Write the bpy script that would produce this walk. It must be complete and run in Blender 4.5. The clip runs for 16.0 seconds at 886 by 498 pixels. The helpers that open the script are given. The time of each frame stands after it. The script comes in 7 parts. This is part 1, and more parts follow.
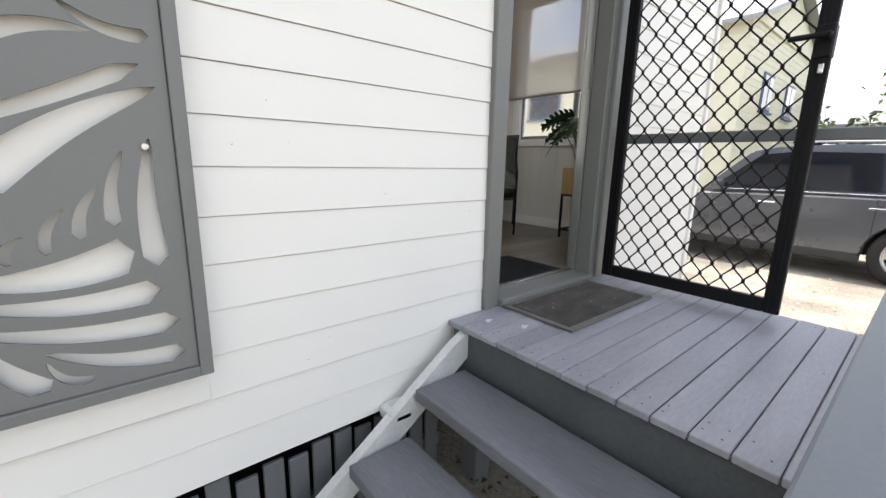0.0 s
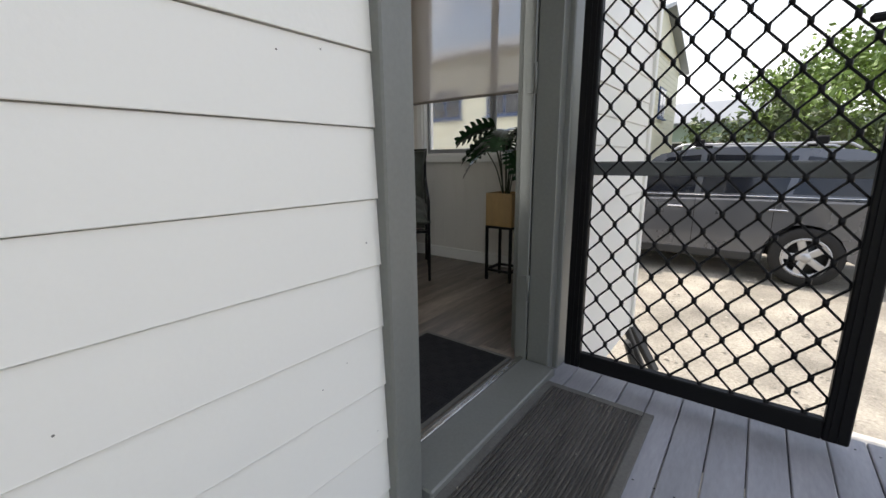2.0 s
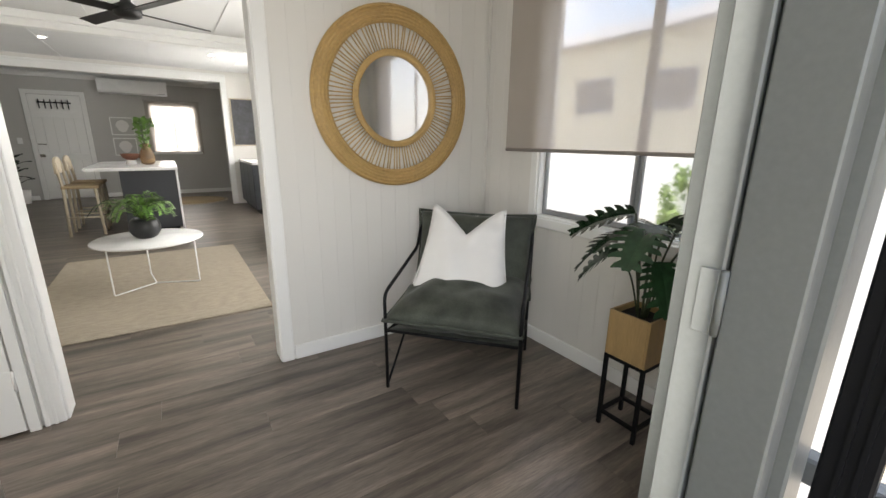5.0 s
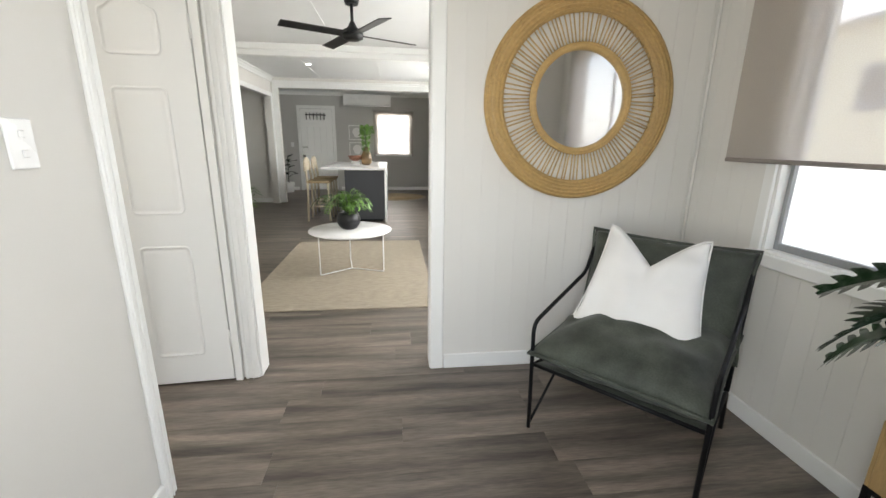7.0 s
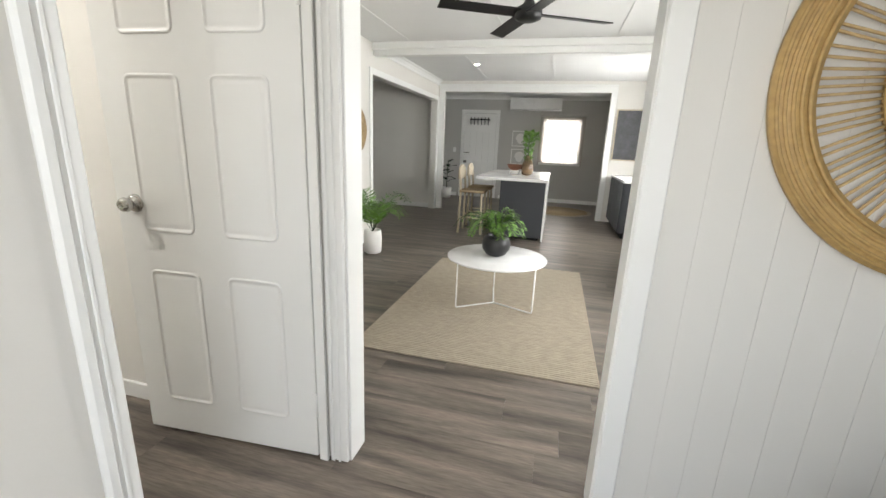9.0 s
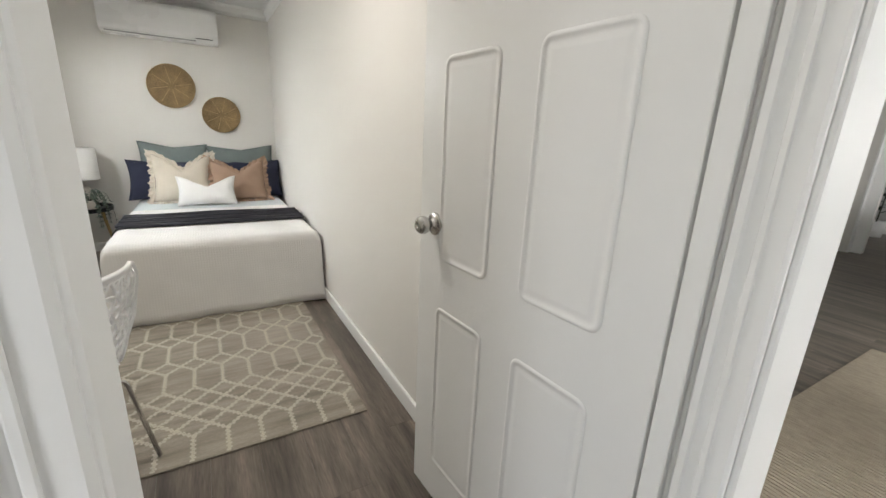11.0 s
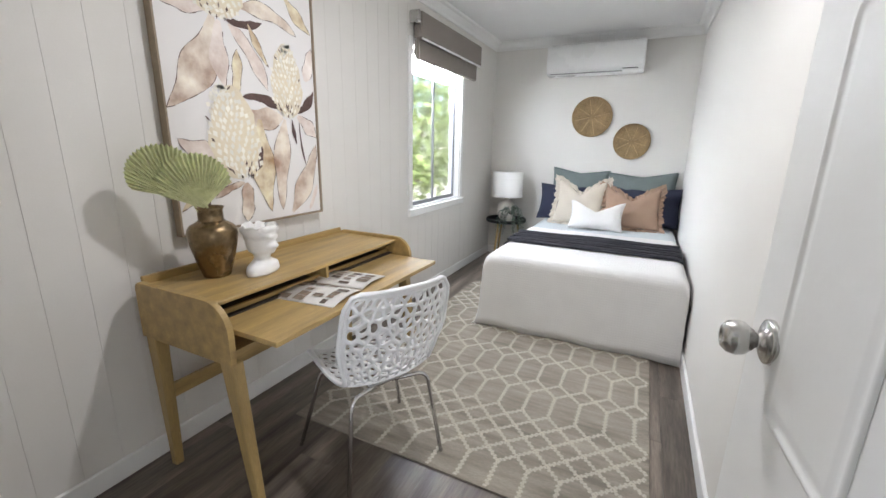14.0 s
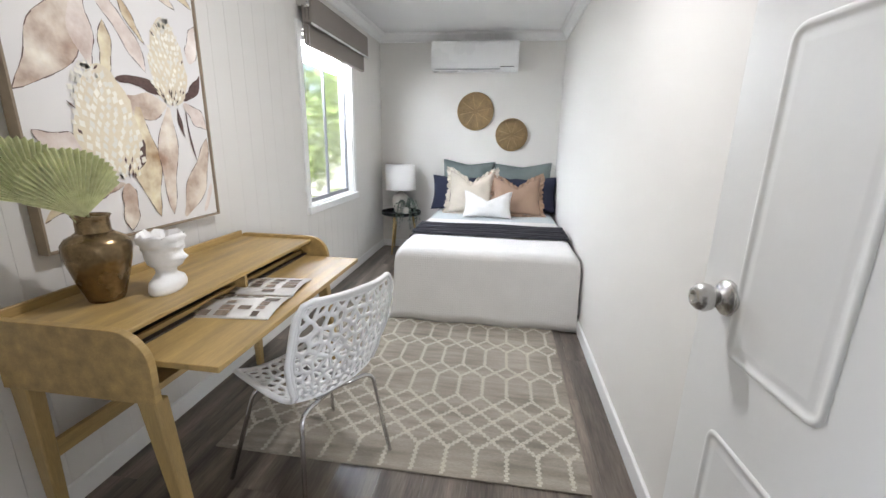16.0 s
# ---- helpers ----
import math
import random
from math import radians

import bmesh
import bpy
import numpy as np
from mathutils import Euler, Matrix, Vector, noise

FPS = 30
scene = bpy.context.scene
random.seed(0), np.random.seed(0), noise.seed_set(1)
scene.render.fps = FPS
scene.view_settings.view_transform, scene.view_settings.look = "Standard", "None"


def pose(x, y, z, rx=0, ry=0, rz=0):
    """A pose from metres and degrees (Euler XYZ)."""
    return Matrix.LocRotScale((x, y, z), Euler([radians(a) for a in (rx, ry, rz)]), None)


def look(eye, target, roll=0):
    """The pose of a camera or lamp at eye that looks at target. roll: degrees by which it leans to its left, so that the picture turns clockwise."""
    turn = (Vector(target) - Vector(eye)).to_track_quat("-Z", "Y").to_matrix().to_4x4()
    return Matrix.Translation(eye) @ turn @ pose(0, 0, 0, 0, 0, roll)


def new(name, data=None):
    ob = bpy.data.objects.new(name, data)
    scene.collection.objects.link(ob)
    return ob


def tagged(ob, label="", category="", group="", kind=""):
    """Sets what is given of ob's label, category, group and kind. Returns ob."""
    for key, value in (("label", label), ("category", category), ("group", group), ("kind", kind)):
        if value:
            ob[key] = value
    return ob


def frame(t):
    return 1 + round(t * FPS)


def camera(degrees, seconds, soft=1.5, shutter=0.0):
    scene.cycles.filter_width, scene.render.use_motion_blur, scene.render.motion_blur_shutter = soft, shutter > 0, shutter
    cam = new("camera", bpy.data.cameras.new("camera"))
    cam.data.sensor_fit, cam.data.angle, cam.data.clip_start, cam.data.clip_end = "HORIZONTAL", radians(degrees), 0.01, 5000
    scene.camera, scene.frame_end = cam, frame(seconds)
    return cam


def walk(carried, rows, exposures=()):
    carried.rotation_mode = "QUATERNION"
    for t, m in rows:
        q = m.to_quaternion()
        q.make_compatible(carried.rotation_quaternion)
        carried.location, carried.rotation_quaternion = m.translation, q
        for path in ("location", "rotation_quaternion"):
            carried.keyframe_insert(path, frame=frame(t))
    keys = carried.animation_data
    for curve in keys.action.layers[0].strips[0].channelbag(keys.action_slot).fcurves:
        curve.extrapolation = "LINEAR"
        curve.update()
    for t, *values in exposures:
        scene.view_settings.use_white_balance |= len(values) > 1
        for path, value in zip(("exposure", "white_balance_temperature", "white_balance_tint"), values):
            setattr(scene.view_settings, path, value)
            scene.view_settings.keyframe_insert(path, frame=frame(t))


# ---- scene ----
cam = camera(94.8, 16.0)
METRES, EYE, TILT, LEAN, TURN = 4.9, 1.361, 0.0, 0.0, -39.8
ROWS = [
    (0.0, 0.0, 0.0, 0.0, 0.26, -12.19, -1.2),
    (0.5, -0.0183, 0.0572, -0.001, -4.16, -12.86, -0.86),
    (1.0, -0.0172, 0.1086, 0.0025, -8.31, -12.86, -0.41),
    (1.5, 0.0094, 0.1541, 0.0201, -11.25, -12.58, 0.08),
    (2.0, 0.0257, 0.1891, 0.0351, -12.75, -12.22, 0.5),
    (2.5, 0.0375, 0.2221, 0.0673, -12.68, -12.02, 0.41),
    (3.0, 0.0555, 0.2443, 0.0742, -10.67, -12.31, 0.23),
    (3.5, 0.0744, 0.2651, 0.0998, -7.85, -12.78, -0.12),
    (4.0, 0.0795, 0.2963, 0.1085, -4.25, -13.59, -0.32),
    (4.5, 0.0808, 0.3291, 0.1347, 0.2, -14.3, -0.58),
    (7.0, 0.0997, 0.408, 0.141, 33.05, -14.68, -0.77),
    (7.5, 0.0711, 0.4416, 0.1442, 35.94, -14.36, -1.08),
    (8.0, 0.0477, 0.4794, 0.1438, 40.05, -14.09, -1.52),
    (10.5, -0.1422, 0.5722, 0.1498, 87.91, -15.65, -2.53),
    (11.0, -0.1798, 0.5688, 0.1445, 99.99, -15.66, -2.43),
    (11.5, -0.2132, 0.563, 0.1481, 112.44, -15.22, -2.24),
    (12.0, -0.2398, 0.5629, 0.1478, 124.66, -14.93, -2.38),
    (12.5, -0.2652, 0.5721, 0.1493, 136.26, -14.76, -2.14),
    (13.0, -0.2782, 0.5782, 0.1484, 146.18, -14.69, -1.77),
    (13.5, -0.2838, 0.5842, 0.1485, 152.82, -14.51, -1.36),
    (14.0, -0.2868, 0.5879, 0.1485, 156.01, -14.15, -1.06),
    (14.5, -0.2835, 0.585, 0.1485, 155.92, -13.9, -0.97),
    (15.0, -0.2804, 0.5799, 0.1485, 152.59, -13.81, -1.03),
    (15.5, -0.2655, 0.569, 0.1496, 146.4, -14.2, -1.08),
    (16.0, -0.2441, 0.5593, 0.1481, 138.31, -14.8, -1.04),
]
walk(cam, [(t, pose(0, 0, EYE, TILT, LEAN, TURN) @ pose(METRES * x, METRES * y, METRES * z, 90 + pitch, roll, yaw)) for t, x, y, z, yaw, pitch, roll in ROWS],
     [(0.0, 1.6, 6950, 11), (1.0, 1.35, 6900, 11), (2.5, 1.05, 6800, 10), (3.5, 1.2, 6750, 10), (4.0, 1.65, 6850, 10), (4.7, 2.25, 7000, 11), (6.8, 2.65, 6800, 9), (8.2, 2.65, 6800, 9), (10.3, 2.3, 6750, 10), (11.5, 2.2, 6700, 11), (13.0, 2.5, 6100, 13), (16.0, 2.58, 6100, 13)])

# ---- world and sun ----
world = bpy.data.worlds.new("sky")
scene.world = world
world.use_nodes = True
wn, wl = world.node_tree.nodes, world.node_tree.links
sky = wn.new("ShaderNodeTexSky")
sky.sky_type = "NISHITA"
sky.sun_disc = False
sky.sun_elevation, sky.sun_rotation = radians(66), radians(20)
sky.dust_density = 2.0
cloud_co = wn.new("ShaderNodeTexCoord")
cloud = wn.new("ShaderNodeTexNoise")
cloud.inputs["Scale"].default_value, cloud.inputs["Detail"].default_value = 3.2, 7
cloud_ramp = wn.new("ShaderNodeValToRGB")
cloud_ramp.color_ramp.elements[0].position, cloud_ramp.color_ramp.elements[1].position = 0.42, 0.66
cloud_mix = wn.new("ShaderNodeMix")
cloud_mix.data_type = "RGBA"
cloud_mix.inputs["B"].default_value = (7.6, 7.8, 8.3, 1)
wl.new(cloud_co.outputs["Generated"], cloud.inputs["Vector"])
wl.new(cloud.outputs["Fac"], cloud_ramp.inputs["Fac"])
wl.new(cloud_ramp.outputs["Color"], cloud_mix.inputs["Factor"])
wl.new(sky.outputs["Color"], cloud_mix.inputs["A"])
wl.new(cloud_mix.outputs["Result"], wn["Background"].inputs["Color"])
wn["Background"].inputs["Strength"].default_value = 0.12

sun_data = bpy.data.lights.new("sun", "SUN")
sun_data.energy, sun_data.angle, sun_data.color = 2.3, radians(0.6), (1.0, 0.96, 0.9)
sun = new("sun", sun_data)
sun.matrix_world = look((0, 0, 30), (-0.14 * 30, -0.38 * 30, 30 - 0.91 * 30))


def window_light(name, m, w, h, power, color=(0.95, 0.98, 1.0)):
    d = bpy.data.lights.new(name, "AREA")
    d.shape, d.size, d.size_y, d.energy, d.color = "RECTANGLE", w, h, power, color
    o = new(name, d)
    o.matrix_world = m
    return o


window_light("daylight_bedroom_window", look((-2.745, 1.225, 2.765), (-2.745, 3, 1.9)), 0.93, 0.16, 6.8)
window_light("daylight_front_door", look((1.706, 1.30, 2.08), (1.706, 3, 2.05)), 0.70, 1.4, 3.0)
# next two lamps are added fill for the living room, at assumed unseen windows
window_light("living_fill_light", look((3.44, 5.2, 2.2), (1, 5.2, 1.7)), 1.6, 1.1, 11.5)
window_light("dining_fill_light", look((3.44, 8.8, 2.3), (1, 8.8, 1.8)), 1.3, 0.9, 9.5)
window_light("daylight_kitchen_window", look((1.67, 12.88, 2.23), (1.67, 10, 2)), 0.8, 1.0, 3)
bed_lamp = bpy.data.lights.new("bedroom_downlight", "AREA")
bed_lamp.shape, bed_lamp.size, bed_lamp.energy, bed_lamp.color = "DISK", 0.1, 3.7, (1.0, 0.97, 0.93)
new("bedroom_downlight_lamp", bed_lamp).matrix_world = look((-0.75, 2.62, 3.262), (-0.75, 2.6201, 0))

# ---- mesh helpers ----
def box(bm, x0, x1, y0, y1, z0, z1, bevel=0.0, seg=1):
    vs = [bm.verts.new((x, y, z)) for x in (x0, x1) for y in (y0, y1) for z in (z0, z1)]
    fs = [bm.faces.new([vs[i] for i in f]) for f in ((0, 1, 3, 2), (4, 6, 7, 5), (0, 4, 5, 1), (2, 3, 7, 6), (0, 2, 6, 4), (1, 5, 7, 3))]
    if bevel:
        es = list({e for f in fs for e in f.edges})
        bmesh.ops.bevel(bm, geom=es, offset=bevel, segments=seg, affect="EDGES", profile=0.6)
    return bm


def boxes(*args, bevel=0.0, seg=1):
    bm = bmesh.new()
    for a in args:
        b = bmesh.new()
        box(b, *a, bevel=bevel, seg=seg)
        join(bm, b)
    return bm


def join(bm, other, m=None):
    if m is not None:
        other.transform(m)
    d = bpy.data.meshes.new("tmp")
    other.to_mesh(d)
    other.free()
    bm.from_mesh(d)
    bpy.data.meshes.remove(d)
    return bm


def tube(pts, r, seg=8, closed=False, cap=True, radii=None):
    bm = bmesh.new()
    pts = [Vector(p) for p in pts]
    n, rings, up = len(pts), [], None
    for i, p in enumerate(pts):
        a = pts[i - 1] if (i or closed) else p
        b = pts[(i + 1) % n] if (i < n - 1 or closed) else p
        d = (b - a).normalized()
        if up is None:
            up = Vector((0, 0, 1)) if abs(d.z) < 0.9 else Vector((1, 0, 0))
        s = d.cross(up).normalized()
        up = s.cross(d).normalized()
        rr = radii[i] if radii else r
        rings.append([bm.verts.new(p + rr * (math.cos(t) * s + math.sin(t) * up)) for t in (2 * math.pi * k / seg for k in range(seg))])
    for i in range(n if closed else n - 1):
        q, w = rings[i], rings[(i + 1) % n]
        for k in range(seg):
            bm.faces.new((q[k], q[(k + 1) % seg], w[(k + 1) % seg], w[k]))
    if cap and not closed:
        bm.faces.new(rings[0][::-1]), bm.faces.new(rings[-1])
    for f in bm.faces:
        f.smooth = True
    bmesh.ops.recalc_face_normals(bm, faces=bm.faces)
    return bm


def smooth_path(pts, n=6):
    """A Catmull-Rom line through the points."""
    pts = [Vector(p) for p in pts]
    pts = [2 * pts[0] - pts[1]] + pts + [2 * pts[-1] - pts[-2]]
    out = []
    for i in range(1, len(pts) - 2):
        a, b, c, d = pts[i - 1:i + 3]
        for k in range(n):
            t = k / n
            out.append(0.5 * (2 * b + (c - a) * t + (2 * a - 5 * b + 4 * c - d) * t * t + (3 * b - a - 3 * c + d) * t ** 3))
    return out + [pts[-2]]


def round_path(pts, r, n=4):
    """A line through the points with its corners rounded."""
    pts = [Vector(p) for p in pts]
    out = [pts[0]]
    for a, b, c in zip(pts, pts[1:], pts[2:]):
        p = b + (a - b).normalized() * min(r, (a - b).length * 0.45)
        q = b + (c - b).normalized() * min(r, (c - b).length * 0.45)
        out += [(p * (1 - t) + b * t) * (1 - t) + (b * (1 - t) + q * t) * t for t in (k / n for k in range(n + 1))]
    return out + [pts[-1]]


def lathe(profile, seg=24, caps=True):
    bm = bmesh.new()
    rings = []
    for r, z in profile:
        rings.append([bm.verts.new((r * math.cos(t), r * math.sin(t), z)) for t in (2 * math.pi * k / seg for k in range(seg))])
    for q, w in zip(rings, rings[1:]):
        for k in range(seg):
            bm.faces.new((q[k], q[(k + 1) % seg], w[(k + 1) % seg], w[k]))
    if caps:
        bm.faces.new(rings[0][::-1]), bm.faces.new(rings[-1])
    for f in bm.faces:
        f.smooth = len(f.verts) < 5
    return bm


def thicken(bm, t):
    """Gives an open sheet a thickness: a second skin t behind it, and an edge between."""
    bm.normal_update()
    vs = list(bm.verts)
    low = {v: bm.verts.new(v.co - v.normal * t) for v in vs}
    for f in list(bm.faces):
        bm.faces.new([low[v] for v in reversed(f.verts)]).smooth = f.smooth
    for e in list(bm.edges):
        if e.verts[0] in low and e.verts[1] in low and len(e.link_faces) == 1:
            lp = e.link_loops[0]
            a, b = lp.vert, lp.link_loop_next.vert
            bm.faces.new((b, a, low[a], low[b]))
    return bm


def surface(fn, nu, nv, thick=0.0):
    bm = bmesh.new()
    g = [[bm.verts.new(fn(i / nu, j / nv)) for j in range(nv + 1)] for i in range(nu + 1)]
    for i in range(nu):
        for j in range(nv):
            bm.faces.new((g[i][j], g[i + 1][j], g[i + 1][j + 1], g[i][j + 1])).smooth = True
    if thick:
        bmesh.ops.recalc_face_normals(bm, faces=bm.faces)
        thicken(bm, thick)
    return bm


def prism(outline, depth, axis="z", bevel=0.0):
    """A flat outline in (a, b) drawn out by depth along an axis."""
    bm = bmesh.new()
    put = {"z": lambda a, b, c: (a, b, c), "y": lambda a, b, c: (a, c, b), "x": lambda a, b, c: (c, a, b)}[axis]
    lo = [bm.verts.new(put(a, b, 0)) for a, b in outline]
    hi = [bm.verts.new(put(a, b, depth)) for a, b in outline]
    n = len(lo)
    bm.faces.new(lo[::-1]), bm.faces.new(hi)
    for k in range(n):
        bm.faces.new((lo[k], lo[(k + 1) % n], hi[(k + 1) % n], hi[k]))
    bmesh.ops.recalc_face_normals(bm, faces=bm.faces)
    if bevel:
        es = [e for e in bm.edges if len({v in hi for v in e.verts}) == 1]
        bmesh.ops.bevel(bm, geom=es, offset=bevel, segments=2, affect="EDGES", profile=0.6)
    return bm


def mesh_of(bm, name, material):
    d = bpy.data.meshes.new(name)
    bm.to_mesh(d)
    bm.free()
    d.materials.append(material)
    return d


def part(name, bm, material, parent=None, label=""):
    o = new(name, bm if isinstance(bm, bpy.types.Mesh) else mesh_of(bm, name, material))
    o.parent = parent
    return tagged(o, label)


def thing(name, label, category, m=None, group="", kind=""):
    o = new(name)
    o.empty_display_size = 0.1
    if m is not None:
        o.matrix_basis = m
    return tagged(o, label, category, group, kind)


def structure(name, bm, material, label, category=""):
    return tagged(part(name, bm, material), label, category, "", "structure")


# ---- materials ----
def mat(name, col, rough=0.5, metal=0.0, var=0.08, scale=3.0, fine=80.0, bump=0.08, stretch=(1, 1, 1), per_object=0.0, trans=0.0, alpha=1.0, coat=0.0, sheen=0.0, island=0.0, tint=None, dist=0.004, contrast=1.0, spec=0.5):
    m = bpy.data.materials.new(name)
    m.use_nodes = True
    n, l = m.node_tree.nodes, m.node_tree.links
    b = n["Principled BSDF"]
    b.inputs["Roughness"].default_value, b.inputs["Metallic"].default_value = rough, metal
    b.inputs["Transmission Weight"].default_value, b.inputs["Alpha"].default_value = trans, alpha
    b.inputs["Coat Weight"].default_value, b.inputs["Sheen Weight"].default_value = coat, sheen
    co, mp = n.new("ShaderNodeTexCoord"), n.new("ShaderNodeMapping")
    mp.inputs["Scale"].default_value = stretch
    l.new(co.outputs["Object"], mp.inputs["Vector"])
    big, small = n.new("ShaderNodeTexNoise"), n.new("ShaderNodeTexNoise")
    big.inputs["Scale"].default_value, small.inputs["Scale"].default_value = scale, fine
    big.inputs["Detail"].default_value, small.inputs["Detail"].default_value = 5, 4
    src = mp.outputs["Vector"]
    if per_object or island:
        info = n.new("ShaderNodeObjectInfo") if per_object else n.new("ShaderNodeNewGeometry")
        rnd = info.outputs["Random" if per_object else "Random Per Island"]
        add, mul = n.new("ShaderNodeVectorMath"), n.new("ShaderNodeMath")
        mul.operation = "MULTIPLY"
        mul.inputs[1].default_value = 37.0
        l.new(rnd, mul.inputs[0]), l.new(src, add.inputs[0]), l.new(mul.outputs[0], add.inputs[1])
        src = add.outputs["Vector"]
    l.new(src, big.inputs["Vector"]), l.new(src, small.inputs["Vector"])
    mix1, mix2 = n.new("ShaderNodeMix"), n.new("ShaderNodeMix")
    mix1.data_type = mix2.data_type = "RGBA"
    lo = tuple(max(0, c * (1 - 2.4 * var)) for c in col)
    hi = tuple(min(1, c * (1 + 2.0 * var)) for c in (tint or col))
    mix1.inputs["A"].default_value, mix1.inputs["B"].default_value = (*lo, 1), (*hi, 1)
    spread = n.new("ShaderNodeMapRange")
    spread.inputs["From Min"].default_value, spread.inputs["From Max"].default_value = 0.5 - 0.5 / contrast, 0.5 + 0.5 / contrast
    l.new(big.outputs["Fac"], spread.inputs["Value"]), l.new(spread.outputs["Result"], mix1.inputs["Factor"])
    b.inputs["Specular IOR Level"].default_value = spec
    mix2.blend_type = "OVERLAY"
    mix2.inputs["Factor"].default_value = min(1.0, var * 3)
    l.new(mix1.outputs["Result"], mix2.inputs["A"]), l.new(small.outputs["Color"], mix2.inputs["B"])
    bw = n.new("ShaderNodeRGBToBW")
    l.new(small.outputs["Color"], bw.inputs["Color"]), l.new(bw.outputs["Val"], mix2.inputs["B"])
    out = mix2.outputs["Result"]
    if per_object or island:
        hsv, rng = n.new("ShaderNodeHueSaturation"), n.new("ShaderNodeMapRange")
        k = per_object or island
        rng.inputs["To Min"].default_value, rng.inputs["To Max"].default_value = 1 - k, 1 + k
        l.new(rnd, rng.inputs["Value"]), l.new(rng.outputs["Result"], hsv.inputs["Value"]), l.new(out, hsv.inputs["Color"])
        out = hsv.outputs["Color"]
    l.new(out, b.inputs["Base Color"])
    if bump:
        bp = n.new("ShaderNodeBump")
        bp.inputs["Strength"].default_value, bp.inputs["Distance"].default_value = bump, dist
        l.new(small.outputs["Fac"], bp.inputs["Height"]), l.new(bp.outputs["Normal"], b.inputs["Normal"])
    rr = n.new("ShaderNodeMapRange")
    rr.inputs["To Min"].default_value, rr.inputs["To Max"].default_value = max(0.02, rough - 0.08), min(1, rough + 0.08)
    l.new(big.outputs["Fac"], rr.inputs["Value"]), l.new(rr.outputs["Result"], b.inputs["Roughness"])
    return m


M_board = mat("white_board_paint", (0.80, 0.788, 0.745), 0.42, var=0.02, scale=1.5, fine=120, bump=0.05)
M_wall = mat("pale_grey_wall_paint", (0.74, 0.72, 0.68), 0.6, var=0.015, scale=1.2, fine=160, bump=0.05)
M_wallgrey = mat("grey_wall_paint", (0.50, 0.49, 0.47), 0.6, var=0.02, scale=1.2, fine=160, bump=0.05)
M_trim = mat("white_satin_trim", (0.84, 0.84, 0.82), 0.42, var=0.012, scale=2, fine=60, bump=0.04)
M_ceil = mat("white_ceiling_paint", (0.80, 0.80, 0.79), 0.7, var=0.015, fine=120, bump=0.04)
M_grey = mat("grey_exterior_paint", (0.135, 0.145, 0.15), 0.42, var=0.06, scale=4, fine=90, bump=0.10)
M_frame = mat("grey_green_frame_paint", (0.175, 0.179, 0.168), 0.4, var=0.05, scale=3, fine=90, bump=0.08)
M_panel = mat("grey_powder_coat", (0.17, 0.175, 0.17), 0.5, var=0.04, scale=3, fine=300, bump=0.05)
M_deck = mat("grey_deck_paint", (0.27, 0.27, 0.298), 0.45, var=0.09, scale=5, fine=70, bump=0.18, stretch=(0.35, 1.6, 1), per_object=0.06, contrast=1.8)
M_black = mat("black_coat_and_underfloor_shade", (0.006, 0.006, 0.007), 0.5, var=0.05, fine=200, bump=0.03, spec=0.2)
M_rubber = mat("grey_ribbed_rubber", (0.125, 0.12, 0.11), 0.75, var=0.15, scale=8, fine=120, bump=0.25)
M_matin = mat("charcoal_mat", (0.022, 0.022, 0.024), 0.9, var=0.15, scale=12, fine=200, bump=0.3, spec=0.2)
M_vinyl = mat("grey_oak_vinyl", (0.148, 0.122, 0.100), 0.36, var=0.26, scale=2.6, fine=30, bump=0.10, stretch=(0.5, 5.0, 1), per_object=0.15, contrast=2.6)
M_vinyl_rest = mat("grey_oak_vinyl_rest", (0.148, 0.122, 0.100), 0.36, var=0.26, scale=2.6, fine=30, bump=0.10, stretch=(0.5, 5.0, 1), island=0.15, contrast=2.6)
M_steel = mat("brushed_steel", (0.55, 0.54, 0.52), 0.26, 1.0, var=0.05, fine=200, bump=0.02)
M_chrome = mat("chrome", (0.72, 0.72, 0.73), 0.1, 1.0, var=0.02, bump=0)
M_glass = mat("window_glass", (1, 1, 1), 0.02, var=0.0, bump=0, trans=1.0)
M_mirror = mat("mirror_glass", (0.9, 0.9, 0.9), 0.02, 1.0, var=0.0, bump=0)
M_alu = mat("dark_aluminium", (0.03, 0.032, 0.035), 0.4, 0.6, var=0.04, bump=0.02)
M_whiteplastic = mat("white_plastic", (0.83, 0.83, 0.82), 0.28, var=0.01, bump=0.01)
M_gravel = mat("pale_gravel", (0.36, 0.325, 0.27), 0.9, var=0.22, scale=1.4, fine=45, bump=0.9, dist=0.02, contrast=2.0)
M_dirt = mat("leaf_litter", (0.10, 0.075, 0.055), 0.95, var=0.3, scale=9, fine=60, bump=0.9, dist=0.02)
M_roof = mat("roof_metal", (0.30, 0.31, 0.32), 0.45, 0.3, var=0.06, bump=0.04)

# ---- levels and planes ----
F, D, C = 0.74, 0.72, 3.28          # inside floor, deck, ceiling
WO, WI = 1.215, 1.335               # front wall, outer and inner face
MW = 3.404                          # wall with the round mirror
BR = 3.474                          # long wall of the bedroom
NE = 3.36                           # window wall of the entry
NX0, NX1 = 0.72, 0.79               # wall with the bedroom door
BX = -4.25                          # bedhead wall
LFAR = 12.8
DX0, DX1 = 1.33, 2.083              # front door opening

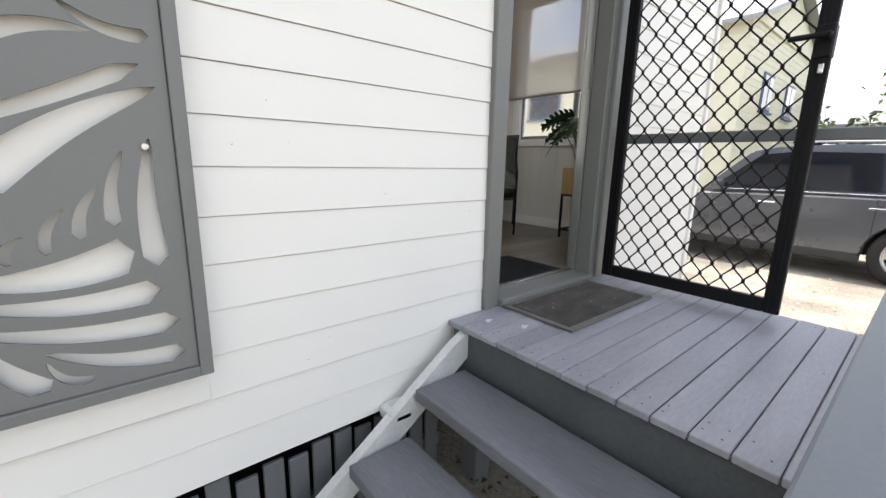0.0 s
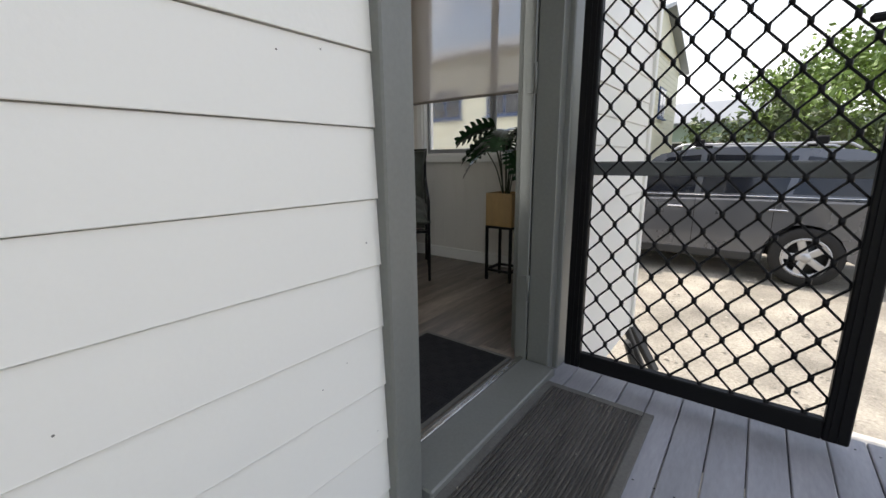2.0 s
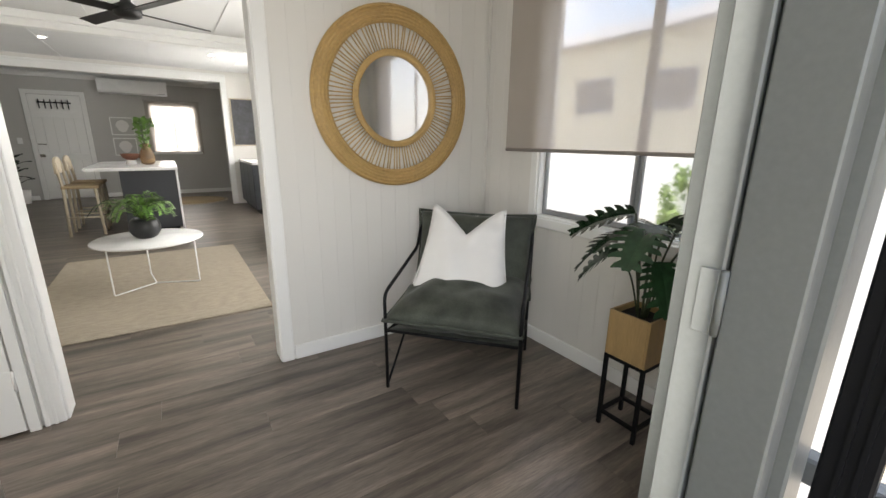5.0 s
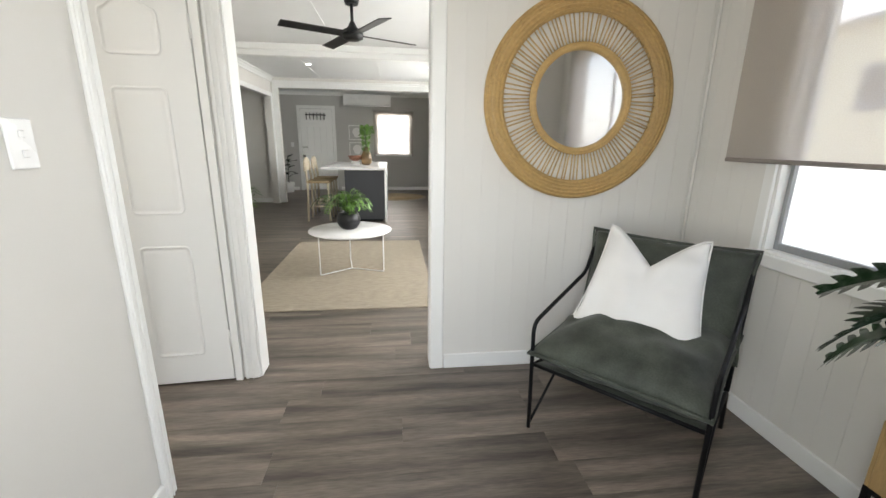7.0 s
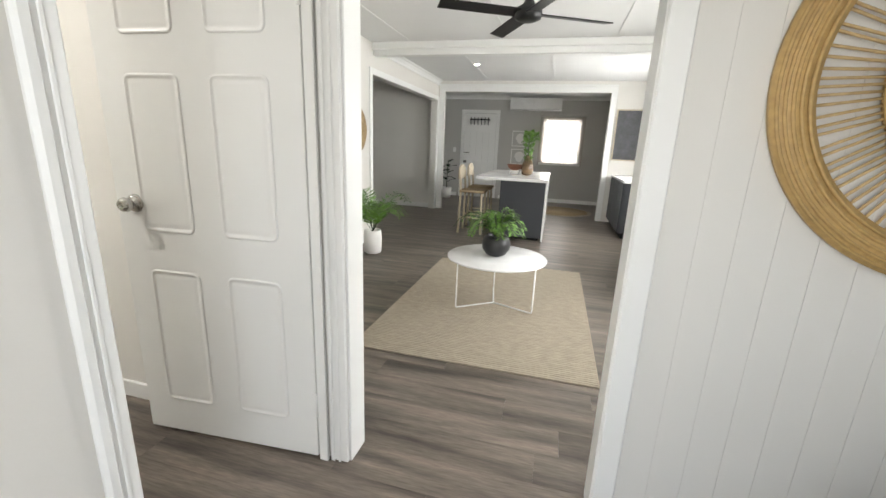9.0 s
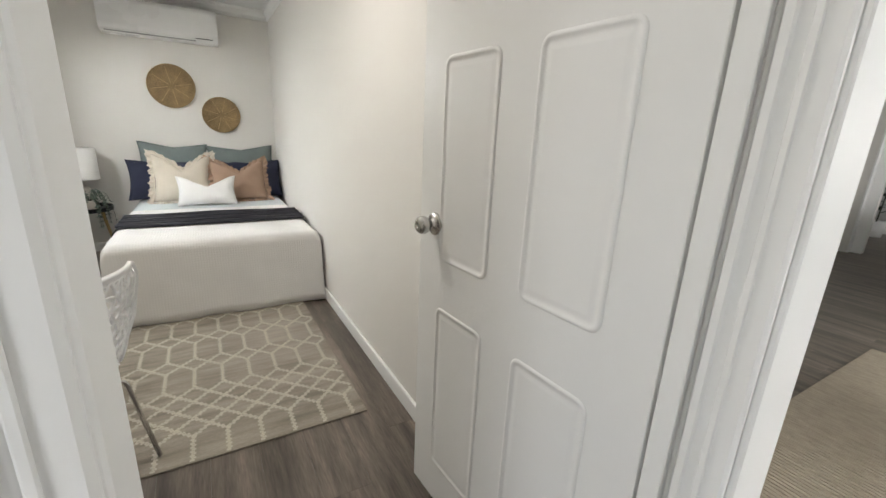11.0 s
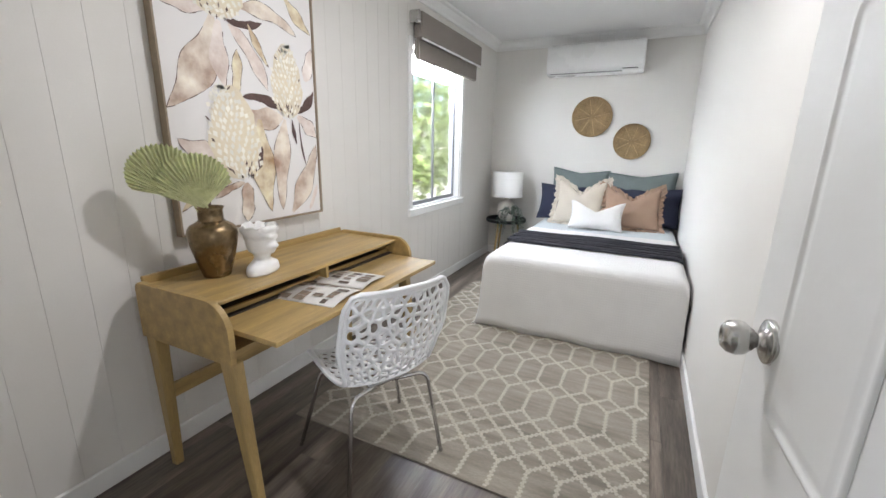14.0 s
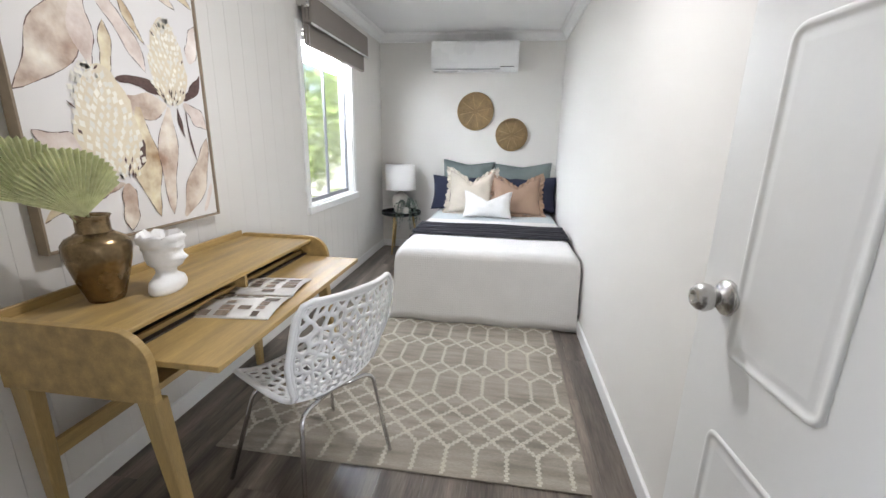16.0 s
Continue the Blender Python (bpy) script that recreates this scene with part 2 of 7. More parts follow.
# ---- ground ----
bm = bmesh.new()
bmesh.ops.create_grid(bm, x_segments=60, y_segments=60, size=30)
for v in bm.verts:
    v.co.x += 6
    v.co.y += 2
    v.co.z = 0.012 * noise.noise(v.co * 0.8) - 0.012
ring = [e for e in bm.edges if e.is_boundary]
ext = bmesh.ops.extrude_edge_only(bm, edges=ring)
for v in ext["geom"]:
    if isinstance(v, bmesh.types.BMVert):
        v.co.x, v.co.y = 6 + (v.co.x - 6) * 60, 2 + (v.co.y - 2) * 60
structure("ground", bm, M_gravel, "pale dusty gravel yard", "ground")

bm = bmesh.new()
rg = random.Random(5)
for _ in range(1500):
    x, y = rg.uniform(-0.6, 2.6), rg.uniform(0.0, 1.2)
    r = rg.uniform(0.006, 0.02)
    a = rg.uniform(0, 6.28)
    vs = [bm.verts.new((x + r * math.cos(a + k * 2.1) * rg.uniform(0.5, 1.3), y + r * math.sin(a + k * 2.1), 0.012 + rg.uniform(0, 0.02))) for k in range(3)]
    bm.faces.new(vs)
tagged(part("leaf_litter", bm, M_dirt), "dry brown leaf litter under the steps", "leaf litter", "", "stuff")

# ---- walls ----
def wall_x(name, x0, x1, y0, y1, z0, z1, holes, material, label):
    """A wall along x with openings (x0, x1, z0, z1) through it."""
    cuts = []
    xs = x0
    for a, b, c, d in sorted(holes):
        cuts.append((xs, a, y0, y1, z0, z1))
        if c > z0:
            cuts.append((a, b, y0, y1, z0, c))
        if d < z1:
            cuts.append((a, b, y0, y1, d, z1))
        xs = b
    cuts.append((xs, x1, y0, y1, z0, z1))
    return structure(name, boxes(*cuts), material, label, "wall")


def wall_y(name, x0, x1, y0, y1, z0, z1, holes, material, label):
    cuts = []
    ys = y0
    for a, b, c, d in sorted(holes):
        cuts.append((x0, x1, ys, a, z0, z1))
        if c > z0:
            cuts.append((x0, x1, a, b, z0, c))
        if d < z1:
            cuts.append((x0, x1, a, b, d, z1))
        ys = b
    cuts.append((x0, x1, ys, y1, z0, z1))
    return structure(name, boxes(*cuts), material, label, "wall")


BWX0, BWX1, BWZ0, BWZ1 = -3.24, -2.25, 1.56, 2.86   # bedroom window opening
NWY0, NWY1, NWZ0, NWZ1 = 1.62, 2.88, 1.58, 2.86     # entry window opening
wall_front = wall_x("wall_front", -4.37, 3.48, WO, WI, 0.44, C + 0.1, [(BWX0, BWX1, BWZ0, BWZ1), (DX0 - 0.03, DX1 + 0.03, 0.44, 2.84)], M_wall, "front wall, white weatherboards outside and grooved lining inside")
wall_east = wall_y("wall_east", NE, NE + 0.12, WI, 12.92, 0.44, C + 0.1, [(NWY0, NWY1, NWZ0, NWZ1), (4.35, 6.05, 1.6, 2.8), (8.1, 9.5, 1.8, 2.8)], M_wall, "pale side wall with the entry window")
wall_mirror = wall_x("wall_mirror", NX0, NE, MW, MW + 0.126, F - 0.02, C + 0.1, [(0.88, 1.86, F - 0.02, 2.80)], M_wall, "pale grooved wall with the opening to the living room")
wall_bed_door = wall_y("wall_bedroom_door", NX0, NX1, WI, MW, F - 0.02, C + 0.1, [(2.612, 3.402, F - 0.02, F + 2.06)], M_wall, "pale wall with the bedroom doorway")
wall_bedroom = wall_x("wall_bedroom_long", -4.25, NX0, BR, MW + 0.126, F - 0.02, C + 0.1, [], M_wall, "plain pale long bedroom wall")
wall_bedhead = wall_y("wall_bedhead", BX - 0.12, BX, WI, MW + 0.126, 0.44, C + 0.1, [], M_wall, "plain pale wall behind the bed")
wall_living_west = wall_y("wall_living_west", -0.91, -0.79, MW + 0.126, 10.42, F - 0.02, C, [(7.25, 10.28, F - 0.02, 2.9)], M_wall, "pale living room wall with a wide opening to the hall")
wall_hall_end = wall_x("wall_hall_end", -3.2, -0.79, 10.42, 10.54, F - 0.02, C, [], M_wall, "pale end wall of the hall")
wall_hall_far = wall_y("wall_hall_far", -3.32, -3.2, MW + 0.126, 10.54, F - 0.02, C, [], M_wallgrey, "grey wall of the hall")
wall_cross = wall_x("wall_kitchen_opening", -0.79, NE, 10.4, 10.52, F - 0.02, C, [(-0.67, 2.45, F - 0.02, 3.08)], M_wall, "wide opening between living room and kitchen")
wall_far_w = wall_y("wall_kitchen_west", -2.3, -2.18, 10.54, LFAR, F - 0.02, C, [], M_wallgrey, "grey kitchen side wall")
wall_far = wall_x("wall_kitchen_far", -2.3, NE, LFAR, LFAR + 0.12, F - 0.02, C + 0.1, [(1.24, 2.1, 1.72, 2.74)], M_wallgrey, "grey kitchen wall with door and window")

# floor slab under the planks, ceilings, roof
structure("floor", boxes((-4.25, NE, WI, LFAR, F - 0.12, F - 0.008)), M_vinyl_rest, "grey oak vinyl plank floor", "floor")
cl = boxes((-4.25, NE, WI, LFAR, C, C + 0.06))
structure("ceiling", cl, M_ceil, "white painted sheet ceiling", "ceiling")
structure("ceiling_beam", boxes((-0.79, NE, 7.3, 7.42, 3.13, C), (-0.79, NE, 7.26, 7.46, 3.2, C), bevel=0.006), M_trim, "white painted beam across the living room ceiling", "beam")
structure("roof", boxes((-4.9, 4.0, 0.75, 13.5, C + 0.16, C + 0.24)), M_roof, "grey metal roof with eaves", "roof")
# black slab in place of the shade under the floor, no real footing
structure("foundation", boxes((-4.3, 3.4, 1.9, 2.0, -0.05, 0.44)), M_black, "black slab standing in for the shade under the raised house", "foundation")


def trim_bits(name, bits, label, bevel=0.004, material=None):
    o = thing(name, label, "trim", kind="structure")
    for nm, b in bits:
        part(nm, boxes(b, bevel=bevel), material or M_trim, o)
    return o


# skirtings
bh, bt = 0.09, 0.016
trim_bits("baseboard", [
    ("board", (1.93, NE, MW - bt, MW, F, F + bh)), ("board", (NE - bt, NE, WI, MW - bt, F, F + bh)),
    ("board", (NX1, NX1 + bt, WI, 2.554, F, F + bh)), ("board", (BX, NX0, BR - bt, BR, F, F + bh)),
    ("board", (BX, NX0, WI, WI + bt, F, F + bh)), ("board", (BX, BX + bt, WI + bt, BR - bt, F, F + bh)),
    ("board", (NX0 - bt, NX0, WI + bt, 2.55, F, F + bh)), ("board", (-0.79, -0.774, 3.53, 7.2, F, F + bh)),
    ("board", (-3.2, -0.79, 10.404, 10.42, F, F + bh)), ("board", (0.22, NE, LFAR - bt, LFAR, F, F + bh)), ("board", (-2.18, -0.9, LFAR - bt, LFAR, F, F + bh)),
    ("board", (NE - bt, NE, 3.53, LFAR - bt, F, F + bh)), ("board", (-0.79, 0.83, 3.53, 3.546, F, F + bh)), ("board", (1.93, NE - bt, 3.53, 3.546, F, F + bh)),
], "white painted skirting boards along the floor")


def cornice(x0, y0, x1, y1, nx, ny):
    """A coved strip between two points; (nx, ny) leads into the room."""
    bm = bmesh.new()
    prof = [(0, -0.09), (0.012, -0.085), (0.018, -0.06), (0.05, -0.02), (0.075, -0.012), (0.085, 0.0)]
    rows = [[bm.verts.new((px + nx * a, py + ny * a, C + b)) for a, b in prof] for px, py in ((x0, y0), (x1, y1))]
    for i in range(len(prof) - 1):
        bm.faces.new((rows[0][i], rows[1][i], rows[1][i + 1], rows[0][i + 1]))
    bmesh.ops.recalc_face_normals(bm, faces=bm.faces)
    return bm


cn = thing("cornice", "white coved cornice round the rooms", "cornice", kind="structure")
for q in ((BX, WI, NX0, WI, 0, 1), (BX, BR, NX0, BR, 0, -1), (BX, WI, BX, BR, 1, 0), (NX0, WI, NX0, BR, -1, 0), (NX1, MW, NE, MW, 0, -1), (NE, WI, NE, MW, -1, 0), (-0.79, 7.42, -0.79, 10.4, 1, 0), (-2.18, LFAR, NE, LFAR, 0, -1)):
    part("cornice_strip", cornice(*q), M_trim, cn)

# grooved lining boards
def lining(name, along, a0, a1, plane, step, side, holes, z0, z1, parent):
    """Upright boards proud of a wall. along 'x' or 'y'; holes (a0, a1, z0, z1) are left free."""
    a = a0
    while a < a1 - 0.004:
        b = min(a + step, a1)
        spans = [(z0, z1)]
        for h0, h1, c, d in holes:
            if b > h0 + 0.001 and a < h1 - 0.001:
                if a < h0:
                    b = min(b, h0)
                elif b > h1:
                    b = h1
                spans = [s for p, q in spans for s in ((p, min(q, c)), (max(p, d), q)) if s[1] - s[0] > 0.01]
        for p, q in spans:
            g = 0.0006
            t0, t1 = (plane, plane + side * 0.0024) if side > 0 else (plane + side * 0.0024, plane)
            bm = box(bmesh.new(), a + g, b - g, t0, t1, p, q) if along == "x" else box(bmesh.new(), t0, t1, a + g, b - g, p, q)
            part("lining_board", bm, M_wall, parent)
        a = b


# door frame, front
M_sill = M_frame
df = tagged(thing("door_frame_front", "grey green painted timber front door frame", "door frame", kind="structure"))
part("architrave", boxes((1.230, 1.270, 1.178, WO, D, 2.93), bevel=0.004), M_frame, df)
part("architrave", boxes((2.135, 2.225, 1.178, WO, D, 2.93), bevel=0.004), M_frame, df)
part("architrave", boxes((1.230, 2.225, 1.178, WO, 2.93, 3.02), bevel=0.004), M_frame, df)
part("jamb", boxes((1.272, 1.330, 1.192, WI + 0.004, D, 2.86), bevel=0.003), M_frame, df)
part("jamb", boxes((2.083, 2.133, 1.196, 1.285, D, 2.86), bevel=0.003), M_frame, df)
part("jamb", boxes((2.079, 2.133, 1.290, WI + 0.004, D, 2.86), bevel=0.003), M_frame, df)
part("head", boxes((1.330, 2.083, 1.192, WI + 0.004, 2.83, 2.86), bevel=0.003), M_frame, df)
part("threshold", boxes((1.330, 2.083, 1.165, WI, D, F + 0.012), bevel=0.005), M_frame, df, "worn grey painted timber threshold")
part("seal", boxes((1.330, 2.083, 1.30, 1.318, F + 0.011, F + 0.02), bevel=0.002), M_steel, df, "metal weather strip")
part("strike_plate", boxes((1.326, 1.334, 1.322, 1.345, F + 1.02, F + 1.13), bevel=0.003), M_steel, df, "worn metal strike plate")
for zz in (0.26, 1.02, 1.82):
    part("hinge", join(tube([(2.077, 1.287, F + zz), (2.077, 1.287, F + zz + 0.1)], 0.006, 8), boxes((2.072, 2.079, 1.292, 1.318, F + zz, F + zz + 0.1), bevel=0.001)), M_frame, df, "painted butt hinge")

# bedroom door frame and living room opening
dj = thing("door_frame_bedroom", "white painted bedroom door frame with moulded architraves", "door frame", kind="structure")
for b in ((NX1, NX1 + 0.016, 2.555, 2.622, F, F + 2.12), (NX1, NX1 + 0.016, 2.555, 3.387, F + 2.12, F + 2.19)):
    part("architrave", boxes(b, bevel=0.005), M_trim, dj)
part("architrave_bead", boxes((NX1 + 0.016, NX1 + 0.024, 2.555, 2.578, F, F + 2.12), bevel=0.004), M_trim, dj)
part("architrave_bead", boxes((NX1 + 0.016, NX1 + 0.020, 2.588, 2.597, F, F + 2.12), bevel=0.0018), M_trim, dj)
part("jamb", boxes((NX0 - 0.006, NX1 + 0.006, 2.612, 2.627, F, F + 2.06), bevel=0.003), M_trim, dj)
part("jamb", boxes((0.757, NX1 + 0.006, 3.372, 3.387, F, F + 2.06), bevel=0.002), M_trim, dj)
part("head", boxes((NX0 - 0.006, NX1 + 0.006, 2.627, 3.372, F + 2.04, F + 2.06), bevel=0.003), M_trim, dj)
for b in ((NX0 - 0.022, NX0 - 0.006, 2.56, 2.62, F, F + 2.12), (NX0 - 0.022, NX0 - 0.006, 2.56, 3.36, F + 2.12, F + 2.18)):
    part("architrave", boxes(b, bevel=0.005), M_trim, dj)

dl = thing("door_frame_living", "white painted trim round the living room opening", "door frame", kind="structure")
for b in ((0.805, 0.882, MW - 0.016, MW, F, 2.80), (1.852, 1.925, MW - 0.016, MW, F, 2.80), (0.805, 1.925, MW - 0.016, MW, 2.80, 2.88), (0.805, 0.882, MW + 0.126, MW + 0.142, F, 2.80), (1.852, 1.925, MW + 0.126, MW + 0.142, F, 2.80), (0.805, 1.925, MW + 0.126, MW + 0.142, 2.80, 2.88)):
    part("architrave", boxes(b, bevel=0.005), M_trim, dl)
part("bead", boxes((0.805, 0.825, MW - 0.024, MW - 0.016, F, 2.80), bevel=0.004), M_trim, dl)
part("bead", boxes((0.84, 0.852, MW - 0.021, MW - 0.016, F, 2.80), bevel=0.002), M_trim, dl)
for b in ((0.88, 0.892, MW, MW + 0.126, F, 2.80), (1.848, 1.86, MW, MW + 0.126, F, 2.80), (0.892, 1.848, MW, MW + 0.126, 2.788, 2.80)):
    part("jamb", boxes(b, bevel=0.003), M_trim, dl)

to = thing("trim_hall_opening", "white painted trim round the wide openings", "trim", kind="structure")
for b in ((-0.79, -0.772, 7.17, 7.25, F, 2.98), (-0.79, -0.772, 10.28, 10.385, F, 2.98), (-0.79, -0.772, 7.25, 10.28, 2.9, 2.98), (-0.772, -0.66, 10.384, 10.4, F, 3.08), (2.45, 2.55, 10.384, 10.4, F, 3.08), (-0.772, 2.55, 10.384, 10.4, 3.08, 3.18), (-0.772, 2.55, 10.376, 10.4, 3.18, 3.22)):
    part("board", boxes(b, bevel=0.004), M_trim, to)


# windows
def window(name, along, a0, a1, z0, z1, out, inn, n_pane, label, frame_m=None, proud=0.016, w=0.055, t=0.028):
    """A sliding window set in an opening. out, inn: the wall's faces; inn is the room side."""
    s = 1 if inn > out else -1
    o = thing(name, label, "window", kind="structure")

    def bx(p, q, r0, r1, c, d):
        lo, hi = min(r0, r1), max(r0, r1)
        return (p, q, lo, hi, c, d) if along == "x" else (lo, hi, p, q, c, d)
    fr = boxes(bx(a0 - w, a0, inn, inn + s * proud, z0 - w, z1 + w), bx(a1, a1 + w, inn, inn + s * proud, z0 - w, z1 + w), bx(a0, a1, inn, inn + s * proud, z1, z1 + w), bevel=0.004)
    part("window_frame", fr, M_trim, o)
    part("window_sill", boxes(bx(a0 - w - 0.01, a1 + w + 0.01, inn, inn + s * 0.035, z0 - 0.06, z0), bevel=0.005), M_trim, o)
    part("reveal", boxes(bx(a0, a0 + 0.012, out, inn, z0, z1), bx(a1 - 0.012, a1, out, inn, z0, z1), bx(a0 + 0.012, a1 - 0.012, out, inn, z0, z0 + 0.012), bx(a0 + 0.012, a1 - 0.012, out, inn, z1 - 0.012, z1)), M_trim, o)
    mid = out + (inn - out) * 0.35
    n = n_pane
    for k in range(n):
        p, q = a0 + 0.012 + (a1 - a0 - 0.024) * k / n, a0 + 0.012 + (a1 - a0 - 0.024) * (k + 1) / n
        m0 = mid + s * 0.012 * (k % 2)
        sash = part("sash", boxes(bx(p, p + t, m0, m0 + s * 0.022, z0 + 0.012, z1 - 0.012), bx(q - t, q, m0, m0 + s * 0.022, z0 + 0.012, z1 - 0.012), bx(p + t, q - t, m0, m0 + s * 0.022, z0 + 0.012, z0 + 0.045), bx(p + t, q - t, m0, m0 + s * 0.022, z1 - 0.045, z1 - 0.012), bevel=0.002), frame_m or M_alu, o)
        pane = part("pane", boxes(bx(p + t, q - t, m0 + s * 0.009, m0 + s * 0.013, z0 + 0.045, z1 - 0.045)), M_glass, sash)
        pane.visible_shadow = False
    return o


M_greyalu = mat("mid_grey_aluminium", (0.30, 0.31, 0.32), 0.4, 0.3, var=0.04, bump=0.02)
window_bed = window("window_1", "x", BWX0, BWX1, BWZ0, BWZ1, WO, WI, 2, "white framed sliding bedroom window with grey mullion", M_greyalu, t=0.02)
window_entry = window("window_2", "y", NWY0, NWY1, NWZ0, NWZ1, NE + 0.12, NE, 2, "white framed sliding entry window with grey sashes", M_greyalu, t=0.022)
window_kitchen = window("window_3", "x", 1.24, 2.1, 1.72, 2.74, LFAR + 0.12, LFAR, 2, "kitchen window with pale bright glass", M_trim)
# these two windows are assumed, out of view, added to bring in fill light
added_window_living = window("window_4", "y", 4.35, 6.05, 1.6, 2.8, NE + 0.12, NE, 2, "added white framed living room window, out of view, for fill light")
added_window_dining = window("window_5", "y", 8.1, 9.5, 1.8, 2.8, NE + 0.12, NE, 2, "added white framed dining window, out of view, for fill light")

# ---- porch ----
# weatherboards
def weatherboard(x0, x1, z0, h=0.1289):
    bm = bmesh.new()
    prof = [(1.2, z0 + 0.0035), (1.2008, z0 + 0.002), (1.2055, z0 + h), (WO, z0 + h), (WO, z0 + 0.002)]
    a = [bm.verts.new((x0, y, z)) for y, z in prof]
    b = [bm.verts.new((x1, y, z)) for y, z in prof]
    for k in range(5):
        bm.faces.new((a[k], b[k], b[(k + 1) % 5], a[(k + 1) % 5]))
    bm.faces.new(a[::-1]), bm.faces.new(b)
    bmesh.ops.recalc_face_normals(bm, faces=bm.faces)
    return bm


k = 0
while 0.431 + k * 0.1289 < C:
    z = 0.431 + k * 0.1289
    part("weatherboard", weatherboard(2.225, 3.46, z), M_board, wall_front)
    if z + 0.13 > BWZ0 and z < BWZ1:
        part("weatherboard", weatherboard(BWX1 + 0.06, 1.230, z), M_board, wall_front)
        part("weatherboard", weatherboard(-4.35, BWX0 - 0.06, z), M_board, wall_front)
    else:
        part("weatherboard", weatherboard(-4.35, 1.230, z), M_board, wall_front)
    k += 1
part("corner_trim", boxes((3.455, 3.51, 1.185, 1.25, 0.44, C), bevel=0.004), M_board, wall_front)

# deck
dk = thing("deck", "grey painted timber entry deck with scuffed boards", "deck", kind="structure")
y, i = 1.197, 0
rg = random.Random(3)
while y > -0.05:
    w = 0.0905 if i else 0.084
    i += 1
    part("deck_board", boxes((1.035 + rg.uniform(-0.003, 0.003), 2.265 + rg.uniform(-0.004, 0.004), y - w + 0.0022, y, D - 0.022 + rg.uniform(-0.001, 0.001), D + rg.uniform(-0.001, 0.0015)), bevel=0.003), M_deck, dk)
    y -= w + 0.001
M_dkgrey = mat("charcoal_fascia_paint", (0.075, 0.08, 0.085), 0.5, var=0.12, scale=5, fine=90, bump=0.12)
part("fascia", boxes((1.058, 1.08, -0.04, 1.19, 0.50, D - 0.024), bevel=0.003), M_dkgrey, dk)
part("fascia", boxes((1.064, 1.082, -0.04, 1.19, 0.30, 0.496), bevel=0.003), M_dkgrey, dk)
part("fascia", boxes((2.22, 2.24, -0.04, 1.19, 0.45, D - 0.024), bevel=0.003), M_grey, dk)
part("fascia", boxes((1.08, 2.22, -0.04, -0.02, 0.45, D - 0.024), bevel=0.003), M_grey, dk)
for px, py in ((1.13, 0.02), (2.15, 0.02), (2.15, 1.1), (1.13, 1.1)):
    part("stump", boxes((px - 0.045, px + 0.045, py - 0.045, py + 0.045, -0.03, D - 0.03), bevel=0.004), M_grey, dk)
# nail heads and paint drips
bm = bmesh.new()
for k in range(13):
    for px in (1.075, 1.12, 1.7, 2.2):
        for dy in (0.02, 0.07):
            if rg.random() < 0.8:
                bmesh.ops.create_circle(bm, cap_ends=True, segments=8, radius=0.0028, matrix=Matrix.Translation((px + rg.uniform(-0.006, 0.006), 1.197 - k * 0.095 - dy, D + 0.0022)))
tagged(part("nail_head", bm, M_black, dk), kind="stuff")
M_drip = mat("pale_paint_drip", (0.6, 0.6, 0.58), 0.5, var=0.05)
for px, py, r in ((1.16, 1.09, 0.017), (1.23, 0.96, 0.018), (2.03, 1.0, 0.008)):
    spot = [(px + r * (1 + 0.35 * math.sin(3 * t + r * 500)) * math.cos(t), py + r * (0.7 + 0.3 * math.sin(2 * t)) * math.sin(t)) for t in (k * 0.42 for k in range(15))]
    part("paint_spot", join(bmesh.new(), prism(spot, 0.0025), Matrix.Translation((0, 0, D + 0.001))), M_drip, dk, "pale dried paint spot")

# steps
M_tread = mat("charcoal_step_paint", (0.145, 0.15, 0.165), 0.5, var=0.12, scale=5, fine=70, bump=0.2, stretch=(1.6, 0.35, 1), per_object=0.06, contrast=1.8)
st = thing("steps", "grey painted timber steps with pale stringer", "steps", kind="structure")
for tx, tz in ((0.79, 0.545), (0.52, 0.365), (0.25, 0.185)):
    part("tread", boxes((tx, tx + 0.243, -0.02, 1.09, tz - 0.045, tz), bevel=0.006, seg=2), M_tread, st)
part("ledger", boxes((1.02, 1.057, -0.02, 1.09, 0.455, 0.492), bevel=0.003), M_dkgrey, st)
rg = random.Random(29)
bm = bmesh.new()
for _ in range(420):
    x, y, z, r, a = rg.uniform(1.036, 1.056), rg.triangular(-0.02, 0.85, 0.15), 0.493 + rg.uniform(0, 0.016), rg.uniform(0.003, 0.009), rg.uniform(0, 6.28)
    bm.faces.new([bm.verts.new((x + r * math.cos(a + k * 2.1), y + r * 1.6 * math.sin(a + k * 2.1), z + rg.uniform(-0.003, 0.006))) for k in range(3)])
tagged(part("caught_litter", bm, M_dirt, st, "dry leaf crumbs caught behind the tread"), kind="stuff")
M_string = mat("chalky_white_stringer", (0.62, 0.63, 0.62), 0.6, var=0.12, scale=6, bump=0.2)
for y0, y1 in ((1.1, 1.14), (-0.06, -0.02)):
    part("stringer", join(bmesh.new(), prism([(0.02, -0.02), (0.19, -0.02), (1.058, 0.585), (1.058, 0.695), (0.99, 0.66)], y1 - y0, "y"), Matrix.Translation((0, y0, 0))), M_string, st)
part("stringer_block", boxes((0.70, 0.80, 1.10, 1.2, 0.415, 0.47), bevel=0.02, seg=3), M_string, st)

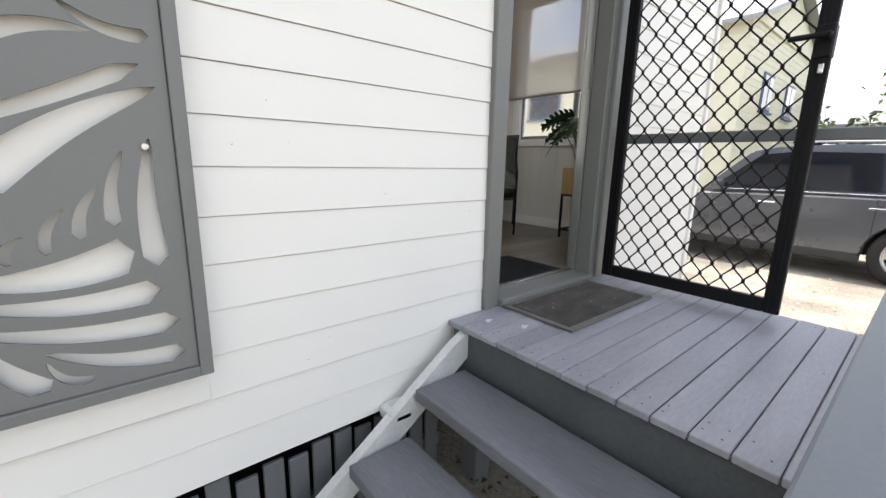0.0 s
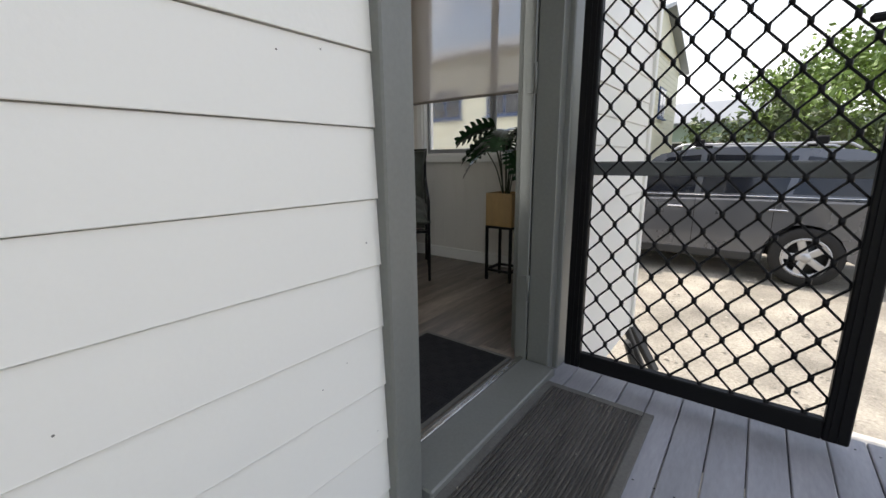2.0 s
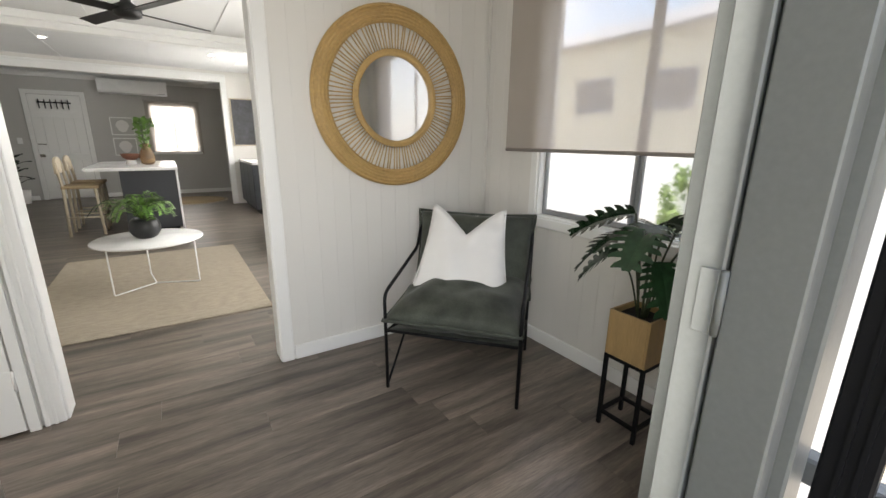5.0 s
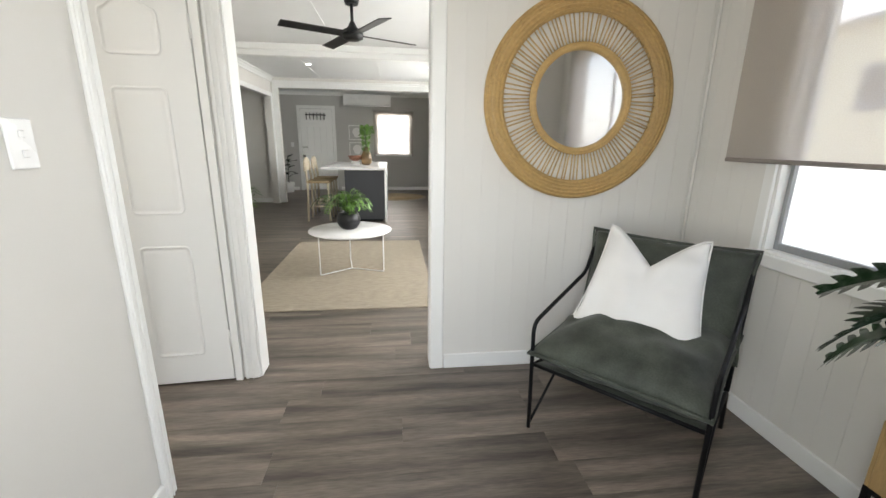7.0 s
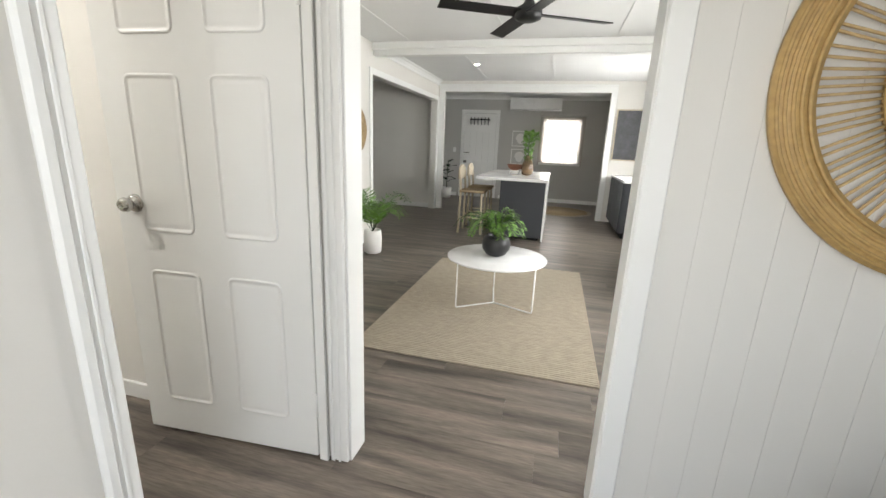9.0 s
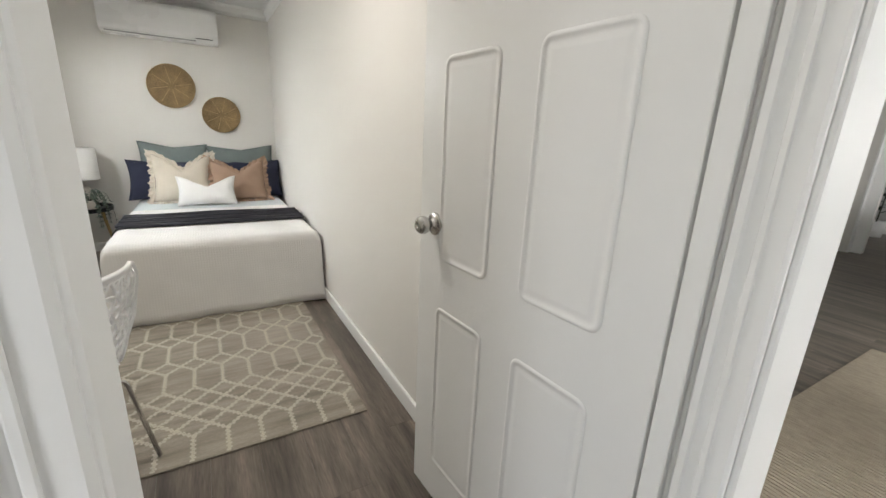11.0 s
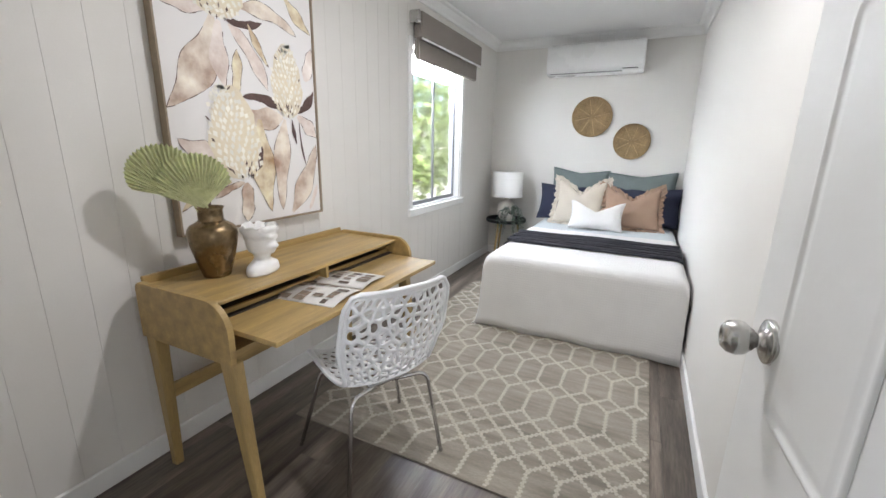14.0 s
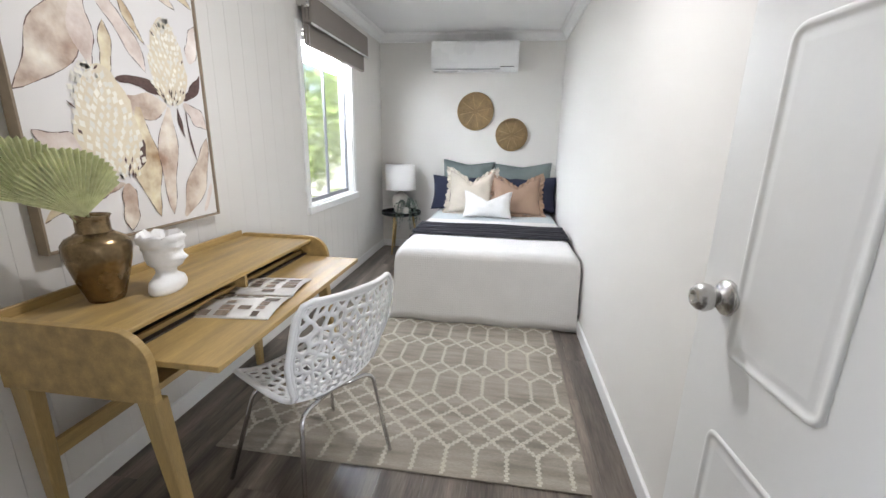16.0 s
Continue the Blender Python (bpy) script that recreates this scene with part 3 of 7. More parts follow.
# slatted skirt under the wall
sk = thing("skirting_screen", "grey painted timber slats under the house", "screen")
x = -1.2
while x < 1.0:
    h = 0.385 + rg.uniform(-0.03, 0.02)
    part("slat", boxes((x, x + 0.066, 1.24, 1.258, -0.03, h), bevel=0.003), M_grey, sk)
    x += 0.083
part("rail", boxes((-1.25, 1.05, 1.258, 1.29, 0.10, 0.16)), M_grey, sk)
# black sheet added behind the slats as the shade beyond them
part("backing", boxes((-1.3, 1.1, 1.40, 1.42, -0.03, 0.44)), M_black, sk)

# handrails
hr = thing("handrail", "grey painted timber handrail beside the steps", "handrail")
part("top_rail", boxes((0.3, 2.262, -0.06, 0.055, 0.945, 0.98), bevel=0.006, seg=2), M_grey, hr)
part("post", boxes((0.99, 1.045, -0.045, 0.045, 0.28, 0.945), bevel=0.004), M_grey, hr)
part("post", boxes((0.31, 0.38, -0.045, 0.045, -0.03, 0.945), bevel=0.004), M_grey, hr)
er = thing("end_rail", "grey painted timber rail at the end of the deck", "handrail")
part("top_rail", boxes((2.268, 2.31, -0.05, 1.195, 1.475, 1.525), bevel=0.005), M_grey, er)
part("post", boxes((2.268, 2.33, -0.1, -0.04, -0.03, 1.55), bevel=0.004), M_grey, er)

# doormats
M_pile = mat("dusty_brown_ribbed_pile", (0.075, 0.068, 0.06), 0.9, var=0.22, scale=14, fine=190, bump=0.5, stretch=(0.4, 1, 1), contrast=1.8)
dm = thing("doormat", "dusty brown ribbed doormat with grey rubber border on the deck", "doormat", pose(1.672, 0.987, D + 0.001) @ Matrix.Diagonal((0.92, 0.98, 1, 1)))
part("base", boxes((-0.375, 0.375, -0.185, 0.185, 0, 0.006), bevel=0.003), M_rubber, dm)
part("border", boxes((-0.375, 0.375, -0.185, -0.155, 0.006, 0.011), (-0.375, 0.375, 0.155, 0.185, 0.006, 0.011), (-0.375, -0.345, -0.155, 0.155, 0.006, 0.011), (0.345, 0.375, -0.155, 0.155, 0.006, 0.011), bevel=0.002), M_rubber, dm)
for k in range(22):
    y = -0.151 + k * 0.0139
    part("rib", boxes((-0.343, 0.343, y, y + 0.0085, 0.006, 0.0145), bevel=0.002), M_pile, dm)
rg = random.Random(17)
bm = bmesh.new()
for k in range(16):
    x, y, w = rg.uniform(-0.36, 0.36), rg.uniform(-0.17, 0.17), rg.uniform(0.002, 0.005)
    join(bm, boxes((0, w, 0, w * rg.uniform(0.3, 1), 0.011, 0.0165)), pose(x, y, 0, 0, 0, rg.uniform(0, 180)))
tagged(part("grit", bm, M_gravel, dm, "pale grit and leaf crumbs"), kind="stuff")
mi = thing("indoor_mat", "charcoal textured mat inside the front door", "mat", pose(1.76, 1.57, F + 0.001))
part("base", boxes((-0.30, 0.30, -0.215, 0.215, 0, 0.006), bevel=0.003), M_matin, mi)
part("border", boxes((-0.31, 0.31, -0.225, -0.21, 0, 0.008), (-0.31, 0.31, 0.21, 0.225, 0, 0.008), (-0.31, -0.295, -0.21, 0.21, 0, 0.008), (0.295, 0.31, -0.21, 0.21, 0, 0.008), bevel=0.002), M_rubber, mi)
bm = bmesh.new()
for i in range(14):
    for j in range(10):
        if (i + j) % 2:
            for q in range(3):
                box(bm, -0.285 + i * 0.041 + q * 0.013, -0.285 + i * 0.041 + q * 0.013 + 0.007, -0.2 + j * 0.04, -0.2 + j * 0.04 + 0.037, 0.006, 0.0085)
        else:
            for q in range(3):
                box(bm, -0.285 + i * 0.041, -0.285 + i * 0.041 + 0.037, -0.2 + j * 0.04 + q * 0.013, -0.2 + j * 0.04 + q * 0.013 + 0.007, 0.006, 0.0085)
tagged(part("tread_pattern", bm, M_matin, mi), kind="stuff")

# open screen door
sd = thing("screen_door", "open black aluminium screen door with diamond grille", "screen door", pose(2.16, 1.155, D + 0.028))
SW, SH = 0.81, 2.03
for nm, b in (("stile", (-0.016, 0.016, -0.058, 0, 0, SH)), ("stile", (-0.016, 0.016, -SW, -SW + 0.058, 0, SH)), ("rail", (-0.0155, 0.0155, -SW + 0.058, -0.058, 0, 0.062)), ("rail", (-0.0155, 0.0155, -SW + 0.058, -0.058, SH - 0.06, SH))):
    part(nm, boxes(b, bevel=0.004), M_black, sd)
for b in ((0.016, 0.020, -SW + 0.012, -SW + 0.018, 0.01, SH - 0.01), (-0.020, -0.016, -SW + 0.02, -SW + 0.026, 0.01, SH - 0.01), (-0.020, -0.016, -SW + 0.038, -SW + 0.044, 0.01, SH - 0.01), (-0.020, -0.016, -0.044, -0.038, 0.01, SH - 0.01), (-0.020, -0.016, -0.026, -0.02, 0.01, SH - 0.01)):
    part("bead", boxes(b), M_black, sd)
cw, ch = 0.0868, 0.112
n_str = 2 * round((SW - 0.116) / cw)
for k in range(n_str):
    y0 = -0.058 - (k + 0.5) * (SW - 0.116) / n_str
    half = (SW - 0.116) / n_str / 2
    pts, z, i = [], 0.06, 0
    while z < SH - 0.06:
        s = 1 if (i + k) % 2 else -1
        pts += [(0, y0 + s * (half - 0.003), z - 0.009), (0, y0 + s * (half - 0.0015), z), (0, y0 + s * (half - 0.003), z + 0.009)]
        z += ch / 2
        i += 1
    part("grille_strand", tube(pts, 0.0038, 5), M_black, sd)
bm = bmesh.new()
for k in range(n_str + 1):
    y0 = -0.058 - k * (SW - 0.116) / n_str
    z, i = 0.06, 0
    while z < SH - 0.06:
        if (i + k) % 2 == 1:
            join(bm, tube([(0, y0, z - 0.009), (0, y0, z + 0.009)], 0.0078, 6)) if 0 < k < n_str else None
        z += ch / 2
        i += 1
tagged(part("grille_joint", bm, M_black, sd), kind="stuff")
lk = part("lock", boxes((-0.028, 0.028, -SW - 0.002, -SW + 0.052, 1.02, 1.14), bevel=0.006), M_black, sd)
part("lever", join(boxes((-0.07, -0.05, -SW + 0.0, -SW + 0.13, 1.085, 1.105), bevel=0.006), boxes((-0.05, -0.02, -SW + 0.01, -SW + 0.03, 1.085, 1.105))), M_black, lk)
part("keyhole", boxes((-0.034, -0.028, -SW + 0.012, -SW + 0.03, 0.965, 1.0), bevel=0.003), M_steel, sd, "small silver lock cylinder")

# fretwork panel on the wall
fp = thing("privacy_panel", "grey laser-cut metal panel with leaf-shaped slots", "panel", pose(0, 1.152, 0))
SLOTS = [(0.016, 1.605, -0.163, 1.555, 0.038), (-0.032, 1.653, 0.114, 1.61, 0.03), (-0.42, 1.335, 0.089, 1.552, 0.034), (0.114, 1.507, -0.196, 1.292, 0.08), (0.04, 1.367, 0.01, 1.203, 0.028), (0.091, 1.396, 0.081, 1.102, 0.051), (-0.01, 1.293, -0.051, 1.18, 0.024), (-0.069, 1.248, -0.109, 1.154, 0.022), (-0.136, 1.195, -0.168, 1.139, 0.019), (-0.231, 1.104, 0.038, 1.142, 0.086), (-0.238, 1.061, 0.08, 1.046, 0.059), (-0.246, 1.01, 0.108, 0.961, 0.054), (-0.137, 0.94, 0.112, 0.876, 0.048), (-0.246, 1.007, -0.141, 0.855, 0.049), (-0.138, 0.92, -0.066, 0.858, 0.023)]


def slot(x0, z0, x1, z1, w, bend):
    """The outline of a leaf-shaped slot, pointed at its start and round at its end."""
    d = Vector((x1 - x0, z1 - z0))
    n = Vector((-d.y, d.x)).normalized()
    up, dn = [], []
    for k in range(13):
        t = k / 12
        c = Vector((x0, z0)) + d * t + n * bend * math.sin(math.pi * t)
        h = 0.5 * w * (t ** 0.55) * min(1, math.sqrt(max(0, 1 - ((t - 0.9) / 0.1) ** 2)) if t > 0.9 else 1) + 0.0015
        up.append(c + n * h), dn.append(c - n * h)
    return up + dn[::-1]


def cut_sheet(outline, holes, thick, name, material):
    cu = bpy.data.curves.new(name, "CURVE")
    cu.dimensions, cu.fill_mode, cu.extrude = "2D", "BOTH", thick / 2
    for loop in [outline] + holes:
        sp = cu.splines.new("POLY")
        sp.points.add(len(loop) - 1)
        for p, q in zip(sp.points, loop):
            p.co = (q[0], q[1], 0, 1)
        sp.use_cyclic_u = True
    ob = bpy.data.objects.new(name, cu)
    scene.collection.objects.link(ob)
    bpy.context.view_layer.update()
    me = bpy.data.meshes.new_from_object(ob.evaluated_get(bpy.context.evaluated_depsgraph_get()))
    bpy.data.objects.remove(ob)
    me.materials.clear()
    me.materials.append(material)
    return me


PX0, PX1, PZ0, PZ1 = -0.95, 0.17, 0.80, 1.92
holes = []
for x0, z0, x1, z1, w in SLOTS:
    holes.append(slot(x0, z0, x1, z1, w, -0.012 if abs(z1 - z0) > abs(x1 - x0) else -0.018))
sheet = cut_sheet([(PX0 + 0.03, PZ0 + 0.03), (PX1 - 0.032, PZ0 + 0.03), (PX1 - 0.032, PZ1 - 0.03), (PX0 + 0.03, PZ1 - 0.03)], holes, 0.006, "sheet", M_panel)
sh = part("sheet", sheet, M_panel, fp)
sh.rotation_euler = (radians(90), 0, 0)
for b in ((PX1 - 0.03, PX1, -0.014, 0.03, PZ0, PZ1), (PX0, PX0 + 0.03, -0.014, 0.03, PZ0, PZ1), (PX0 + 0.03, PX1 - 0.03, -0.014, 0.03, PZ0, PZ0 + 0.028), (PX0 + 0.03, PX1 - 0.03, -0.014, 0.03, PZ1 - 0.03, PZ1)):
    part("frame_bar", boxes(b, bevel=0.002), M_panel, fp)
part("fixing_screw", join(bmesh.new(), lathe([(0.009, 0), (0.009, 0.003), (0.006, 0.005)], 14), pose(0.083, -0.004, 1.378, 90)), M_steel, fp, "brass coloured fixing screw")
bb = thing("backing_board", "white painted board behind the fretwork panel", "board")
part("board", boxes((-0.97, 0.163, 1.182, 1.2, 0.70, 1.9), bevel=0.004), M_board, bb)

bm = bmesh.new()
rg = random.Random(15)
for _ in range(26):
    x, z = rg.uniform(-0.1, 1.2), rg.uniform(0.6, 2.2)
    bmesh.ops.create_circle(bm, cap_ends=True, segments=7, radius=rg.uniform(0.0008, 0.0018), matrix=pose(x, 1.1992, z, 90))
tagged(part("nail_hole", bm, M_rubber, wall_front), kind="stuff")

# ---- entry ----
M_rattan = mat("honey_rattan", (0.50, 0.33, 0.13), 0.5, var=0.12, scale=5, fine=60, bump=0.25, stretch=(1, 1, 1))
M_cane = mat("pale_cane", (0.55, 0.39, 0.19), 0.5, var=0.15, scale=8, fine=60, bump=0.25, island=0.15)
M_velvet = mat("dark_green_velvet", (0.050, 0.057, 0.045), 0.6, var=0.2, scale=9, fine=150, bump=0.15, sheen=0.12, contrast=2.6, spec=0.3)
M_linen = mat("white_linen", (0.78, 0.77, 0.75), 0.85, var=0.03, scale=5, fine=320, bump=0.25)
M_leaf = mat("dark_green_leaf", (0.018, 0.050, 0.020), 0.22, var=0.25, scale=10, fine=40, bump=0.1, island=0.3)
M_fern = mat("fern_green_leaf", (0.115, 0.24, 0.04), 0.42, var=0.22, scale=12, fine=60, bump=0.1, island=0.35)
M_stem = mat("dark_stem", (0.035, 0.045, 0.02), 0.5, var=0.15)
M_bamboo = mat("bamboo_veneer", (0.38, 0.25, 0.11), 0.45, var=0.1, scale=3, fine=30, bump=0.08, stretch=(8, 8, 1))
M_soil = mat("dark_soil", (0.02, 0.016, 0.012), 0.95, var=0.3, bump=0.8, dist=0.01)
M_blind = bpy.data.materials.new("translucent_blind_mesh")
M_blind.use_nodes = True
bn, bl = M_blind.node_tree.nodes, M_blind.node_tree.links
bn.remove(bn["Principled BSDF"])
b_dif, b_tl, b_tr, b_m1, b_m2 = bn.new("ShaderNodeBsdfDiffuse"), bn.new("ShaderNodeBsdfTranslucent"), bn.new("ShaderNodeBsdfTransparent"), bn.new("ShaderNodeMixShader"), bn.new("ShaderNodeMixShader")
b_dif.inputs["Color"].default_value = b_tl.inputs["Color"].default_value = (0.72, 0.67, 0.62, 1)
b_wv = bn.new("ShaderNodeTexNoise")
b_wv.inputs["Scale"].default_value = 300
b_rg = bn.new("ShaderNodeMapRange")
b_rg.inputs["To Min"].default_value, b_rg.inputs["To Max"].default_value = 0.40, 0.52
bl.new(b_wv.outputs["Fac"], b_rg.inputs["Value"]), bl.new(b_rg.outputs["Result"], b_m2.inputs["Fac"])
b_m1.inputs["Fac"].default_value = 0.5
bl.new(b_dif.outputs[0], b_m1.inputs[1]), bl.new(b_tl.outputs[0], b_m1.inputs[2]), bl.new(b_m1.outputs[0], b_m2.inputs[1]), bl.new(b_tr.outputs[0], b_m2.inputs[2])
bl.new(b_m2.outputs[0], bn["Material Output"].inputs["Surface"])

# lining boards of the entry
lining("lining", "x", 1.925, NE, MW, 0.1, -1, [], F + 0.02, C - 0.06, wall_mirror)
lining("lining", "y", WI, MW - 0.006, NE, 0.1, -1, [(NWY0 - 0.055, NWY1 + 0.055, NWZ0 - 0.06, NWZ1 + 0.055)], F + 0.02, C - 0.06, wall_east)
part("corner_bead", boxes((NE - 0.02, NE - 0.006, MW - 0.02, MW - 0.006, F + 0.09, C - 0.08), bevel=0.004), M_wall, wall_mirror)

# round rattan mirror
MCX, MCZ, MR = 2.63, 2.275, 0.512
mr = thing("round_mirror", "round mirror in a wide honey rattan sunburst frame", "mirror", pose(MCX, MW - 0.012, MCZ, 90))


def ring_band(r0, r1, z0, z1, seg=72, bulge=0.004):
    return lathe([(r0, z0), (r0, z1), ((r0 + r1) / 2, z1 + bulge), (r1, z1), (r1, z0), (r0, z0)], seg, caps=False)


part("outer_hoop", ring_band(MR - 0.098, MR, 0.0, 0.022), M_rattan, mr)
for k in range(5):
    r = MR - 0.012 - k * 0.018
    part("hoop_strand", tube([(r * math.cos(t), r * math.sin(t), 0.0255) for t in (2 * math.pi * i / 64 for i in range(64))], 0.0052, 6, closed=True), M_rattan, mr)
part("inner_hoop", ring_band(0.242, 0.272, 0.0, 0.024, 64), M_rattan, mr)
part("hoop_strand", tube([(0.272 * math.cos(t), 0.272 * math.sin(t), 0.02) for t in (2 * math.pi * i / 64 for i in range(64))], 0.007, 6, closed=True), M_rattan, mr)
rg = random.Random(8)
for k in range(104):
    a = 2 * math.pi * k / 104
    b = a + rg.uniform(-0.018, 0.018)
    part("cane", tube([(0.266 * math.cos(a), 0.266 * math.sin(a), 0.014), (0.425 * math.cos(b), 0.425 * math.sin(b), 0.016)], 0.0042, 5), M_cane, mr)
disc = lathe([(0.244, 0.004), (0.244, 0.007)], 64)
for f in disc.faces:
    f.smooth = False
part("glass", disc, M_mirror, mr)

# armchair
ang = math.degrees(math.atan2(2.32 - 2.834, 2.735 - 2.275))   # front edge runs from one front foot to the other
ac = thing("armchair", "black steel armchair with dark green velvet cushions", "armchair", pose((2.275 + 2.735) / 2, (2.834 + 2.32) / 2, F, 0, 0, ang))
aw = 0.345                           # half width; x along the front edge, y to the back
for s in (-1, 1):
    x = s * aw
    part("side_frame", tube(round_path([(x, 0.0, 0), (x, -0.02, 0.545), (x * 1.0, 0.52, 0.66), (x, 0.60, 0.80)], 0.05), 0.0095, 8), M_black, ac)
    part("leg", tube(round_path([(x, 0.0, 0.33), (x, 0.50, 0.26), (x, 0.62, 0.0)], 0.04), 0.0095, 8), M_black, ac)
    part("strut", tube([(x, 0.0, 0.02), (x * 0.98, 0.36, 0.28)], 0.007, 6), M_black, ac)
    part("back_post", tube([(x, 0.50, 0.26), (x, 0.62, 0.80)], 0.0095, 8), M_black, ac)
for p in (((-aw, 0.0, 0.335), (aw, 0.0, 0.335)), ((-aw, 0.50, 0.265), (aw, 0.50, 0.265)), ((-aw, 0.62, 0.795), (aw, 0.62, 0.795))):
    part("crossbar", tube(p, 0.009, 8), M_black, ac)
part("sling", surface(lambda u, v: ((u * 2 - 1) * (aw - 0.012), 0.005 + 0.5 * v, 0.342 - 0.07 * v - 0.02 * math.sin(math.pi * v)), 6, 6, 0.006), M_velvet, ac)
part("sling_back", surface(lambda u, v: ((u * 2 - 1) * (aw - 0.012), 0.51 + 0.11 * v, 0.28 + 0.51 * v), 6, 6, 0.006), M_velvet, ac)


def pillow(w, h, t, pinch=0.06, chop=0.0, seed=0, lump=0.006, n=22, flange=0.0, taper=0.0):
    """A stuffed cushion in the xz plane, standing on z = 0, thickness along y. chop: the dent in its top edge."""
    bm = bmesh.new()
    grid = {}
    for side in (-1, 1):
        for i in range(n + 1):
            for j in range(n + 1):
                edge = i in (0, n) or j in (0, n)
                if side == 1 and edge:
                    grid[side, i, j] = grid[-1, i, j]
                    continue
                u, v = 2 * i / n - 1, 2 * j / n - 1
                x = u * w / 2 * (1 - pinch * (1 - v * v) * abs(u) ** 3) * (1 - taper * v)
                z = h / 2 + v * h / 2 * (1 - pinch * (1 - u * u) * abs(v) ** 3)
                f = ((1 - abs(u) ** 2.6) * (1 - abs(v) ** 2.6)) ** 0.55
                if flange:
                    f = 0 if edge or i in (1, n - 1) or j in (1, n - 1) else f
                dent = chop * max(0.0, 1 - abs(u) / 0.92) ** 1.4 * max(0, (v + 0.35) / 1.35) ** 2
                z -= dent
                f *= 1 - 0.9 * min(1, dent / (h + 1e-6) * 2.2) * (0.4 + 0.6 * math.exp(-(u / 0.2) ** 2))
                q = Vector((x, 0, z)) * 9 + Vector((seed, side * 3.1, seed * 1.7))
                y = side * (t / 2 * f + lump * noise.noise(q) * (f > 0.05))
                x += 0.4 * lump * noise.noise(q + Vector((9, 0, 0)))
                z += 0.4 * lump * noise.noise(q + Vector((0, 9, 0)))
                grid[side, i, j] = bm.verts.new((x, y, z))
    for side in (-1, 1):
        for i in range(n):
            for j in range(n):
                vs = [grid[side, i, j], grid[side, i + 1, j], grid[side, i + 1, j + 1], grid[side, i, j + 1]]
                bm.faces.new(vs if side < 0 else vs[::-1]).smooth = True
    bmesh.ops.recalc_face_normals(bm, faces=bm.faces)
    return bm


def hem(w, h, pinch=0.06, r=0.006, chop=0.0, taper=0.0):
    """A piped edge round a cushion."""
    pts = []
    for k in range(64):
        t = k / 64 * 4
        s, q = int(t), (t % 1) * 2 - 1
        u, v = ((q, -1), (1, q), (-q, 1), (-1, -q))[s]
        pts.append((u * w / 2 * (1 - pinch * (1 - v * v) * abs(u) ** 3) * (1 - taper * v), 0, h / 2 + v * h / 2 * (1 - pinch * (1 - u * u) * abs(v) ** 3) - chop * max(0.0, 1 - abs(u) / 0.92) ** 1.4 * max(0, (v + 0.35) / 1.35) ** 2))
    return tube(pts, r, 5, closed=True)


seat = part("seat_cushion", join(bmesh.new(), pillow(0.70, 0.68, 0.23, 0.03, seed=1, lump=0.024, n=30), pose(0, -0.035, 0.405, -84)), M_velvet, ac)
part("seat_piping", join(bmesh.new(), hem(0.705, 0.69, 0.03, 0.008), pose(0, -0.04, 0.405, -84)), M_velvet, seat)
back = part("back_cushion", join(bmesh.new(), pillow(0.71, 0.49, 0.17, 0.06, seed=2, lump=0.022, n=30), pose(0, 0.49, 0.40, -14)), M_velvet, ac)
part("back_piping", join(bmesh.new(), hem(0.72, 0.50, 0.06, 0.008), pose(0, 0.49, 0.395, -14)), M_velvet, back)

wc = thing("throw_cushion", "white linen cushion with a karate-chop dent, on the armchair", "cushion", pose((2.275 + 2.735) / 2, (2.834 + 2.32) / 2, F, 0, 0, ang) @ pose(-0.03, 0.285, 0.425, -24, 3, 4))
part("cover", pillow(0.50, 0.545, 0.17, 0.08, chop=0.15, seed=4, lump=0.03, n=34, taper=0.16), M_linen, wc)
part("flange", hem(0.50, 0.545, 0.08, 0.004, 0.15, 0.16), M_linen, wc)

# plant stand, planter and monstera
ps = thing("plant_stand", "black square steel plant stand", "plant stand", pose(3.085, 1.945, F))
hw = 0.088
for a in (-hw, hw):
    for b in (-hw, hw):
        part("leg", boxes((a - 0.008, a + 0.008, b - 0.008, b + 0.008, 0, 0.37)), M_black, ps)
for z in (0.07, 0.362):
    for nm, q in (("crossbar", (-hw, hw, -hw - 0.0075, -hw + 0.0075, z - 0.0075, z + 0.0075)), ("crossbar", (-hw, hw, hw - 0.0075, hw + 0.0075, z - 0.0075, z + 0.0075)), ("crossbar", (-hw - 0.0075, -hw + 0.0075, -hw + 0.008, hw - 0.008, z - 0.0075, z + 0.0075)), ("crossbar", (hw - 0.0075, hw + 0.0075, -hw + 0.008, hw - 0.008, z - 0.0075, z + 0.0075))):
        part(nm, boxes(q), M_black, ps)
pl = thing("planter_box", "square bamboo planter box on the stand", "planter", pose(3.085, 1.945, F + 0.371))
for q in ((-0.096, 0.096, -0.096, -0.085, 0, 0.215), (-0.096, 0.096, 0.085, 0.096, 0, 0.215), (-0.096, -0.085, -0.085, 0.085, 0, 0.215), (0.085, 0.096, -0.085, 0.085, 0, 0.215)):
    part("side", boxes(q, bevel=0.002), M_bamboo, pl)
part("soil", boxes((-0.084, 0.084, -0.084, 0.084, 0.01, 0.19)), M_soil, pl)


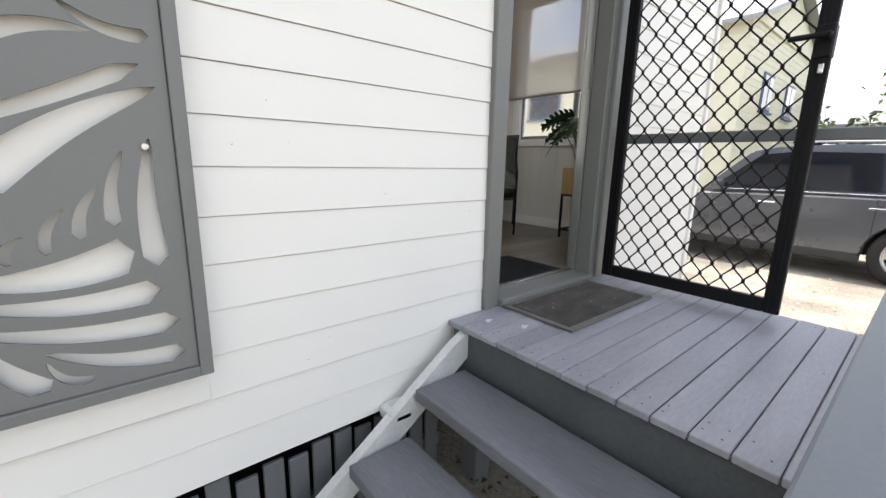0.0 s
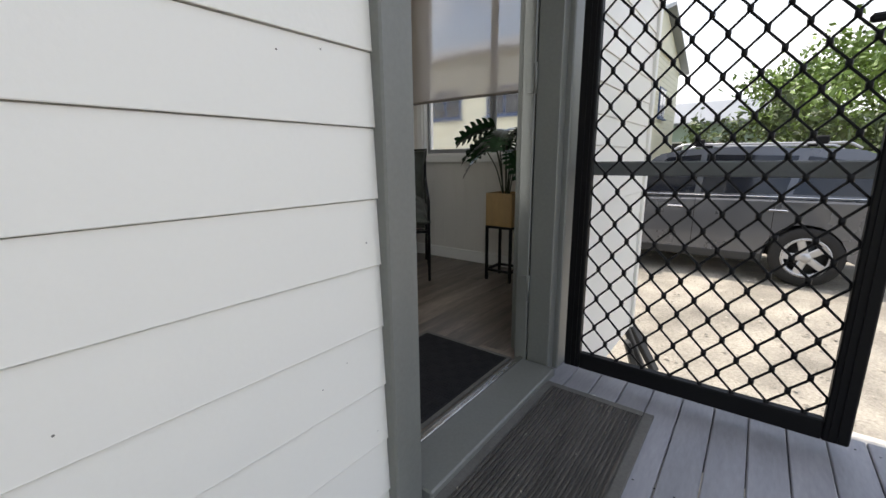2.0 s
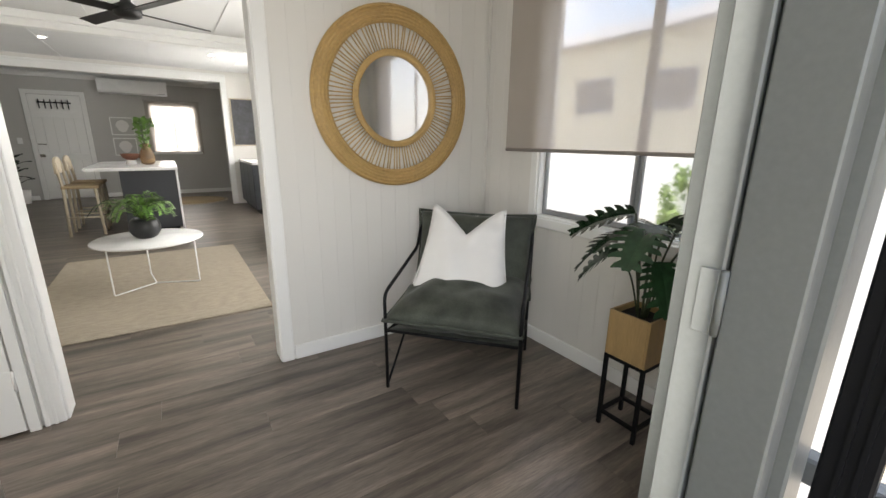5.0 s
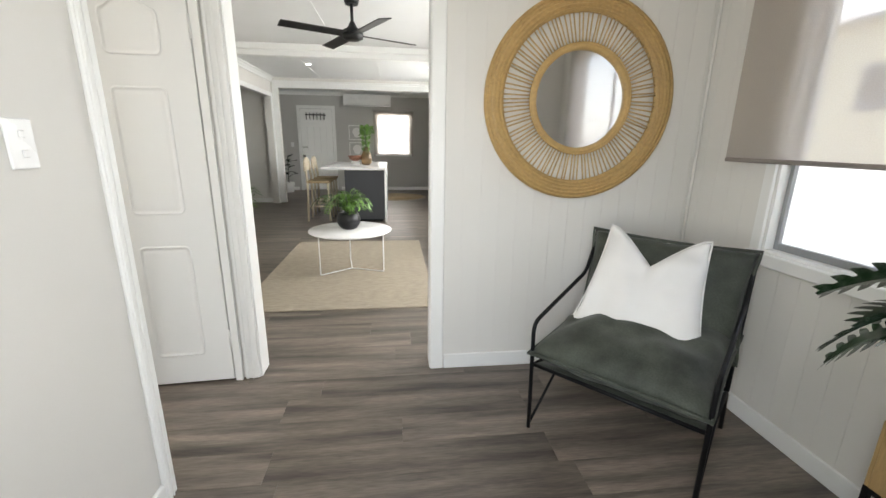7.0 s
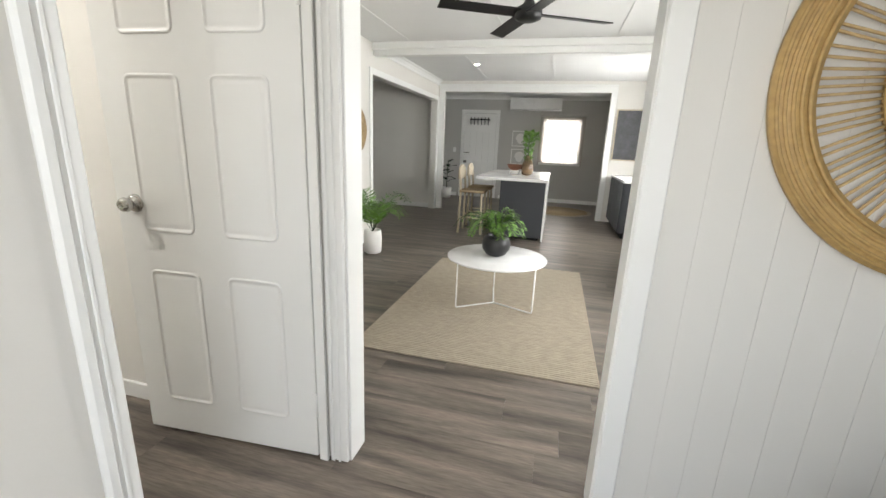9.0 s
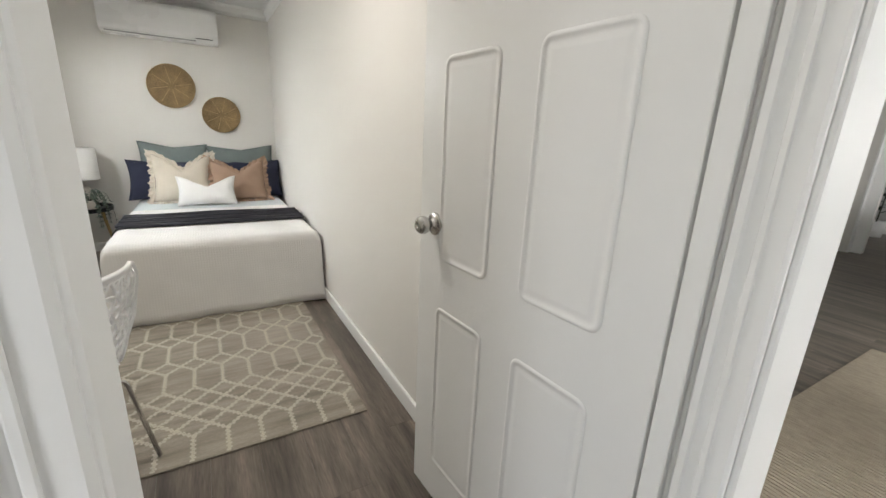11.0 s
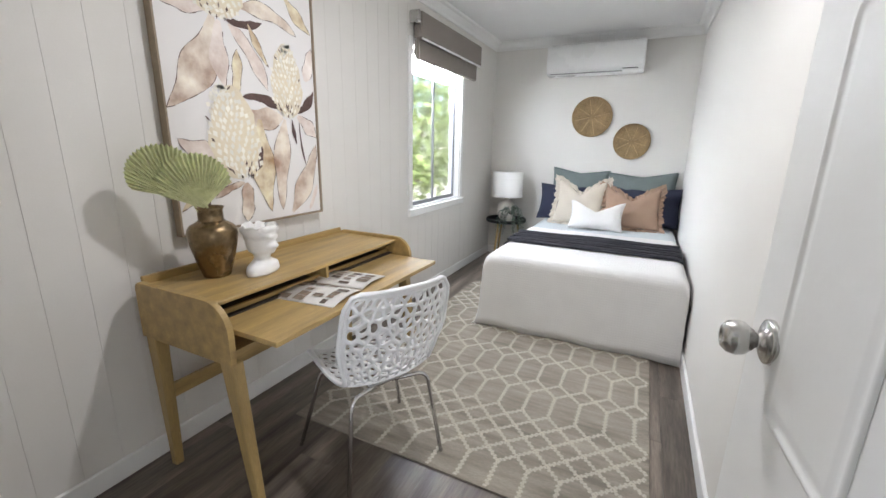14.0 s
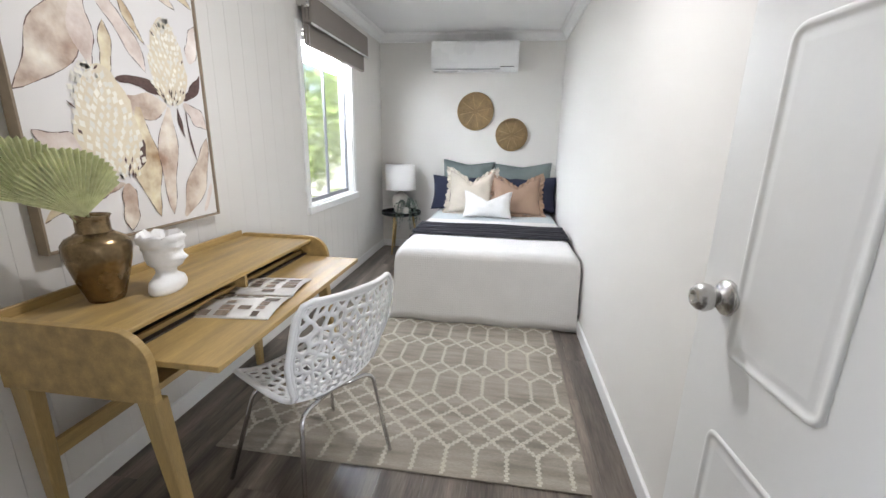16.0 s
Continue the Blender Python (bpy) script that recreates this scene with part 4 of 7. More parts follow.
def split_leaf(L, W, cuts=6, droop=0.25):
    """A cut monstera leaf along +x from its stem."""
    bm = bmesh.new()
    n = cuts * 4
    mid, le, ri = [], [], []
    for k in range(n + 1):
        t = k / n
        z = -droop * L * t * t
        w = W / 2 * (math.sin(math.pi * min(1, t * 0.93 + 0.07)) ** 0.7)
        notch = 0.34 if (k % 4 == 0 and 0 < k < n) else 1.0
        mid.append(bm.verts.new((L * t, 0, z)))
        for s, lst in ((1, le), (-1, ri)):
            lst.append(bm.verts.new((L * (t - 0.06 + 0.16 * (1 - t)) * 0.98, s * w * notch, z + 0.18 * w * notch - 0.02 * (notch == 1))))
    for k in range(n):
        bm.faces.new((mid[k], mid[k + 1], le[k + 1], le[k])).smooth = True
        bm.faces.new((mid[k + 1], mid[k], ri[k], ri[k + 1])).smooth = True
    return bm


def cut_leaf(L, W, lobes=7, droop=0.35, cup=0.22):
    """A deeply cut monstera leaf along +x: a web along the midrib and a curved finger for each lobe."""
    bm = bmesh.new()

    def at(t, w, side):
        x = L * t
        return bm.verts.new((x, side * w, -droop * L * t * t + cup * abs(w) - 1.1 * cup * w * w / W))
    half = lambda t: W / 2 * math.sin(math.pi * min(1.0, 0.16 + 0.80 * t)) ** 0.6
    for side in (-1, 1):
        n = lobes * 4
        rib = [at(k / n * 0.98, 0.0, side) for k in range(n + 1)]
        web = [at(k / n * 0.98 + 0.015, 0.46 * half(k / n), side) for k in range(n + 1)]
        for k in range(n):
            vs = (rib[k], rib[k + 1], web[k + 1], web[k])
            bm.faces.new(vs if side > 0 else vs[::-1]).smooth = True
        for j in range(lobes):
            a, b = web[4 * j], web[4 * j + 3]
            t0, t1 = (4 * j) / n * 0.98 + 0.015, (4 * j + 3) / n * 0.98 + 0.015
            for q, sweep in ((0.66, 0.025), (0.88, 0.06), (1.0, 0.10)):
                w = q * half((t0 + t1) / 2)
                shrink = (0.0, 0.12, 0.36)[(0.66, 0.88, 1.0).index(q)] * (t1 - t0)
                c, d = at(t0 + sweep * 0.8 + shrink, w * 0.97, side), at(t1 + sweep * 0.8 - shrink, w, side)
                vs = (a, b, d, c)
                bm.faces.new(vs if side > 0 else vs[::-1]).smooth = True
                a, b = c, d
    return bm


mo = thing("monstera_plant", "glossy dark green monstera in the bamboo planter", "plant", pose(3.085, 1.945, F + 0.56))
rg = random.Random(23)
for az, r, h, L, pitch in ((112, 0.08, 0.45, 0.30, 0), (150, 0.11, 0.38, 0.29, 14), (85, 0.10, 0.36, 0.26, 10), (200, 0.08, 0.42, 0.28, 6), (250, 0.11, 0.40, 0.29, 6), (300, 0.11, 0.33, 0.26, 16), (350, 0.06, 0.42, 0.24, 0), (30, 0.07, 0.40, 0.24, 4), (222, 0.14, 0.29, 0.25, 22), (128, 0.13, 0.29, 0.25, 22)):
    a = radians(az)
    tip = Vector((r * math.cos(a), r * math.sin(a), h))
    part("stem", tube(smooth_path([(0.018 * math.cos(a), 0.018 * math.sin(a), 0), tip * 0.5 + Vector((0, 0, 0.03)), tip], 4), 0.0045, 6), M_stem, mo)
    part("leaf", join(bmesh.new(), cut_leaf(L * 0.9, L * 0.78), Matrix.Translation(tip) @ pose(0, 0, 0, rg.uniform(-34, 34), pitch + 8, az + rg.uniform(-12, 12))), M_leaf, mo)

# roller blind in the entry
rb = thing("roller_blind", "beige translucent roller blind pulled half down", "blind")
part("fabric", boxes((3.328, 3.3295, 1.56, 3.155, 1.995, 3.05)), M_blind, rb)
part("hem_bar", boxes((3.322, 3.335, 1.56, 3.157, 1.978, 1.998), bevel=0.004), mat("taupe_hem_bar", (0.25, 0.22, 0.2), 0.5), rb)
part("tube", tube([(3.31, 1.55, 3.07), (3.31, 3.165, 3.07)], 0.026, 14), M_whiteplastic, rb)
for yy in (1.535, 3.165):
    part("bracket", boxes((3.27, NE - 0.006, yy, yy + 0.012, 3.03, 3.11), bevel=0.003), M_whiteplastic, rb)

# front door, folded right back
fd = thing("door_1", "grey green painted front door folded fully back", "door", pose(2.14, WI + 0.014, F + 0.012, 0, 0, 5), kind="structure")
part("leaf", boxes((0.0, 0.79, 0, 0.036, 0, 2.03), bevel=0.002), M_frame, fd)
kn = part("lock_plate", boxes((0.7, 0.74, 0.036, 0.042, 0.96, 1.1), bevel=0.003), M_steel, fd)


# panelled bedroom door
def rounded_loop(u0, u1, z0, z1, r, arch=0.0):
    pts = []
    for cx, cz, a0 in ((u1 - r, z0 + r, -90), (u1 - r, z1 - r, 0), (u0 + r, z1 - r, 90), (u0 + r, z0 + r, 180)):
        for k in range(5):
            a = radians(a0 + 90 * k / 4)
            pts.append((cx + r * math.cos(a), cz + r * math.sin(a)))
        if arch and a0 == 0:
            for k in range(1, 8):
                t = k / 8
                pts.append((u1 - r - t * (u1 - u0 - 2 * r), z1 + arch * math.sin(math.pi * t)))
    return pts


def moulding(u0, u1, z0, z1, r, arch, y, s):
    """A raised bead, a sunk line and a raised field in the door's face."""
    bm = bmesh.new()
    prof = [(0.0, 0.0003), (0.002, 0.0026), (0.006, 0.0038), (0.011, 0.0030), (0.014, 0.0005), (0.024, 0.0007), (0.032, 0.0018), (0.036, 0.0020)]
    rings = [[bm.verts.new((p, y + s * hgt, q)) for p, q in rounded_loop(u0 + off, u1 - off, z0 + off, z1 - off, max(0.003, r - off), arch)] for off, hgt in prof]
    n = len(rings[0])
    for q, w in zip(rings, rings[1:]):
        for k in range(n):
            bm.faces.new((q[k], q[(k + 1) % n], w[(k + 1) % n], w[k])).smooth = True
    bm.faces.new(rings[-1])
    bmesh.ops.recalc_face_normals(bm, faces=bm.faces)
    return bm


HX, HY = 0.748, 3.376
LA = 184.0
bd = thing("door_2", "white moulded six-panel bedroom door standing open", "door", pose(HX, HY, F + 0.012, 0, 0, LA), kind="structure")
part("leaf", boxes((0.0, 0.838, -0.034, 0.0, 0, 2.025), bevel=0.002), M_trim, bd)
for u0, u1 in ((0.124, 0.364), (0.486, 0.724)):
    for z0, z1, arch in ((0.160, 0.774, 0), (0.934, 1.530, 0), (1.66, 1.86, 0.05)):
        part("panel", moulding(u0, u1, z0, z1, 0.03, arch, 0.0, 1), M_trim, bd)
        part("panel", moulding(u0, u1, z0, z1, 0.03, arch, -0.034, -1), M_trim, bd)
prof = [(0.001, 0), (0.036, 0), (0.0365, 0.003), (0.0355, 0.0095), (0.033, 0.0115), (0.0175, 0.0125), (0.0165, 0.018), (0.0125, 0.0195), (0.0125, 0.028), (0.017, 0.031), (0.026, 0.045), (0.0285, 0.058), (0.026, 0.072), (0.018, 0.082), (0.0085, 0.083), (0.0075, 0.079), (0.001, 0.079)]
part("knob", join(bmesh.new(), lathe([(r, z * 0.82) for r, z in prof], 28), pose(0.746, 0.0, 1.045, -90)), M_steel, bd, "brushed steel round door knob")
part("knob", join(bmesh.new(), lathe([(r, z * 0.82) for r, z in prof], 28), pose(0.746, -0.034, 1.045, 90)), M_steel, bd, "brushed steel round door knob")
for zz in (0.20, 1.74):
    part("hinge", join(tube([(-0.004, 0.005, zz), (-0.004, 0.005, zz + 0.10)], 0.0065, 8), boxes((-0.002, 0.020, -0.001, 0.0018, zz, zz + 0.10))), M_trim, bd, "white painted butt hinge")

# light switches
sw = thing("light_switch", "white two-gang light switch on the entry wall", "light switch", pose(NX1 + 0.001, 2.31, 2.035))
part("plate", boxes((0, 0.008, -0.038, 0.038, -0.058, 0.058), bevel=0.003), M_whiteplastic, sw)
for zz in (-0.022, 0.022):
    part("rocker", boxes((0.008, 0.013, -0.008, 0.008, zz - 0.009, zz + 0.009), bevel=0.002), M_whiteplastic, sw)

# ---- bedroom ----
M_oak = mat("oak_veneer", (0.40, 0.275, 0.105), 0.4, contrast=2.0, var=0.14, scale=2.5, fine=35, bump=0.06, stretch=(0.7, 9, 9))
M_oakleg = mat("solid_oak", (0.40, 0.28, 0.11), 0.42, var=0.12, scale=2.5, fine=35, bump=0.06, stretch=(9, 9, 0.8))
M_dark = mat("dark_recess_shade", (0.05, 0.04, 0.035), 0.7)
M_bronze = mat("aged_bronze", (0.24, 0.17, 0.09), 0.27, 0.85, var=0.25, scale=9, fine=60, bump=0.2)
M_plaster = mat("white_plaster", (0.82, 0.81, 0.79), 0.6, var=0.03, fine=90, bump=0.2)
M_paper = mat("magazine_paper", (0.66, 0.64, 0.61), 0.45, var=0.06, fine=60, bump=0.03)
M_print = mat("magazine_print", (0.22, 0.17, 0.13), 0.45, var=0.35, scale=20, fine=60, bump=0.0, island=0.5)
M_palm = mat("dried_green_palm", (0.64, 0.66, 0.38), 0.6, var=0.2, scale=14, fine=60, bump=0.15)
M_chair = mat("white_moulded_plastic", (0.80, 0.80, 0.80), 0.3, var=0.015, bump=0.01)
M_cotton = mat("white_waffle_cotton", (0.76, 0.75, 0.73), 0.9, var=0.03, scale=6, fine=260, bump=0.3)
M_sheet = mat("pale_blue_sheet", (0.56, 0.61, 0.62), 0.85, var=0.04, fine=200, bump=0.2)
M_throw = mat("charcoal_throw", (0.030, 0.030, 0.038), 0.9, var=0.15, scale=8, fine=200, bump=0.4)


def waffle(m, pitch, strength):
    """Adds a woven grid of dimples to a cloth material."""
    n, l = m.node_tree.nodes, m.node_tree.links
    co = n.new("ShaderNodeTexCoord")
    total = None
    for axis in "XYZ":
        w = n.new("ShaderNodeTexWave")
        w.bands_direction = axis
        w.inputs["Scale"].default_value, w.inputs["Distortion"].default_value = 0.314 / pitch, 1.2
        w.inputs["Detail"].default_value = 1.0
        l.new(co.outputs["Object"], w.inputs["Vector"])
        if total is None:
            total = w.outputs["Fac"]
        else:
            a = n.new("ShaderNodeMath")
            l.new(total, a.inputs[0]), l.new(w.outputs["Fac"], a.inputs[1])
            total = a.outputs[0]
    bp = n.new("ShaderNodeBump")
    bp.inputs["Strength"].default_value, bp.inputs["Distance"].default_value = strength, 0.004
    b = n["Principled BSDF"]
    l.new(total, bp.inputs["Height"])
    if b.inputs["Normal"].links:
        l.new(b.inputs["Normal"].links[0].from_socket, bp.inputs["Normal"])
    l.new(bp.outputs["Normal"], b.inputs["Normal"])


M_sage = mat("sage_green_cotton", (0.165, 0.20, 0.195), 0.85, var=0.08, scale=5, fine=200, bump=0.25)
M_navy = mat("navy_linen", (0.030, 0.036, 0.070), 0.85, var=0.1, scale=6, fine=220, bump=0.25)
M_cream = mat("cream_linen", (0.60, 0.54, 0.45), 0.88, var=0.06, scale=6, fine=260, bump=0.3)
M_tan = mat("tan_linen", (0.38, 0.255, 0.18), 0.88, var=0.08, scale=6, fine=260, bump=0.3)
M_wicker = mat("woven_seagrass", (0.35, 0.245, 0.12), 0.7, var=0.25, scale=12, fine=80, bump=0.4)
M_shade = mat("white_lamp_shade", (0.80, 0.79, 0.77), 0.8, var=0.02, fine=260, bump=0.12)
M_ceramic = mat("speckled_ceramic", (0.60, 0.56, 0.50), 0.5, var=0.1, scale=9, fine=140, bump=0.15)
M_rug = mat("taupe_flatweave", (0.31, 0.275, 0.225), 0.95, var=0.16, scale=9, fine=190, bump=0.5, stretch=(2.2, 0.35, 1), contrast=2.2)
M_rugline = mat("cream_rug_yarn", (0.56, 0.52, 0.44), 0.95, var=0.1, scale=20, fine=200, bump=0.5)
M_taupe = mat("taupe_blind_cloth", (0.27, 0.24, 0.215), 0.85, var=0.04, fine=300, bump=0.15)
M_canvas = mat("white_canvas", (0.80, 0.78, 0.76), 0.8, var=0.02, fine=300, bump=0.15)
M_frameoak = mat("pale_timber_frame", (0.30, 0.235, 0.16), 0.5, var=0.1, fine=40, bump=0.06)
M_eucalypt = mat("grey_green_leaf", (0.12, 0.16, 0.13), 0.6, var=0.2, island=0.3)

lining("lining", "x", BX + 0.02, NX0 - 0.02, WI, 0.133, 1, [(BWX0 - 0.055, BWX1 + 0.055, BWZ0 - 0.06, BWZ1 + 0.055)], F + 0.02, C - 0.06, wall_front)


# writing desk
dx0, dx1 = -1.255, -0.045
wd = thing("writing_desk", "oak writing desk with pull-out tray and curved sides", "desk")


def side_outline(y0, y1, z0, z1, r):
    pts = [(y0, z0), (y1, z0)]
    for k in range(9):
        a = radians(90 * k / 8)
        pts.append((y1 - r + r * math.cos(a), z1 - r + r * math.sin(a)))
    for k in range(5):
        a = radians(90 + 90 * k / 4)
        pts.append((y0 + 0.03 + 0.03 * math.cos(a), z1 - 0.03 + 0.03 * math.sin(a)))
    return pts


for x in (dx0, dx1 - 0.024):
    part("side_panel", join(bmesh.new(), prism(side_outline(1.405, 1.925, F + 0.60, F + 0.825, 0.11), 0.024, "x", 0.003), Matrix.Translation((x, 0, 0))), M_oak, wd)
part("top", boxes((dx0 + 0.024, dx1 - 0.024, 1.41, 1.83, F + 0.792, F + 0.808), bevel=0.003), M_oak, wd)
part("back_panel", boxes((dx0 + 0.024, dx1 - 0.024, 1.405, 1.42, F + 0.60, F + 0.84), bevel=0.003), M_oak, wd)
part("bottom_panel", boxes((dx0 + 0.024, dx1 - 0.024, 1.42, 1.90, F + 0.62, F + 0.64)), M_oak, wd)
# shelf and back coloured near-black to carry the shade inside the recess
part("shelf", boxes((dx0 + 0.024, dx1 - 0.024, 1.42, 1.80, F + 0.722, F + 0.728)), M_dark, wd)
part("recess_shade_back", boxes((dx0 + 0.026, dx1 - 0.026, 1.60, 1.606, F + 0.728, F + 0.79)), M_dark, wd)
part("divider", boxes((-0.66, -0.645, 1.607, 1.82, F + 0.728, F + 0.791)), M_oak, wd)
part("ledge", boxes((dx0 + 0.03, dx1 - 0.03, 1.76, 1.775, F + 0.728, F + 0.745)), M_oak, wd)
part("tray", boxes((-1.215, -0.085, 1.55, 2.105, F + 0.700, F + 0.720), bevel=0.002), M_oak, wd)


def splay(x, yt, yb, w=0.05):
    bm = bmesh.new()
    lo = [bm.verts.new((x + a * w * 0.34, yb + b * w * 0.34, F)) for a, b in ((-1, -1), (1, -1), (1, 1), (-1, 1))]
    hi = [bm.verts.new((x + a * w * 0.5, yt + b * w * 0.62, F + 0.60)) for a, b in ((-1, -1), (1, -1), (1, 1), (-1, 1))]
    bm.faces.new(lo[::-1]), bm.faces.new(hi)
    for k in range(4):
        bm.faces.new((lo[k], lo[(k + 1) % 4], hi[(k + 1) % 4], hi[k]))
    bmesh.ops.recalc_face_normals(bm, faces=bm.faces)
    bmesh.ops.bevel(bm, geom=list(bm.edges), offset=0.004, segments=1, affect="EDGES")
    return bm


for x in (dx0 + 0.03, dx1 - 0.03):
    part("leg", splay(x, 1.885, 1.955), M_oakleg, wd)
    part("leg", splay(x, 1.447, 1.43 + 0.02), M_oakleg, wd)
part("stretcher", boxes((dx0 + 0.04, dx1 - 0.04, 1.44, 1.462, F + 0.309, F + 0.371), bevel=0.003), M_oak, wd)

# open magazine
mg = thing("magazine", "open glossy magazine on the desk tray", "magazine", pose(-0.60, 1.90, F + 0.721, 0, 0, 6))
for s in (-1, 1):
    pg = part("page_block", surface(lambda u, v, s=s: (s * (0.005 + 0.215 * u), (v - 0.5) * 0.29, 0.003 + 0.016 * math.sin(math.pi * min(1, u * 1.05)) ** 0.7 * (1 - 0.4 * u)), 14, 2, 0.004), M_paper, mg)
rg = random.Random(2)
bm = bmesh.new()
for s in (-1, 1):
    for i in range(5):
        for j in range(4):
            if rg.random() < 0.6:
                u0, v0 = 0.08 + i * 0.18, 0.06 + j * 0.23
                u1, v1 = u0 + rg.uniform(0.08, 0.17), v0 + rg.uniform(0.08, 0.2)
                pz = lambda u: 0.0045 + 0.016 * math.sin(math.pi * min(1, u * 1.05)) ** 0.7 * (1 - 0.4 * u) + 0.0025
                q = [(s * (0.005 + 0.215 * u), (v - 0.5) * 0.29, pz(u)) for u, v in ((u0, v0), (u1, v0), (u1, v1), (u0, v1))]
                bm.faces.new([bm.verts.new(p) for p in (q if s > 0 else q[::-1])])
tagged(part("print", bm, M_print, mg), "printed photographs", kind="stuff")

# bronze vase and dried palms
vs = thing("vase", "aged bronze vase on the desk", "vase", pose(-0.285, 1.555, F + 0.809))
part("body", lathe([(0.050, 0), (0.054, 0.008), (0.072, 0.07), (0.088, 0.135), (0.094, 0.175), (0.092, 0.195), (0.080, 0.213), (0.060, 0.224), (0.050, 0.232)], 40), M_bronze, vs)
part("neck", lathe([(0.050, 0.231), (0.047, 0.236), (0.046, 0.275), (0.053, 0.287), (0.050, 0.288), (0.042, 0.275), (0.042, 0.24), (0.03, 0.232)], 40), M_bronze, vs)


def palm_fan(R, a0, a1, n=24):
    """A pleated fan leaf in the xz plane, rising from the origin."""
    bm = bmesh.new()
    base = bm.verts.new((0, 0, 0))
    outer, inner = [], []
    for k in range(2 * n + 1):
        a = radians(a0 + (a1 - a0) * k / (2 * n))
        y = 0.005 if k % 2 else -0.005
        r = R * (0.66 + 0.34 * math.sin(math.pi * k / (2 * n)) ** 0.8) * (1.0 if k % 2 == 0 else 0.955)
        outer.append(bm.verts.new((r * math.sin(a), y * 1.6, r * math.cos(a))))
        inner.append(bm.verts.new((0.35 * R * math.sin(a), y * 0.5, 0.35 * R * math.cos(a))))
    for k in range(2 * n):
        bm.faces.new((inner[k], outer[k], outer[k + 1], inner[k + 1]))
        bm.faces.new((base, inner[k], inner[k + 1]))
    return bm


pf = thing("dried_palm", "dried green fan palm leaves in the bronze vase", "dried palm", pose(-0.285, 1.555, F + 1.082))
for m, R in ((pose(0.115, -0.02, 0.06, -6, -24, 158), 0.205), (pose(0.03, 0.012, 0.012, 8, -16, 150), 0.222)):
    lf = part("fan_leaf", join(bmesh.new(), palm_fan(R, -50, 60), m), M_palm, pf)
    part("stalk", tube([m @ Vector((0, 0, 0.02)), (m.translation.x * 0.45, m.translation.y * 0.45, 0.022), (0, 0, -0.12)], 0.004, 6), M_palm, lf)

# plaster bust vase
bs = thing("bust_vase", "white plaster head-shaped vase on the desk", "vase", pose(-0.415, 1.675, F + 0.809, 0, 0, 201))
bm = bmesh.new()
nu, nv = 28, 26
rows = []
for j in range(nv + 1):
    t = j / nv
    z = 0.205 * t
    ks = (0, 0.05, 0.16, 0.24, 0.30, 0.38, 0.46, 0.58, 0.72, 0.80, 0.9, 1.0)
    ra = np.interp(t, ks, (0.082, 0.085, 0.078, 0.044, 0.027, 0.027, 0.040, 0.046, 0.049, 0.058, 0.064, 0.063))
    rb_ = np.interp(t, ks, (0.044, 0.046, 0.043, 0.034, 0.027, 0.030, 0.047, 0.053, 0.053, 0.058, 0.061, 0.060))
    row = []
    for i in range(nu):
        a = 2 * math.pi * i / nu
        x, y = 1.18 * ra * math.cos(a), 1.18 * rb_ * math.sin(a)
        f = max(0, -math.sin(a)) ** 10
        e_ = math.exp(-((math.cos(a) - 0.42) / 0.16) ** 2) + math.exp(-((math.cos(a) + 0.42) / 0.16) ** 2) if math.sin(a) < 0 else 0
        y += 0.009 * e_ * math.exp(-((t - 0.63) / 0.035) ** 2)
        y -= f * (0.017 * math.exp(-((t - 0.57) / 0.05) ** 2) + 0.009 * math.exp(-((t - 0.48) / 0.018) ** 2) + 0.009 * math.exp(-((t - 0.42) / 0.03) ** 2))
        if t > 0.72:
            w = 0.014 * noise.noise(Vector((x * 60, y * 60, z * 60)))
            x, y = x + w * math.cos(a), y + w * math.sin(a)
        row.append(bm.verts.new((x, y, z + (0.022 * noise.noise(Vector((x * 40, y * 40, 3))) if j == nv else 0))))
    rows.append(row)
for q, w in zip(rows, rows[1:]):
    for i in range(nu):
        bm.faces.new((q[i], q[(i + 1) % nu], w[(i + 1) % nu], w[i])).smooth = True
bm.faces.new(rows[0][::-1])
top = [bm.verts.new((v.co.x * 0.8, v.co.y * 0.8, v.co.z - 0.03)) for v in rows[-1]]
for i in range(nu):
    bm.faces.new((rows[-1][i], rows[-1][(i + 1) % nu], top[(i + 1) % nu], top[i]))
bm.faces.new(top)
part("body", bm, M_plaster, bs)

# framed flower painting
PX0_, PX1_, PZ0_, PZ1_ = -1.118, -0.265, 1.692, 2.90
pt = thing("painting", "framed canvas of pink and ochre banksia flowers", "painting", pose(0, WI + 0.007, 0))
part("canvas", boxes((PX0_ + 0.01, PX1_ - 0.01, 0, 0.03, PZ0_ + 0.01, PZ1_ - 0.01)), M_canvas, pt)
for q in ((PX0_, PX0_ + 0.009, 0, 0.042, PZ0_, PZ1_), (PX1_ - 0.009, PX1_, 0, 0.042, PZ0_, PZ1_), (PX0_ + 0.009, PX1_ - 0.009, 0, 0.042, PZ0_, PZ0_ + 0.009), (PX0_ + 0.009, PX1_ - 0.009, 0, 0.042, PZ1_ - 0.009, PZ1_)):
    part("frame_bar", boxes(q, bevel=0.001), M_frameoak, pt)
